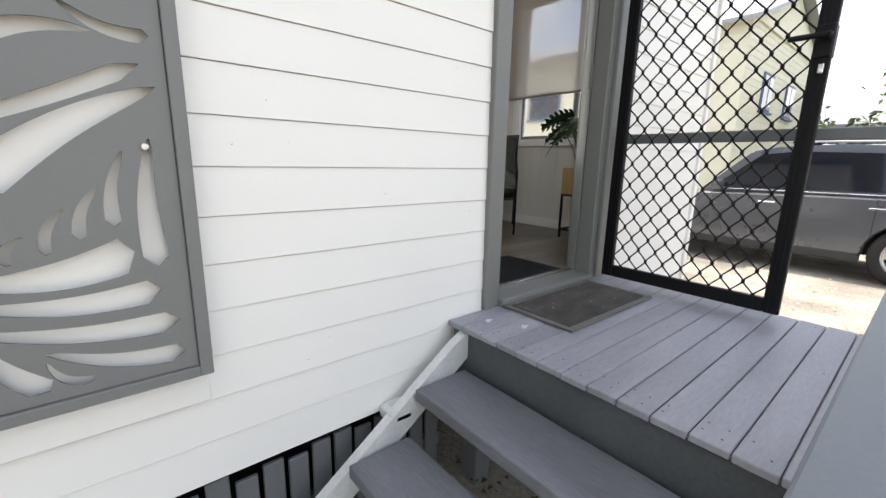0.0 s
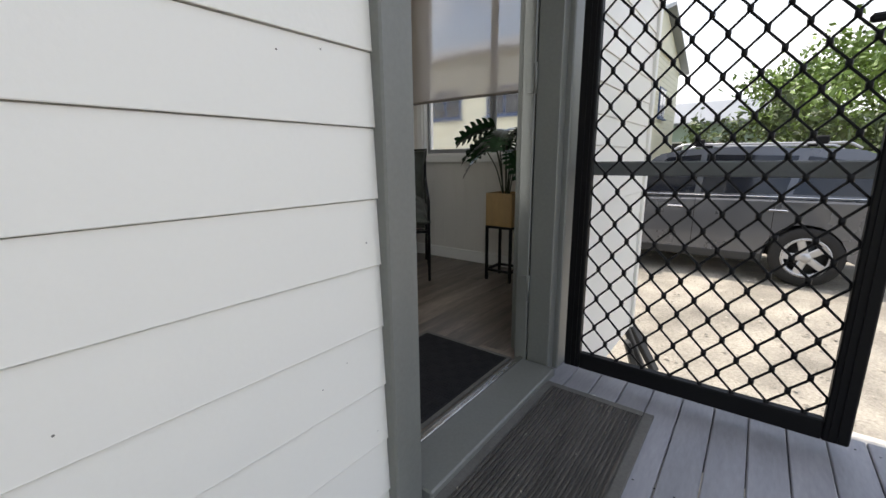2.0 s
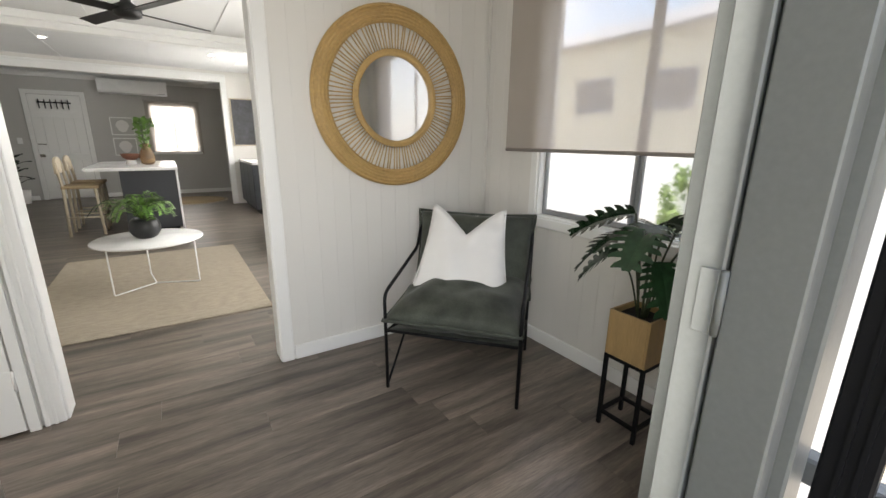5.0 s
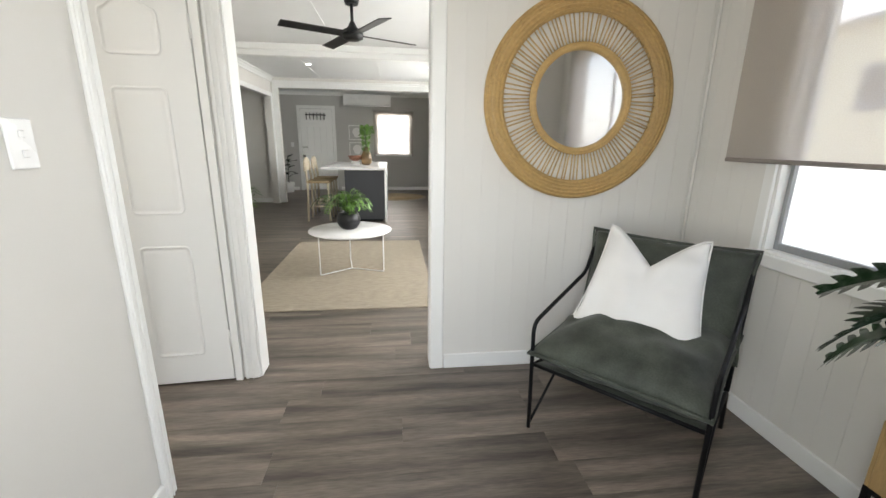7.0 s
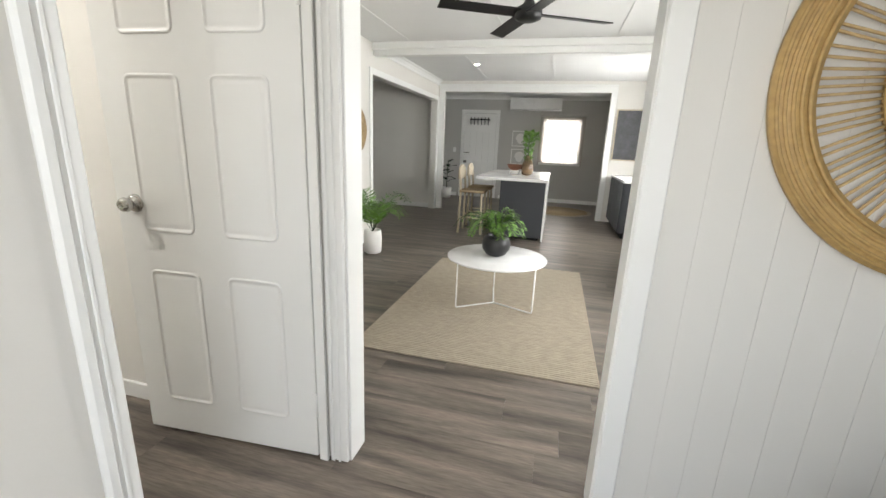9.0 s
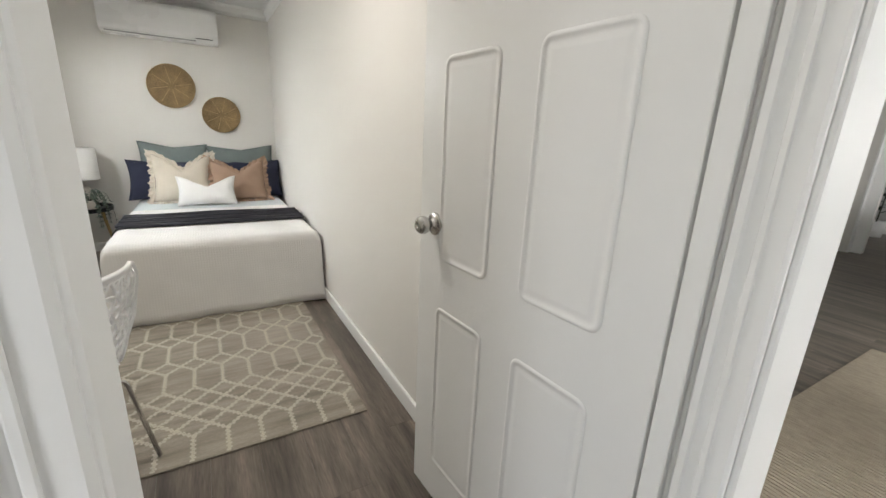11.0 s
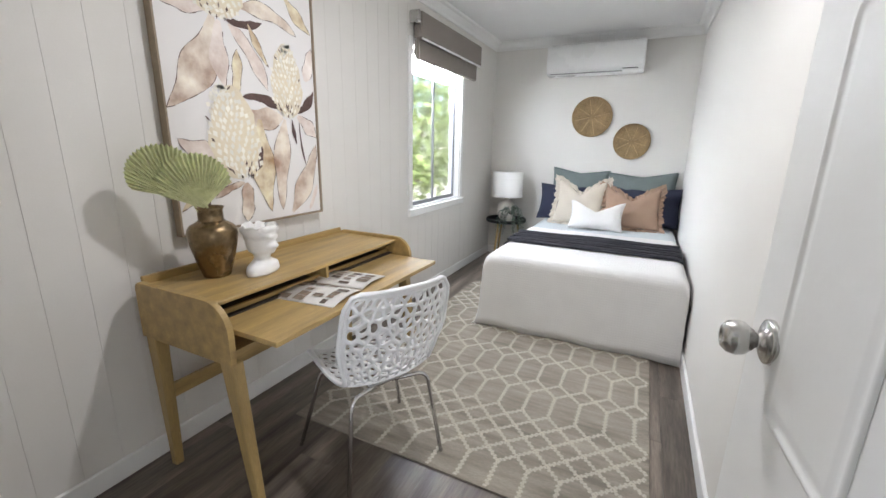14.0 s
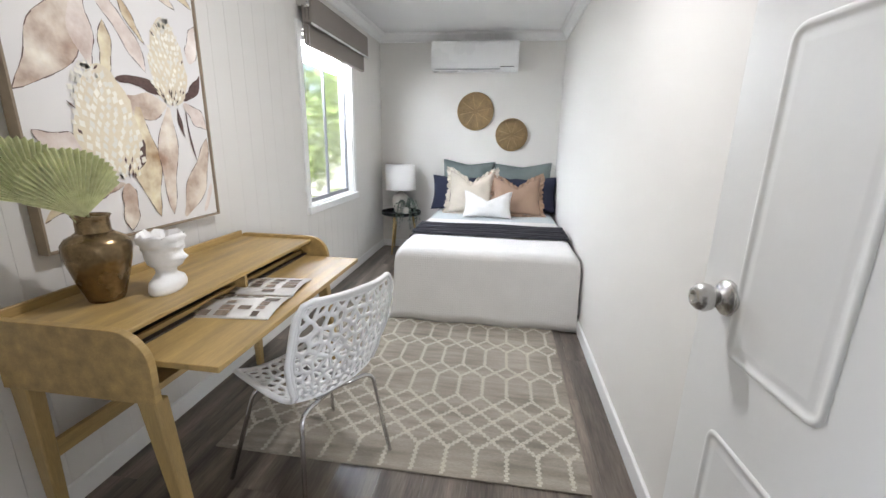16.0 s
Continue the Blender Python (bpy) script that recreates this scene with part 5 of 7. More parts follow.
inks = [mat("ink_pink", (0.62, 0.40, 0.28), 0.8, var=0.15, scale=8, fine=40, bump=0, island=0.06, tint=(0.84, 0.73, 0.64), contrast=2.2), mat("ink_ochre", (0.64, 0.40, 0.21), 0.8, var=0.15, scale=8, fine=40, bump=0, island=0.06, tint=(0.85, 0.74, 0.56), contrast=2.2), mat("ink_blush", (0.68, 0.52, 0.44), 0.8, var=0.1, scale=8, bump=0, island=0.05, tint=(0.85, 0.78, 0.73), contrast=2.0), mat("ink_brown", (0.12, 0.075, 0.065), 0.8, var=0.2, bump=0)]
M_cream_ink = mat("ink_cream", (0.86, 0.83, 0.74), 0.8, var=0.05, bump=0, island=0.1)
M_sand_ink = mat("ink_sand", (0.76, 0.68, 0.52), 0.8, var=0.1, bump=0)


def clip_in(p):
    return Vector((min(max(p.x, PX0_ + 0.012), PX1_ - 0.012), min(max(p.y, PZ0_ + 0.012), PZ1_ - 0.012)))


layer = [0]


def petal(cx, cz, ang, L, W, bend, ink, wob=0.0):
    """A brushed petal from (cx, cz); ang in degrees from straight up, towards -x on the wall."""
    layer[0] += 1
    yy = 0.0304 + 0.00012 * layer[0]
    bm = bmesh.new()
    a = radians(ang)
    le, ri = [], []
    n = 14
    for k in range(n + 1):
        t = k / n
        b = a + bend * t
        c = Vector((cx, cz)) + L * t * Vector((math.sin(a + bend * t * 0.5), math.cos(a + bend * t * 0.5)))
        nn = Vector((math.cos(b), -math.sin(b)))
        w = W / 2 * (math.sin(math.pi * min(1, 0.04 + t * 0.96)) ** 0.8) * (1 + wob * math.sin(9 * t + cx * 30))
        le.append(clip_in(c + nn * w)), ri.append(clip_in(c - nn * w))
    L_ = [bm.verts.new((p.x, yy, p.y)) for p in le]
    R_ = [bm.verts.new((p.x, yy, p.y)) for p in ri]
    for k in range(n):
        bm.faces.new((L_[k], L_[k + 1], R_[k + 1], R_[k]))
    bmesh.ops.recalc_face_normals(bm, faces=bm.faces)
    o = part("petal", bm, ink, pt)
    if W > 0.03:
        ln = bmesh.new()
        y2 = yy + 0.0001
        for side in ((le, ri) if layer[0] % 3 else (le,)):
            for k in range(2, n):
                th = 0.0010 + 0.0030 * abs(math.sin(k * 0.9 + layer[0])) ** 2
                p, q = side[k], side[k + 1]
                d = (q - p).normalized() if (q - p).length > 1e-6 else Vector((0, 1))
                m_ = Vector((d.y, -d.x)) * th
                ln.faces.new([ln.verts.new((v.x, y2, v.y)) for v in (p, q, q + m_, p + m_)])
        part("outline", ln, inks[3], o)
    return o


def banksia(cx, cz, h, w, lean, seed):
    rr = random.Random(seed)
    layer[0] += 1
    yy = 0.0304 + 0.00012 * layer[0]
    core = bmesh.new()
    core.faces.new([core.verts.new((*(lambda p: (p.x, yy, p.y))(clip_in(Vector((cx + lean * 0.5 * h + w / 2 * (1.0 - 0.22 * math.sin(t) + 0.07 * math.sin(9 * t + seed)) * math.cos(t), cz + h / 2 + h / 2 * math.sin(t))))),)) for t in (k * math.pi / 14 for k in range(28))])
    o = part("flower_head", core, M_sand_ink, pt)
    bm = bmesh.new()
    dk_ = bmesh.new()
    for i in range(15):
        for j in range(8):
            v = (i + 0.5) / 15
            u = (j + 0.5 + 0.5 * (i % 2)) / 8 * 2 - 1
            hw_ = math.sqrt(max(0, 1 - (2 * v - 1) ** 2))
            if abs(u) > 1.05:
                continue
            c = Vector((cx + lean * v * h + u * hw_ * w / 2 * (1.22 - 0.44 * v) + rr.uniform(-0.006, 0.006), cz + v * h + rr.uniform(-0.007, 0.007)))
            tgt = dk_ if (v < 0.2 and rr.random() < 0.35) or (abs(u) > 0.85 and rr.random() < 0.15) else bm
            a = u * 0.7 + rr.uniform(-0.2, 0.2)
            d, nn = Vector((math.sin(a), math.cos(a))), Vector((math.cos(a), -math.sin(a)))
            l, q = h * rr.uniform(0.028, 0.05), w * rr.uniform(0.03, 0.055) * (0.45 if tgt is dk_ else 1)
            tgt.faces.new([tgt.verts.new((p.x, yy + 0.0002, p.y)) for p in (clip_in(c + d * l * 0.9), clip_in(c + nn * q), clip_in(c - d * l), clip_in(c - nn * q))])
    tagged(part("brush_dotting", bm, M_cream_ink, o), kind="stuff")
    tagged(part("dark_dotting", dk_, inks[3], o), kind="stuff")


def stroke(x0, z0, x1, z1, w, bend, ink):
    """A petal from one point of the canvas to another."""
    petal(x0, z0, math.degrees(math.atan2(x1 - x0, z1 - z0) - bend / 2), math.hypot(x1 - x0, z1 - z0), w, bend, inks[ink] if ink < 3 else inks[3], 0.22)


# the high flower, its petals hanging down
for q in ((-0.51, 2.63, -0.30, 2.61, 0.06, 0.3, 2), (-0.52, 2.61, -0.278, 2.22, 0.135, -0.7, 0), (-0.55, 2.60, -0.552, 2.32, 0.08, 0.5, 2), (-0.60, 2.60, -0.785, 2.34, 0.075, -0.5, 2), (-0.66, 2.68, -0.995, 2.63, 0.07, -0.9, 0), (-0.59, 2.61, -0.78, 2.64, 0.035, 0.6, 3), (-0.597, 2.29, -0.626, 2.50, 0.055, 0.3, 1), (-0.70, 2.62, -0.80, 2.45, 0.035, 0.3, 1)):
    stroke(*q)
banksia(-0.55, 2.61, 0.28, 0.27, 0.05, 1)
# the flower by the far edge
for q in ((-0.93, 2.80, -1.10, 2.66, 0.06, 0.4, 1), (-1.04, 2.42, -1.105, 2.59, 0.08, 0.2, 2), (-0.87, 2.22, -0.595, 2.225, 0.10, -0.5, 0), (-0.87, 2.25, -0.63, 2.295, 0.045, 0.9, 3), (-0.97, 2.23, -1.105, 2.12, 0.075, -0.3, 2), (-0.97, 2.25, -1.10, 2.37, 0.045, 0.8, 3), (-0.72, 2.20, -0.75, 1.74, 0.13, 0.3, 1), (-0.88, 2.21, -0.824, 1.74, 0.10, 0.25, 0), (-0.93, 2.21, -0.955, 2.08, 0.022, 0.3, 3), (-0.98, 2.20, -1.02, 1.95, 0.012, 0.4, 3)):
    stroke(*q)
stroke(-0.89, 1.72, -1.095, 2.08, 0.11, 0.4, 0)
stroke(-1.02, 1.72, -1.09, 1.86, 0.03, 0.2, 2)
banksia(-0.90, 2.22, 0.36, 0.20, -0.06, 2)
# the large flower low down
for q in ((-0.50, 2.02, -0.305, 2.10, 0.095, -0.6, 2), (-0.53, 1.91, -0.283, 1.80, 0.06, 0.7, 1), (-0.61, 1.90, -0.594, 1.71, 0.08, -0.3, 0), (-0.60, 1.90, -0.44, 1.84, 0.035, 0.5, 0), (-0.67, 1.95, -0.72, 2.07, 0.04, 0.4, 3), (-0.36, 1.72, -0.42, 1.86, 0.012, 0.4, 3)):
    stroke(*q)
banksia(-0.625, 1.92, 0.42, 0.26, 0.24, 3)

# roman and roller blind on the bedroom window
bb2 = thing("window_blind", "taupe cloth blind rolled up above the bedroom window", "blind")
part("headbox", boxes((-3.50, -2.24, WI + 0.03, WI + 0.105, 2.90, 3.085), bevel=0.006), M_taupe, bb2)
part("fold", boxes((-3.47, -2.25, WI + 0.028, WI + 0.07, 2.752, 2.898), bevel=0.01), M_taupe, bb2)
part("hem_bar", boxes((-3.50, -2.24, WI + 0.10, WI + 0.108, 2.885, 2.90)), M_whiteplastic, bb2)
part("bracket", join(boxes((-2.232, -2.20, WI + 0.007, WI + 0.10, 3.0, 3.09), bevel=0.01), tube([(-2.216, WI + 0.085, 2.99), (-2.216, WI + 0.085, 3.02)], 0.02, 10)), M_steel, bb2, "grey chain bracket")
for k in range(3):
    part("cord", tube([(-2.205 - 0.012 * k, WI + 0.05 + 0.02 * k, 3.0), (-2.205 - 0.012 * k, WI + 0.045 + 0.02 * k, 2.62 - 0.25 * (k == 0))], 0.0022, 5), M_steel, bb2)
part("cord", tube([(-2.15, WI + 0.02, 3.0), (-2.15, WI + 0.02, 1.72)], 0.0016, 5), M_whiteplastic, bb2)
part("cord_weight", tube([(-2.15, WI + 0.02, 1.68), (-2.15, WI + 0.02, 1.72)], 0.006, 8), M_whiteplastic, bb2)

# air conditioners
def split_unit(name, m, w, h, label):
    o = thing(name, label, "air conditioner", m)
    prof = [(0, 0), (0.13, 0), (0.175, 0.02), (0.195, 0.06), (0.20, 0.14), (0.195, h - 0.03), (0.18, h), (0, h)]
    bm = bmesh.new()
    a = [bm.verts.new((-w / 2, -p, q)) for p, q in prof]
    b = [bm.verts.new((w / 2, -p, q)) for p, q in prof]
    for k in range(len(prof)):
        bm.faces.new((a[k], b[k], b[(k + 1) % len(prof)], a[(k + 1) % len(prof)]))
    bm.faces.new(a[::-1]), bm.faces.new(b)
    bmesh.ops.recalc_face_normals(bm, faces=bm.faces)
    bmesh.ops.bevel(bm, geom=[e for e in bm.edges], offset=0.006, segments=2, affect="EDGES")
    part("body", bm, M_whiteplastic, o)
    part("louvre", boxes((-w / 2 + 0.04, w / 2 - 0.2, -0.188, -0.16, 0.006, 0.012)), mat("grey_plastic_" + name, (0.3, 0.3, 0.3), 0.4), o)
    part("display", boxes((w / 2 - 0.2, w / 2 - 0.05, -0.199, -0.19, 0.028, 0.034)), M_black, o)
    part("top_grille", boxes((-w / 2 + 0.03, w / 2 - 0.03, -0.16, -0.02, h, h + 0.004)), M_dark, o)
    return o


split_unit("air_conditioner", pose(BX, 2.475, 2.865, 0, 0, 90), 0.97, 0.30, "white wall-mounted split air conditioner above the bed")

# woven wall plates
def plate(y, z, r, seed):
    o = thing("wall_basket", "round woven seagrass wall basket", "wall basket", pose(BX + 0.002, y, z, 90, 0, 90), group="wall baskets over the bed")
    part("disc", lathe([(0.002, 0.02), (r * 0.6, 0.018), (r * 0.93, 0.012), (r, 0.03), (r, 0.02), (r * 0.93, 0.002), (0.002, 0.004)], 40), M_wicker, o)
    for k in range(int(r / 0.013)):
        q = 0.012 + k * 0.013
        zz = 0.021 - 0.008 * (q / r) ** 2 if q < r * 0.92 else 0.03
        part("coil", tube([(q * math.cos(t), q * math.sin(t), zz) for t in (2 * math.pi * i / 40 for i in range(40))], 0.0058, 5, closed=True), M_wicker, o)
    for k in range(8):
        a = k * math.pi / 4 + seed
        part("spoke", tube([(0.03 * math.cos(a), 0.03 * math.sin(a), 0.028), (r * 0.86 * math.cos(a), r * 0.86 * math.sin(a), 0.022)], 0.003, 5), M_cane, o)


plate(2.495, 2.435, 0.215, 0.2)
plate(2.93, 2.175, 0.188, 0.5)

# bed
be = thing("bed", "double bed with white coverlet to the floor", "bed", pose(0, 0, F))
bx0, bx1, by0, by1, bh_ = -4.2, -2.07, 2.075, 3.455, 0.56
part("mattress", boxes((bx0, bx1 - 0.06, by0 + 0.05, by1 - 0.03, 0.28, bh_ - 0.02), bevel=0.05, seg=3), M_sheet, be)
part("base", boxes((bx0, bx1 - 0.08, by0 + 0.07, by1 - 0.05, 0.0, 0.28), bevel=0.01), M_sheet, be)


waffle(M_cotton, 0.017, 0.09)


def drape(xa, xb, lift, hem_z, mat_, name, parent, seed, flare=0.05, nu=54, wavy=0.018, foot=True):
    """A cloth over the bed: a line across it, hanging down both long sides and, if wanted, the foot."""
    bm = bmesh.new()
    cols = []
    top, r = bh_ + lift, 0.07
    half = (by1 - by0) / 2
    cy = (by0 + by1) / 2
    prof = []
    drop = top - hem_z
    for k in range(8):
        prof.append((1.0, -drop + (drop - r) * k / 8))
    for k in range(7):
        a = radians(90 * k / 6)
        prof.append((1 - r / half * (1 - math.cos(a)), -r + r * math.sin(a)))
    side = [(w, z) for w, z in prof if z <= 0]
    full = [(-w, z) for w, z in side] + [(u, 0) for u in np.linspace(-0.88, 0.88, 15)] + [(w, z) for w, z in side[::-1]]
    nx_ = 34
    for i in range(nx_ + 1):
        x = xa + (xb - xa) * i / nx_
        row = []
        for w, z in full:
            low = max(0, -z) / max(drop, 0.01)
            fl = flare * low ** 1.5
            if w > 0:
                fl *= 0.1
            yy = cy + w * half + math.copysign(fl, w) + (wavy * low * math.sin(x * 17 + seed) if w < 0 else 0)
            zz = top + z + 0.004 * noise.noise(Vector((x * 5, yy * 5, seed)))
            row.append((x, yy, zz))
        cols.append(row)
    if foot:
        last = cols[-1]
        for k in range(1, 7):
            a = radians(90 * k / 6)
            cols.append([(xb + r * math.sin(a), yy, max(hem_z, zz - (r - r * math.cos(a)))) for x, yy, zz in last])
        lst = cols[-1]
        for k in range(1, 9):
            t = k / 8
            cols.append([(xb + r + flare * 0.9 * t ** 1.5 + 0.012 * t * math.sin(yy * 13 + seed), yy + math.copysign(0.01 * t, yy - cy) * (yy < cy), hem_z + (zz - hem_z) * (1 - t)) for x, yy, zz in lst])
    g = [[bm.verts.new(p) for p in c] for c in cols]
    for i in range(len(g) - 1):
        for j in range(len(g[0]) - 1):
            bm.faces.new((g[i][j], g[i + 1][j], g[i + 1][j + 1], g[i][j + 1])).smooth = True
    bmesh.ops.remove_doubles(bm, verts=bm.verts, dist=0.0008)
    bmesh.ops.recalc_face_normals(bm, faces=bm.faces)
    thicken(bm, 0.006)
    return part(name, bm, mat_, parent)


drape(-3.35, bx1 - 0.07, 0.0, 0.012, M_cotton, "coverlet", be, 1.0, flare=0.062, wavy=0.03)
drape(bx0 + 0.03, -3.3, -0.006, 0.10, M_sheet, "sheet", be, 4.0, foot=False)
th = thing("throw_blanket", "charcoal knitted throw across the foot of the bed", "blanket", pose(0, 0, F))
drape(-3.06, -2.56, 0.016, 0.46, M_throw, "cloth", th, 2.0, flare=0.02, foot=False, wavy=0.01)
for k in range(9):
    x = -3.03 + k * 0.055
    part("crease", tube(smooth_path([(x + 0.02 * math.sin(k * 2.2 + j * 1.3), by0 + 0.02 + (by1 - by0 - 0.04) * j / 7, bh_ + 0.016 + 0.003) for j in range(8)], 4), 0.010, 6), M_throw, th)

def cushion(name, label, m, w, h, t, material, chop=0.0, seed=0, frill=False, group="cushions on the bed"):
    o = thing(name, label, "cushion", m, group=group)
    part("cover", pillow(w, h, t, 0.09, chop=chop, seed=seed, lump=0.02), material, o)
    if frill:
        bm = bmesh.new()
        rr = random.Random(seed)
        n = 120
        inn, out = [], []
        for k in range(n):
            tt = k / n * 4
            s, q = int(tt), (tt % 1) * 2 - 1
            u, v = ((q, -1), (1, q), (-q, 1), (-1, -q))[s]
            dz = chop * max(0.0, 1 - abs(u) / 0.92) ** 1.4 * max(0, (v + 0.35) / 1.35) ** 2
            x, z = u * w / 2 * (1 - 0.09 * (1 - v * v)), h / 2 + v * h / 2 * (1 - 0.09 * (1 - u * u)) - dz
            e = 0.05 * rr.uniform(0.6, 1.25)
            inn.append(bm.verts.new((x, 0, z)))
            out.append(bm.verts.new((x + u * abs(u) ** 3 * e, 0.014 * math.sin(k * 1.9) + rr.uniform(-0.004, 0.004), z + v * abs(v) ** 3 * e)))
        for k in range(n):
            bm.faces.new((inn[k], out[k], out[(k + 1) % n], inn[(k + 1) % n]))
        part("frill", bm, material, o, "frayed frill")
    else:
        part("seam", hem(w, h, 0.09, 0.004, chop), material, o)
    return o


zb = F + bh_ + 0.002
cushion("pillow", "sage green ribbed pillow against the wall", pose(-4.10, 2.42, zb + 0.04, -14, 2, 88), 0.63, 0.54, 0.16, M_sage, 0.03, 11)
cushion("pillow", "sage green ribbed pillow against the wall", pose(-4.07, 3.11, zb + 0.03, -16, -2, 93), 0.68, 0.54, 0.16, M_sage, 0.03, 12)
cushion("pillow", "navy linen pillow leaning on the bedhead", pose(-3.96, 2.36, zb, -22, 0, 90), 0.68, 0.42, 0.15, M_navy, 0.02, 13)
cushion("pillow", "navy linen pillow leaning on the bedhead", pose(-3.96, 3.13, zb, -22, 0, 90), 0.72, 0.43, 0.15, M_navy, 0.02, 14)
cushion("cushion", "cream linen cushion with frayed frill", pose(-3.74, 2.50, zb, -24, 0, 86), 0.52, 0.50, 0.15, M_cream, 0.16, 15, True)
cushion("cushion", "tan linen cushion with frayed frill", pose(-3.70, 3.03, zb, -28, 0, 94), 0.54, 0.46, 0.15, M_tan, 0.15, 16, True)
cushion("cushion", "small white fringed lumbar cushion", pose(-3.52, 2.71, zb, -28, 0, 90), 0.52, 0.30, 0.13, M_linen, 0.13, 17)

# bedside table, lamp, plant
bt_ = thing("bedside_table", "round black tray table on timber legs", "bedside table", pose(-4.0, 1.645, F))
part("tray", lathe([(0.002, 0.475), (0.232, 0.475), (0.24, 0.48), (0.24, 0.515), (0.233, 0.515), (0.23, 0.49), (0.002, 0.49)], 40), M_black, bt_)
for k in range(3):
    a = radians(100 + 120 * k)
    part("leg", tube([(0.14 * math.cos(a), 0.14 * math.sin(a), 0.475), (0.215 * math.cos(a), 0.215 * math.sin(a), 0)], 0.014, 10, radii=[0.016, 0.011]), M_oakleg, bt_)
lp = thing("table_lamp", "white drum shade lamp on a stoneware base", "table lamp", pose(-4.02, 1.635, F + 0.491))
part("base", lathe([(0.06, 0), (0.082, 0.02), (0.105, 0.09), (0.108, 0.15), (0.09, 0.205), (0.05, 0.235), (0.03, 0.245), (0.03, 0.27), (0.002, 0.27)], 32), M_ceramic, lp)
part("shade", lathe([(0.183, 0.285), (0.18, 0.575), (0.177, 0.575), (0.18, 0.285)], 40, caps=False), M_shade, lp)
part("shade_ring", lathe([(0.002, 0.57), (0.176, 0.57), (0.176, 0.573), (0.002, 0.573)], 32), M_shade, lp)
sp_ = thing("trailing_plant", "grey-green trailing plant in a small stone pot", "plant", pose(-3.86, 1.74, F + 0.491))
part("pot", lathe([(0.035, 0), (0.048, 0.02), (0.05, 0.09), (0.044, 0.10), (0.04, 0.09), (0.002, 0.085)], 24), M_ceramic, sp_)
rg = random.Random(9)
for k in range(18):
    a = rg.uniform(-1.0, 2.3)
    r = rg.uniform(0.08, 0.19)
    pts = smooth_path([(0, 0, 0.09), (r * 0.6 * math.cos(a), r * 0.6 * math.sin(a), 0.16 + rg.uniform(-0.02, 0.05)), (r * math.cos(a), r * math.sin(a), 0.10), (r * 1.15 * math.cos(a), r * 1.15 * math.sin(a), -0.02 - rg.uniform(0, 0.14))], 5)
    st_ = part("stem", tube(pts, 0.0018, 4), M_stem, sp_)
    bm = bmesh.new()
    for p in pts[2:]:
        for q in range(3):
            d = Vector((rg.uniform(-1, 1), rg.uniform(-1, 1), rg.uniform(-0.7, 0.5))).normalized() * rg.uniform(0.014, 0.026)
            e = d.cross(Vector((0.3, 0.2, 1))).normalized() * 0.008
            bm.faces.new([bm.verts.new(v) for v in (p, p + d * 0.5 + e, p + d, p + d * 0.5 - e)])
    tagged(part("leaf_spray", bm, M_eucalypt, st_), kind="stuff")

# patterned rug
RX0, RX1, RY0, RY1 = -2.05, -0.545, 1.655, 3.285
ru = thing("rug", "taupe flatweave rug with cream hexagon and diamond lattice", "rug", pose(0, 0, F + 0.001))
part("ground_weave", boxes((-3.0, RX1, RY0, RY1, 0, 0.007), bevel=0.002), M_rug, ru)
bm = bmesh.new()


def ribbon(x0, y0, x1, y1, w=0.0175):
    n = max(2, int(math.hypot(x1 - x0, y1 - y0) / 0.013))
    d = Vector((x1 - x0, y1 - y0)).normalized()
    m_ = Vector((-d.y, d.x))
    for k in range(n):
        p = Vector((x0, y0)) + d * (k * 0.013)
        o = m_ * (0.0028 if k % 2 else -0.0028)
        q = [p + o + m_ * w / 2, p + o - m_ * w / 2, p + o + d * 0.0115 - m_ * w / 2, p + o + d * 0.0115 + m_ * w / 2]
        if all(-3.0 < v.x < RX1 - 0.004 and RY0 + 0.004 < v.y < RY1 - 0.004 for v in q):
            bm.faces.new([bm.verts.new((v.x, v.y, 0.0088)) for v in q])


a_ = 0.134
x = RX1 + 0.005
for bar, rows_ in ((0.170, 3), (0.185, 1), (0.195, 1), (0.185, 1), (0.185, 3), (0.185, 1), (0.185, 1)):
    for j in range(-1, 14):
        y = 1.744 + j * a_
        ribbon(x, y, x - bar, y)
        for q in range(rows_):
            xa = x - bar - q * 0.134
            for sgn in (-1, 1):
                ribbon(xa, y, xa - 0.067, y + sgn * a_ / 2)
                ribbon(xa - 0.067, y + sgn * a_ / 2, xa - 0.134, y)
    x -= bar + 0.134 * rows_
tagged(part("lattice", bm, M_rugline, ru), "cream woven lattice", kind="stuff")

# white lattice chair
ch = thing("lattice_chair", "white perforated plastic chair on chrome legs", "chair", pose(-0.54, 2.15, F, 0, 0, -26))


def clip_poly(poly, p, q):
    """Keeps the part of a polygon nearer to p than to q."""
    m_, d = (p + q) / 2, q - p
    out = []
    for i, a in enumerate(poly):
        b = poly[(i + 1) % len(poly)]
        sa, sb = (a - m_).dot(d), (b - m_).dot(d)
        if sa <= 0:
            out.append(a)
        if sa * sb < 0:
            out.append(a + (b - a) * (sa / (sa - sb)))
    return out


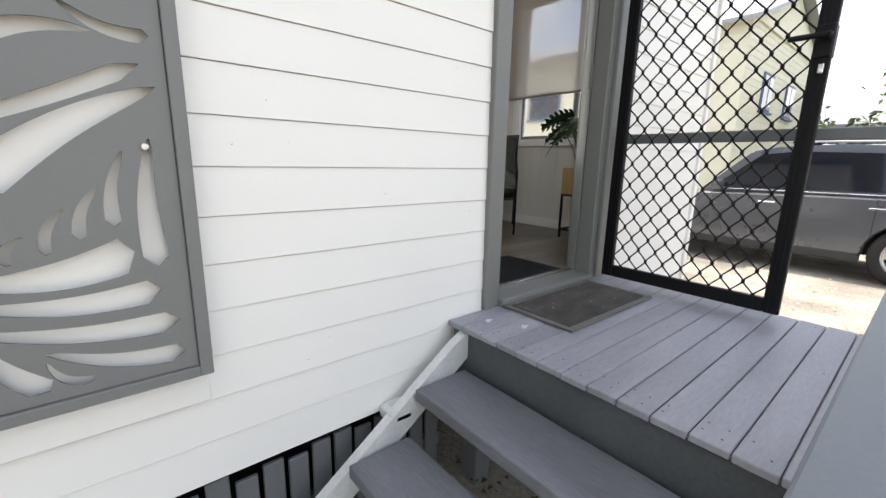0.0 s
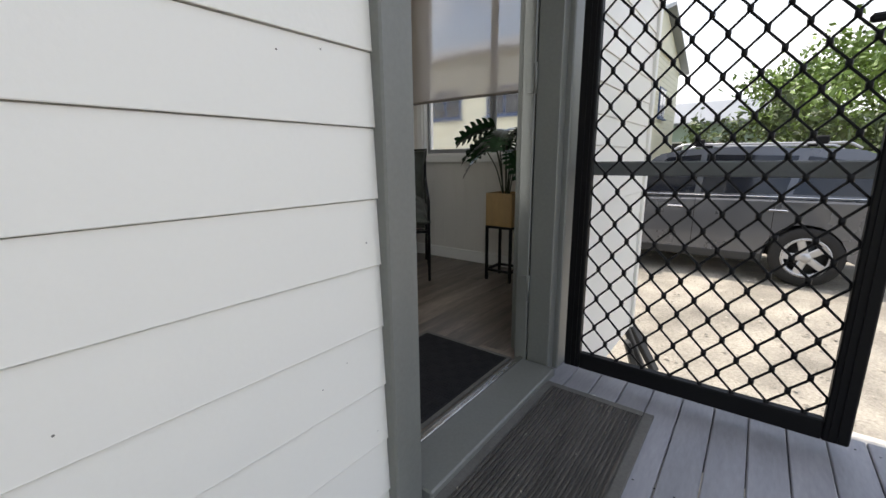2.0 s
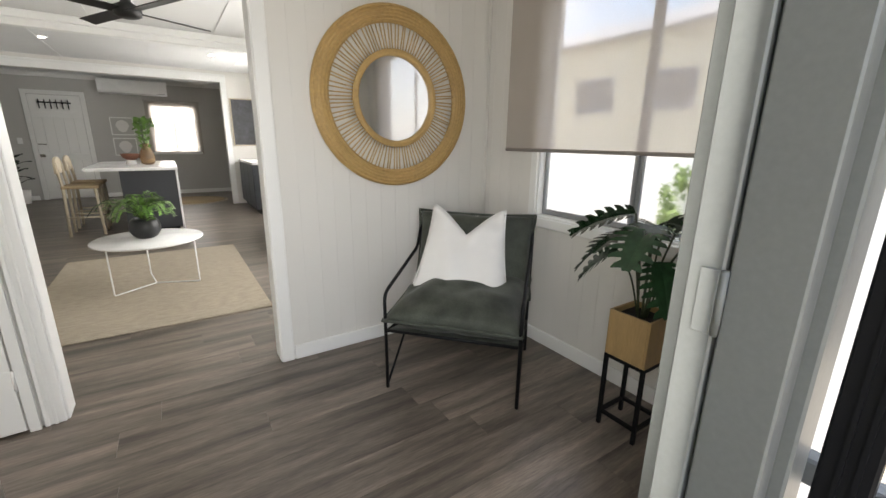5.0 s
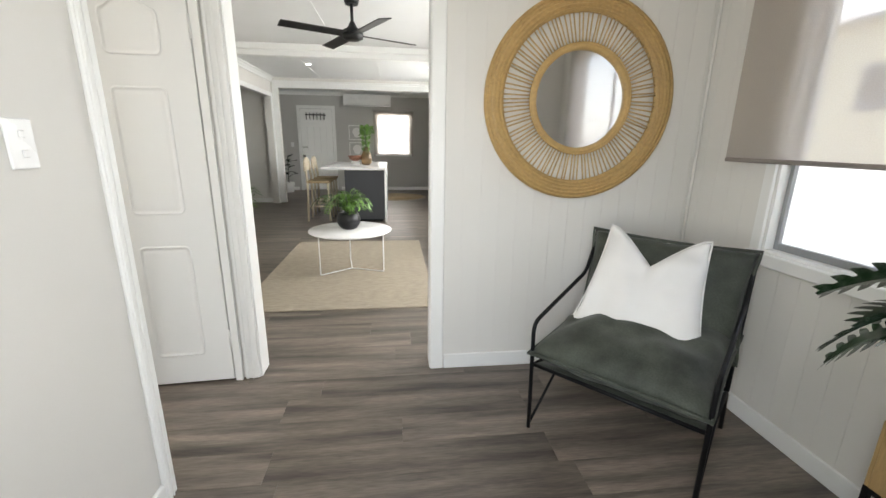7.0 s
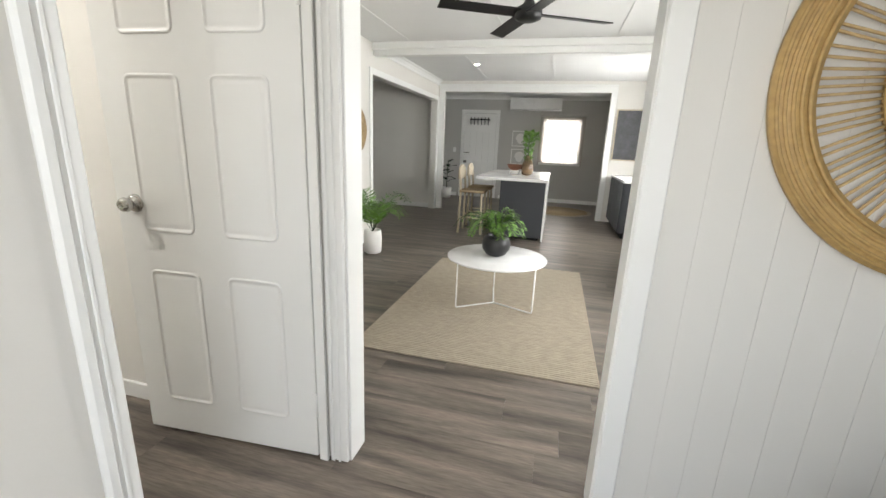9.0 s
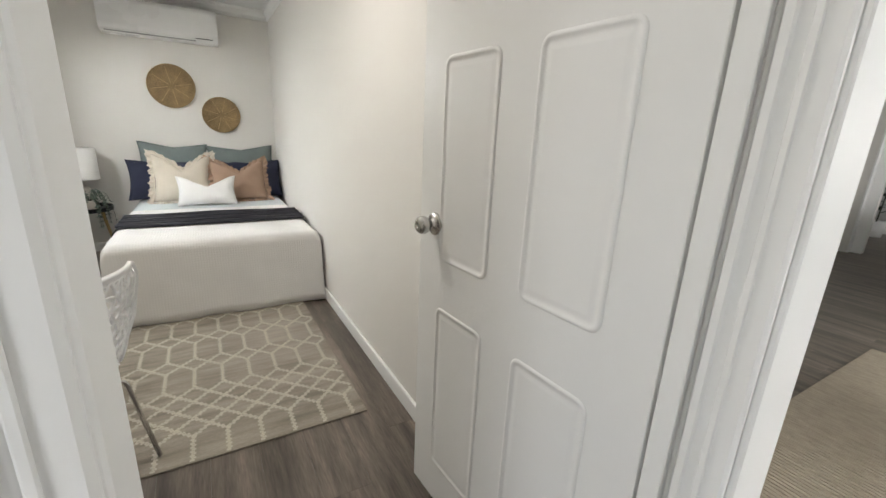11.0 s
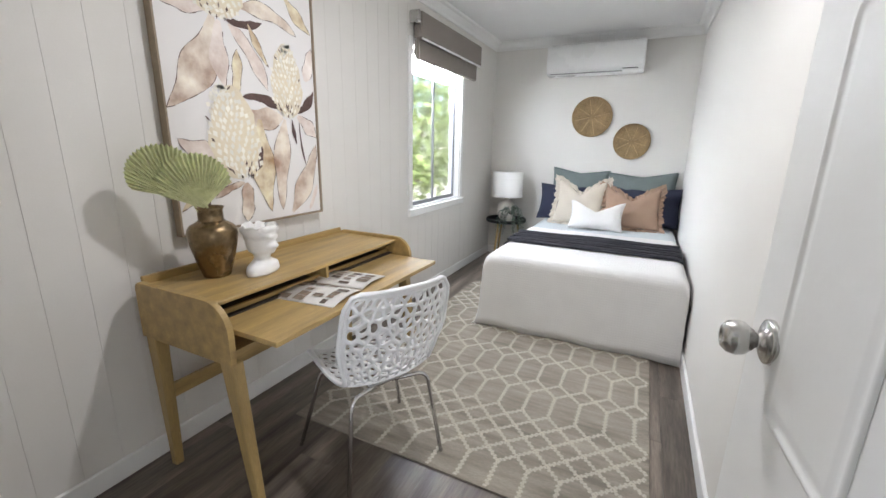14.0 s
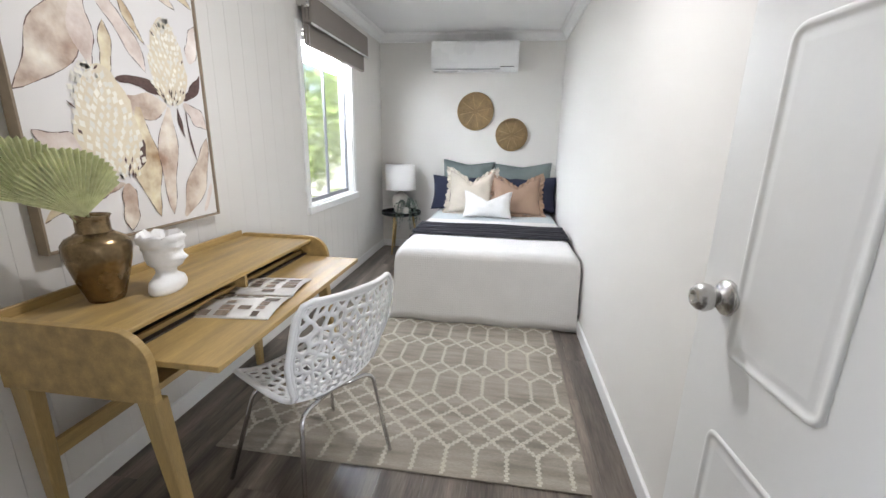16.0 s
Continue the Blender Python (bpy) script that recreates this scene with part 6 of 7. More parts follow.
def shell_pt(u, v):
    """u across (-1, 1), v from the seat's front (0) to the back's top (1)."""
    ks = (0, 0.10, 0.25, 0.42, 0.52, 0.60, 0.72, 0.86, 1.0)
    y = np.interp(v, ks, (-0.23, -0.19, -0.07, 0.09, 0.165, 0.20, 0.235, 0.27, 0.30))
    z = np.interp(v, ks, (0.415, 0.437, 0.432, 0.425, 0.445, 0.50, 0.61, 0.745, 0.875))
    w = np.interp(v, (0, 0.1, 0.35, 0.55, 0.75, 0.92, 1.0), (0.18, 0.212, 0.216, 0.192, 0.236, 0.226, 0.178))
    bk = min(1, max(0, (v - 0.4) / 0.25))
    return Vector((u * w, y - 0.055 * bk * u * u, z + 0.035 * (1 - bk) * abs(u) ** 3))


def lattice(u0, u1, v0, v1, n, seed, web):
    rr = random.Random(seed)
    su, sv = 0.46 / 2, 0.80
    pts = []
    for _ in range(4000):
        p = Vector((rr.uniform(u0, u1) * su, rr.uniform(v0, v1) * sv))
        if all((p - q).length > 0.0255 for q in pts):
            pts.append(p)
        if len(pts) >= n:
            break
    bm = bmesh.new()
    for p in pts:
        poly = [Vector((u0 * su, v0 * sv)), Vector((u1 * su, v0 * sv)), Vector((u1 * su, v1 * sv)), Vector((u0 * su, v1 * sv))]
        for q in pts:
            if q is not p and (q - p).length < 0.16:
                poly = clip_poly(poly, p, q)
        ring = []
        for i, a in enumerate(poly):
            b = poly[(i + 1) % len(poly)]
            for t in (0, 0.33, 0.66):
                ring.append(a + (b - a) * t)
        c = sum(ring, Vector((0, 0))) / len(ring)
        sm = ring
        for _ in range(2):
            sm = [(sm[i - 1] + 2 * sm[i] + sm[(i + 1) % len(sm)]) / 4 for i in range(len(sm))]
        inner = []
        for q in sm:
            d = q - c
            inner.append(c + d * max(0.15, 1 - web / max(d.length, 1e-5)))
        f3 = lambda w_: shell_pt(w_.x / su, w_.y / sv)
        A = [bm.verts.new(f3(w_)) for w_ in ring]
        B = [bm.verts.new(f3(w_)) for w_ in inner]
        for i in range(len(A)):
            j = (i + 1) % len(A)
            bm.faces.new((A[i], A[j], B[j], B[i])).smooth = True
    bmesh.ops.remove_doubles(bm, verts=bm.verts, dist=0.0005)
    bmesh.ops.recalc_face_normals(bm, faces=bm.faces)
    thicken(bm, 0.006)
    return bm


part("backrest", lattice(-0.93, 0.93, 0.52, 0.965, 118, 5, 0.0066), M_chair, ch)
part("seat", lattice(-0.93, 0.93, 0.06, 0.50, 100, 6, 0.0066), M_chair, ch)
rim = [shell_pt(-1, v) for v in np.linspace(0.04, 0.97, 22)] + [shell_pt(u, 0.99 - 0.01 * abs(u)) for u in np.linspace(-0.9, 0.9, 14)] + [shell_pt(1, v) for v in np.linspace(0.97, 0.04, 22)] + [shell_pt(u, 0.02) for u in np.linspace(0.9, -0.9, 12)]
part("rim", tube([Vector(p) for p in rim], 0.009, 8, closed=True), M_chair, ch)
part("band", surface(lambda u, v: shell_pt(-0.93 + 1.86 * u, 0.495 + 0.03 * v), 14, 2, 0.006), M_chair, ch)
for s in (-1, 1):
    part("side_web", surface(lambda u, v, s=s: shell_pt(s * (0.92 + 0.08 * u), 0.05 + 0.92 * v), 2, 24, 0.006), M_chair, ch)
part("top_web", surface(lambda u, v: shell_pt(-0.93 + 1.86 * u, 0.962 + 0.028 * v), 14, 2, 0.006), M_chair, ch)
for s in (-1, 1):
    for fx, fy, ty in ((0.265, -0.215, -0.10), (0.225, 0.205, 0.12)):
        part("leg", tube(round_path([(0.02 * s, ty, 0.405), (0.175 * s, ty * 1.3, 0.405), (fx * s, fy, 0.0)], 0.05, 5), 0.009, 10), M_chrome, ch)
part("under_plate", boxes((-0.09, 0.09, -0.12, 0.14, 0.408, 0.420), bevel=0.004), M_chrome, ch)

o = thing("downlight", "small recessed round downlight, lit", "downlight", pose(-0.75, 2.62, C), group="recessed downlights")
part("ring", lathe([(0.052, -0.001), (0.06, -0.003), (0.062, -0.008), (0.052, -0.008)], 24, caps=False), M_whiteplastic, o)

# ---- living room and kitchen ----
M_jute = mat("natural_jute", (0.40, 0.345, 0.27), 0.95, var=0.14, scale=14, fine=140, bump=0.6, stretch=(1, 3, 1))
M_marble = mat("white_marble", (0.80, 0.79, 0.78), 0.2, var=0.05, scale=5, fine=14, bump=0, tint=(0.86, 0.86, 0.86))
M_whitemetal = mat("white_metal", (0.80, 0.80, 0.79), 0.35, var=0.02, bump=0.01)
M_charcoal = mat("charcoal_cabinet", (0.045, 0.048, 0.056), 0.5, var=0.05, bump=0.02)
M_blackpot = mat("black_ceramic", (0.012, 0.012, 0.014), 0.35, var=0.1, bump=0.03)
M_amber = mat("amber_glass", (0.62, 0.45, 0.27), 0.06, var=0.05, bump=0, trans=0.85)
M_palewood = mat("whitewashed_timber", (0.55, 0.47, 0.35), 0.6, var=0.1, fine=50, bump=0.1)
M_rope = mat("woven_rope_seat", (0.36, 0.27, 0.16), 0.9, var=0.15, fine=80, bump=0.4)
M_fan = mat("black_fan_blade", (0.010, 0.010, 0.011), 0.4, var=0.05, bump=0.02)
M_boucle = mat("cream_boucle", (0.68, 0.65, 0.60), 0.95, var=0.06, fine=120, bump=0.6)
M_terrac = mat("terracotta_bowl", (0.20, 0.085, 0.05), 0.6, var=0.1)
M_lamp = bpy.data.materials.new("lit_downlight")
M_lamp.use_nodes = True
M_lamp.node_tree.nodes["Principled BSDF"].inputs["Emission Color"].default_value = (1, 0.95, 0.88, 1)
M_lamp.node_tree.nodes["Principled BSDF"].inputs["Emission Strength"].default_value = 18

# ceiling fan
fn = thing("ceiling_fan", "black four-blade ceiling fan at rest", "ceiling fan", pose(1.33, 5.08, 2.92))
part("canopy", lathe([(0.055, 0.23), (0.07, 0.29), (0.075, 0.36), (0.002, 0.36)], 24), M_fan, fn)
part("rod", tube([(0, 0, 0.06), (0, 0, 0.25)], 0.013, 10), M_fan, fn)
part("motor", lathe([(0.002, -0.045), (0.05, -0.045), (0.085, -0.03), (0.09, 0.0), (0.085, 0.03), (0.04, 0.055), (0.018, 0.10), (0.002, 0.10)], 28), M_fan, fn)
for k in range(4):
    m_ = pose(0, 0, 0, 0, 0, 28 + 90 * k) @ pose(0, 0, 0.0, 11)
    part("blade", join(bmesh.new(), boxes((0.07, 0.60, -0.052, 0.058, -0.003, 0.004), bevel=0.003), m_), M_fan, fn)

# downlights
for x, y in ((0.28, 8.75), (2.2, 8.75)):
    o = thing("downlight", "small recessed round downlight, lit", "downlight", pose(x, y, C), group="recessed downlights")
    part("ring", lathe([(0.038, -0.001), (0.05, -0.003), (0.052, -0.008), (0.04, -0.008)], 24, caps=False), M_whiteplastic, o)
    part("lens", lathe([(0.002, -0.004), (0.038, -0.004), (0.038, -0.002), (0.002, -0.002)], 24), M_lamp, o)

# ceiling battens
bt3 = thing("ceiling_batten", "white cover strips on the ceiling sheets", "trim", kind="structure")
for x in (-0.3, 0.9, 2.1):
    part("strip", boxes((x, x + 0.03, 3.55, 7.25, C - 0.006, C)), M_ceil, bt3)
    part("strip", boxes((x + 0.5, x + 0.53, 7.46, 10.38, C - 0.006, C)), M_ceil, bt3)

# jute rug
jr = thing("jute_rug", "large natural jute rug in the living room", "rug", pose(0, 0, F + 0.001))
part("weave", boxes((0.405, 1.985, 4.33, 6.65, 0, 0.010), bevel=0.003), M_jute, jr)
bm = bmesh.new()
y = 4.345
while y < 6.64:
    box(bm, 0.412, 1.978, y, y + 0.017, 0.0098, 0.0135)
    y += 0.023
tagged(part("weave_cord", bm, M_jute, jr), kind="stuff")

# coffee table
ct = thing("coffee_table", "round white marble coffee table on white wire legs", "coffee table", pose(1.205, 5.4, F + 0.0145))
part("top", lathe([(0.002, 0.405), (0.405, 0.405), (0.415, 0.41), (0.415, 0.42), (0.41, 0.424), (0.002, 0.424)], 56), M_marble, ct)
for k in range(3):
    a = radians(-142 + 120 * k)
    r = 0.36
    p = Vector((r * math.cos(a), r * math.sin(a), 0))
    part("leg", tube(round_path([p + Vector((0, 0, 0.405)), p + Vector((0, 0, 0.006)), (0, 0, 0.006)], 0.015), 0.006, 8), M_whitemetal, ct)


def frond_plant(o, n, L, arch, material, seed, z0=0.0, wmax=0.03, step=0.018, spread=(0.3, 1.0)):
    rr = random.Random(seed)
    for k in range(n):
        a = k * 2.399 + rr.uniform(-0.3, 0.3)
        l = L * rr.uniform(0.7, 1.1)
        s = rr.uniform(*spread)
        pts = smooth_path([(0, 0, z0), (0.35 * l * s * math.cos(a), 0.35 * l * s * math.sin(a), z0 + 0.55 * l * (1.15 - 0.6 * s)), (0.8 * l * s * math.cos(a), 0.8 * l * s * math.sin(a), z0 + l * (0.75 - arch * s)), (1.05 * l * s * math.cos(a), 1.05 * l * s * math.sin(a), z0 + l * (0.72 - 1.6 * arch * s))], 5)
        st_ = part("frond", tube(pts, 0.0025, 4), M_stem, o)
        bm = bmesh.new()
        ln = 0
        for p, q in zip(pts[2:], pts[3:]):
            seg = (q - p)
            for f in range(max(1, int(seg.length / step))):
                b = p + seg * (f * step / max(seg.length, 1e-6))
                t = min(1, ((b - pts[0]).length) / l)
                w = wmax * (math.sin(math.pi * min(1, 0.12 + 0.85 * t)) ** 0.6) * rr.uniform(0.8, 1.2) * 2
                d = seg.normalized()
                sd = d.cross(Vector((0, 0, 1))).normalized()
                for sg in (-1, 1):
                    e = (sd * sg + d * 0.55 + Vector((0, 0, rr.uniform(-0.25, 0.15)))).normalized()
                    h = d * step * 0.42
                    bm.faces.new([bm.verts.new(v) for v in (b - h * 0.5, b + e * w * 0.55 - h, b + e * w, b + e * w * 0.5 + h)])
        tagged(part("leaflet_spray", bm, material, st_), kind="stuff")


fp2 = thing("potted_fern", "green fern in a round black pot on the coffee table", "plant", pose(1.19, 5.42, F + 0.44))
part("pot", lathe([(0.06, 0), (0.085, 0.015), (0.115, 0.06), (0.12, 0.10), (0.105, 0.15), (0.085, 0.175), (0.078, 0.17), (0.09, 0.14), (0.002, 0.13)], 32), M_blackpot, fp2)
frond_plant(fp2, 26, 0.39, 0.40, M_fern, 4, 0.14, 0.034, 0.017, (0.25, 0.95))

# island bench and stools
il = thing("island_bench", "charcoal island bench with white stone top", "island bench", pose(0, 0, F))
part("body", boxes((0.86, 1.50, 8.08, 9.9, 0.04, 0.86), bevel=0.004), M_charcoal, il)
part("kickboard", boxes((0.9, 1.46, 8.14, 9.86, 0, 0.04)), M_black, il)
part("end_panel", boxes((1.5, 1.525, 8.06, 9.92, 0.0, 0.86), bevel=0.003), M_marble, il, "white stone end panel")
part("benchtop", boxes((0.50, 1.53, 7.98, 9.95, 0.86, 0.90), bevel=0.004), M_marble, il, "white stone benchtop")


def stool(x, y):
    o = thing("bar_stool", "pale timber bar stool with woven seat", "bar stool", pose(x, y, F, 0, 0, 90), group="stools at the island bench")
    for sx in (-0.18, 0.18):
        part("leg", tube([(sx, -0.17, 0), (sx * 0.92, -0.15, 0.66)], 0.018, 8), M_palewood, o)
        part("back_leg", tube([(sx, 0.19, 0), (sx * 0.92, 0.17, 0.66), (sx * 0.9, 0.20, 0.98)], 0.018, 8), M_palewood, o)
        part("rail", tube([(sx, -0.16, 0.25), (sx, 0.18, 0.25)], 0.012, 6), M_palewood, o)
    part("front_rail", tube([(-0.18, -0.16, 0.22), (0.18, -0.16, 0.22)], 0.012, 6), M_palewood, o)
    part("seat", boxes((-0.2, 0.2, -0.19, 0.19, 0.63, 0.67), bevel=0.014, seg=2), M_rope, o)
    part("backrest", join(bmesh.new(), prism([(-0.2, 0.83), (0.2, 0.83)] + [(0.2 * math.cos(t), 0.95 + 0.09 * math.sin(t)) for t in (k * math.pi / 10 for k in range(11))], 0.025, "y", 0.004), Matrix.Translation((0, 0.19, 0))), M_palewood, o)


stool(0.42, 8.35)
stool(0.42, 9.0)
vz = thing("glass_vase", "amber glass vase with green stems on the island", "vase", pose(1.18, 8.75, F + 0.901))
part("body", lathe([(0.05, 0), (0.085, 0.02), (0.10, 0.10), (0.085, 0.19), (0.045, 0.25), (0.035, 0.29), (0.045, 0.31), (0.042, 0.31), (0.031, 0.29), (0.04, 0.25), (0.08, 0.19), (0.095, 0.10), (0.08, 0.03), (0.002, 0.02)], 28), M_amber, vz)
sv = thing("leafy_stems", "green leafy stems standing in the amber vase", "plant", pose(1.18, 8.75, F + 0.94))
frond_plant(sv, 7, 0.78, 0.02, M_fern, 12, 0.0, 0.05, 0.055, (0.04, 0.26))
bw_ = thing("bowl", "terracotta bowl on a white foot on the island", "bowl", pose(0.98, 8.8, F + 0.901))
part("body", lathe([(0.05, 0.07), (0.10, 0.10), (0.13, 0.16), (0.122, 0.16), (0.09, 0.11), (0.002, 0.09)], 24), M_terrac, bw_)
part("foot", lathe([(0.075, 0), (0.08, 0.03), (0.06, 0.07), (0.002, 0.07)], 24), M_plaster, bw_)
rr_ = thing("round_rug", "round jute rug with pale edge in the kitchen", "rug", pose(1.75, 11.3, F + 0.001))
part("weave", lathe([(0.002, 0.009), (0.62, 0.009), (0.62, 0), (0.002, 0)], 48), M_rope, rr_)
part("border", lathe([(0.62, 0), (0.62, 0.01), (0.70, 0.01), (0.70, 0)], 48, caps=False), M_jute, rr_)

# far kitchen wall
fd3 = thing("door_3", "white ledged back door with glazed top", "door", pose(0, LFAR, F), kind="structure")
for q in ((-0.84, -0.76, -0.02, 0, 0, 2.20), (0.06, 0.14, -0.02, 0, 0, 2.20), (-0.76, 0.06, -0.02, 0, 2.12, 2.20)):
    part("architrave", boxes(q, bevel=0.004), M_trim, fd3)
for k in range(5):
    part("board", boxes((-0.755 + k * 0.162, -0.755 + k * 0.162 + 0.158, -0.012, 0, 0.02, 1.72), bevel=0.003), M_trim, fd3)
for q in ((-0.755, 0.055, -0.03, -0.013, 0.05, 0.2), (-0.755, 0.055, -0.03, -0.013, 0.82, 0.95), (-0.755, 0.055, -0.03, -0.013, 1.66, 1.76), (-0.755, 0.055, -0.02, 0, 1.76, 2.11)):
    part("rail", boxes(q, bevel=0.004), M_trim, fd3)
for k in range(6):
    part("hook", boxes((-0.60 + k * 0.09, -0.585 + k * 0.09, -0.05, -0.02, 1.84, 2.02), bevel=0.003), M_black, fd3)
part("hook_rail", boxes((-0.62, -0.1, -0.03, -0.021, 1.95, 1.975)), M_black, fd3)
part("handle", boxes((-0.73, -0.60, -0.07, -0.05, 1.13, 1.15), bevel=0.004), M_steel, fd3)
part("lock", boxes((-0.74, -0.66, -0.06, -0.03, 0.88, 0.94), bevel=0.006), M_steel, fd3)
split_unit("air_conditioner", pose(1.0, LFAR, 2.94, 0, 0, 0), 1.22, 0.29, "white wall-mounted split air conditioner in the kitchen")
for z in (2.27, 1.83):
    o = thing("framed_print", "small framed print of a grey shell shape", "picture", pose(0.69, LFAR - 0.001, z), group="prints on the kitchen wall")
    part("frame", boxes((-0.21, -0.19, -0.025, 0, -0.19, 0.19), (0.19, 0.21, -0.025, 0, -0.19, 0.19), (-0.19, 0.19, -0.025, 0, 0.17, 0.19), (-0.19, 0.19, -0.025, 0, -0.19, -0.17), bevel=0.002), M_trim, o)
    part("backing", boxes((-0.19, 0.19, -0.01, 0, -0.17, 0.17)), M_wallgrey, o)
    part("shape", join(bmesh.new(), prism([(0.12 * math.sin(t) * (1 if math.cos(t) > -0.2 else 0.8), 0.13 * math.cos(t)) for t in (k * 2 * math.pi / 20 for k in range(20))], 0.003, "y"), Matrix.Translation((0, -0.014, 0))), M_canvas, o)
kb = thing("roller_blind", "grey translucent blind half over the kitchen window", "blind", pose(0, LFAR - 0.03, 0))
part("fabric", boxes((1.14, 2.2, -0.002, 0, 1.66, 2.82)), M_blind, kb)
part("tube", tube([(1.13, -0.01, 2.84), (2.21, -0.01, 2.84)], 0.025, 10), M_wallgrey, kb)
ksw = thing("light_switch", "white light switch beside the back door", "light switch", pose(-1.0, LFAR, F + 1.2))
part("plate", boxes((-0.04, 0.04, -0.008, 0, -0.06, 0.06), bevel=0.003), M_whiteplastic, ksw)
part("rocker", boxes((-0.01, 0.01, -0.013, -0.008, -0.012, 0.012), bevel=0.002), M_whiteplastic, ksw)
rp = thing("rubber_plant", "dark leafed rubber plant in the kitchen corner", "plant", pose(-1.05, 12.3, F))
part("pot", lathe([(0.11, 0), (0.14, 0.26), (0.13, 0.26), (0.002, 0.24)], 24), M_plaster, rp)
part("trunk", tube([(0, 0, 0.24), (0.02, 0, 0.9)], 0.01, 6), M_stem, rp)
rg = random.Random(31)
for k in range(12):
    part("leaf", join(bmesh.new(), split_leaf(0.24, 0.11, 1, 0.3), pose(0.01, 0, 0.4 + k * 0.045, 0, rg.uniform(-40, 10), k * 137)), M_leaf, rp)

# things along the living room's sides
pp = thing("palm_plant", "potted palm with feathery fronds in a white pot", "plant", pose(-0.46, 6.55, F))
part("pot", lathe([(0.075, 0), (0.105, 0.02), (0.11, 0.20), (0.10, 0.29), (0.092, 0.29), (0.10, 0.2), (0.002, 0.25)], 28), M_plaster, pp)
frond_plant(pp, 13, 0.75, 0.30, M_fern, 7, 0.26, 0.085, 0.02, (0.35, 0.8))
wd2 = thing("wall_disc", "round woven wall basket on the living room wall", "wall basket", pose(-0.788, 6.75, 2.2, 90, 0, 90))
part("disc", lathe([(0.002, 0.02), (0.2, 0.02), (0.28, 0.03), (0.28, 0.015), (0.002, 0.004)], 36), M_wicker, wd2)
so = thing("sofa", "cream boucle sofa on the living room side", "sofa", pose(2.95, 6.6, F))
part("base", boxes((-0.42, 0.38, -0.85, 0.85, 0.06, 0.30), bevel=0.05, seg=3), M_boucle, so)
part("seat_cushion", boxes((-0.43, 0.2, -0.68, 0.0, 0.30, 0.45), bevel=0.05, seg=3), M_boucle, so)
part("seat_cushion", boxes((-0.43, 0.2, 0.0, 0.68, 0.30, 0.45), bevel=0.05, seg=3), M_boucle, so)
part("armrest", boxes((-0.42, 0.36, -0.87, -0.68, 0.28, 0.60), bevel=0.06, seg=3), M_boucle, so)
part("armrest", boxes((-0.42, 0.36, 0.68, 0.87, 0.28, 0.60), bevel=0.06, seg=3), M_boucle, so)
part("backrest", boxes((0.18, 0.39, -0.85, 0.85, 0.28, 0.80), bevel=0.07, seg=3), M_boucle, so)
for q in ((-0.36, -0.78), (-0.36, 0.78), (0.32, -0.78), (0.32, 0.78)):
    part("foot", tube([(q[0], q[1], 0), (q[0], q[1], 0.07)], 0.02, 8), M_black, so)
sb = thing("kitchen_cabinet", "charcoal kitchen cabinet with white top", "cabinet", pose(2.95, 9.6, F))
part("body", boxes((-0.3, 0.38, -0.75, 0.75, 0.08, 0.86), bevel=0.003), M_charcoal, sb)
part("kickboard", boxes((-0.25, 0.38, -0.75, 0.75, 0, 0.08)), M_black, sb)
part("benchtop", boxes((-0.32, 0.38, -0.76, 0.76, 0.86, 0.90), bevel=0.003), M_marble, sb)
for k in range(3):
    part("door", boxes((-0.318, -0.3, -0.74 + k * 0.5, -0.26 + k * 0.5, 0.1, 0.85), bevel=0.003), M_charcoal, sb)
pc = thing("framed_picture", "dark framed photograph on the living room wall", "picture", pose(2.9, 10.383, 2.35))
part("frame", boxes((-0.32, -0.30, -0.03, 0, -0.45, 0.45), (0.30, 0.32, -0.03, 0, -0.45, 0.45), (-0.30, 0.30, -0.03, 0, 0.43, 0.45), (-0.30, 0.30, -0.03, 0, -0.45, -0.43), bevel=0.002), M_palewood, pc)
part("print", boxes((-0.30, 0.30, -0.012, 0, -0.43, 0.43)), mat("dark_print", (0.04, 0.04, 0.045), 0.5, var=0.6, scale=6, fine=20, bump=0), pc)

# ---- outside ----
M_carpaint = mat("dark_grey_car_paint", (0.12, 0.125, 0.14), 0.28, 0.5, var=0.04, scale=2, fine=400, bump=0.0, coat=0.8)
M_carglass = mat("tinted_car_glass", (0.008, 0.010, 0.016), 0.05, var=0.05, bump=0, coat=0.3)
M_tyre = mat("tyre_rubber", (0.020, 0.019, 0.018), 0.85, var=0.15, bump=0.2)
M_rim = mat("silver_alloy", (0.52, 0.52, 0.53), 0.32, 0.7, var=0.05, bump=0.02)
M_red = mat("red_tail_lamp", (0.35, 0.01, 0.015), 0.2, var=0.05, bump=0)
M_clad = mat("black_plastic_cladding", (0.03, 0.03, 0.03), 0.6, var=0.08)
M_hedge = mat("hedge_leaf", (0.075, 0.105, 0.03), 0.55, var=0.2, scale=4, island=0.45)
M_tree = mat("bright_tree_leaf", (0.15, 0.23, 0.045), 0.5, var=0.2, scale=4, island=0.4)
M_sunleaf = mat("sunlit_yellow_green_leaf", (0.27, 0.35, 0.10), 0.5, var=0.2, scale=4, island=0.35)
M_bark = mat("grey_brown_bark", (0.12, 0.09, 0.065), 0.9, var=0.25, bump=0.6)
M_yellow = mat("cream_yellow_weatherboard", (0.72, 0.69, 0.54), 0.6, var=0.04, fine=80)
M_teal = mat("pale_green_house_paint", (0.40, 0.52, 0.47), 0.6, var=0.05)
M_blueframe = mat("blue_window_frame", (0.07, 0.11, 0.22), 0.5, var=0.05)
M_fence = mat("white_steel_fence", (0.72, 0.72, 0.70), 0.5, var=0.03, fine=30)

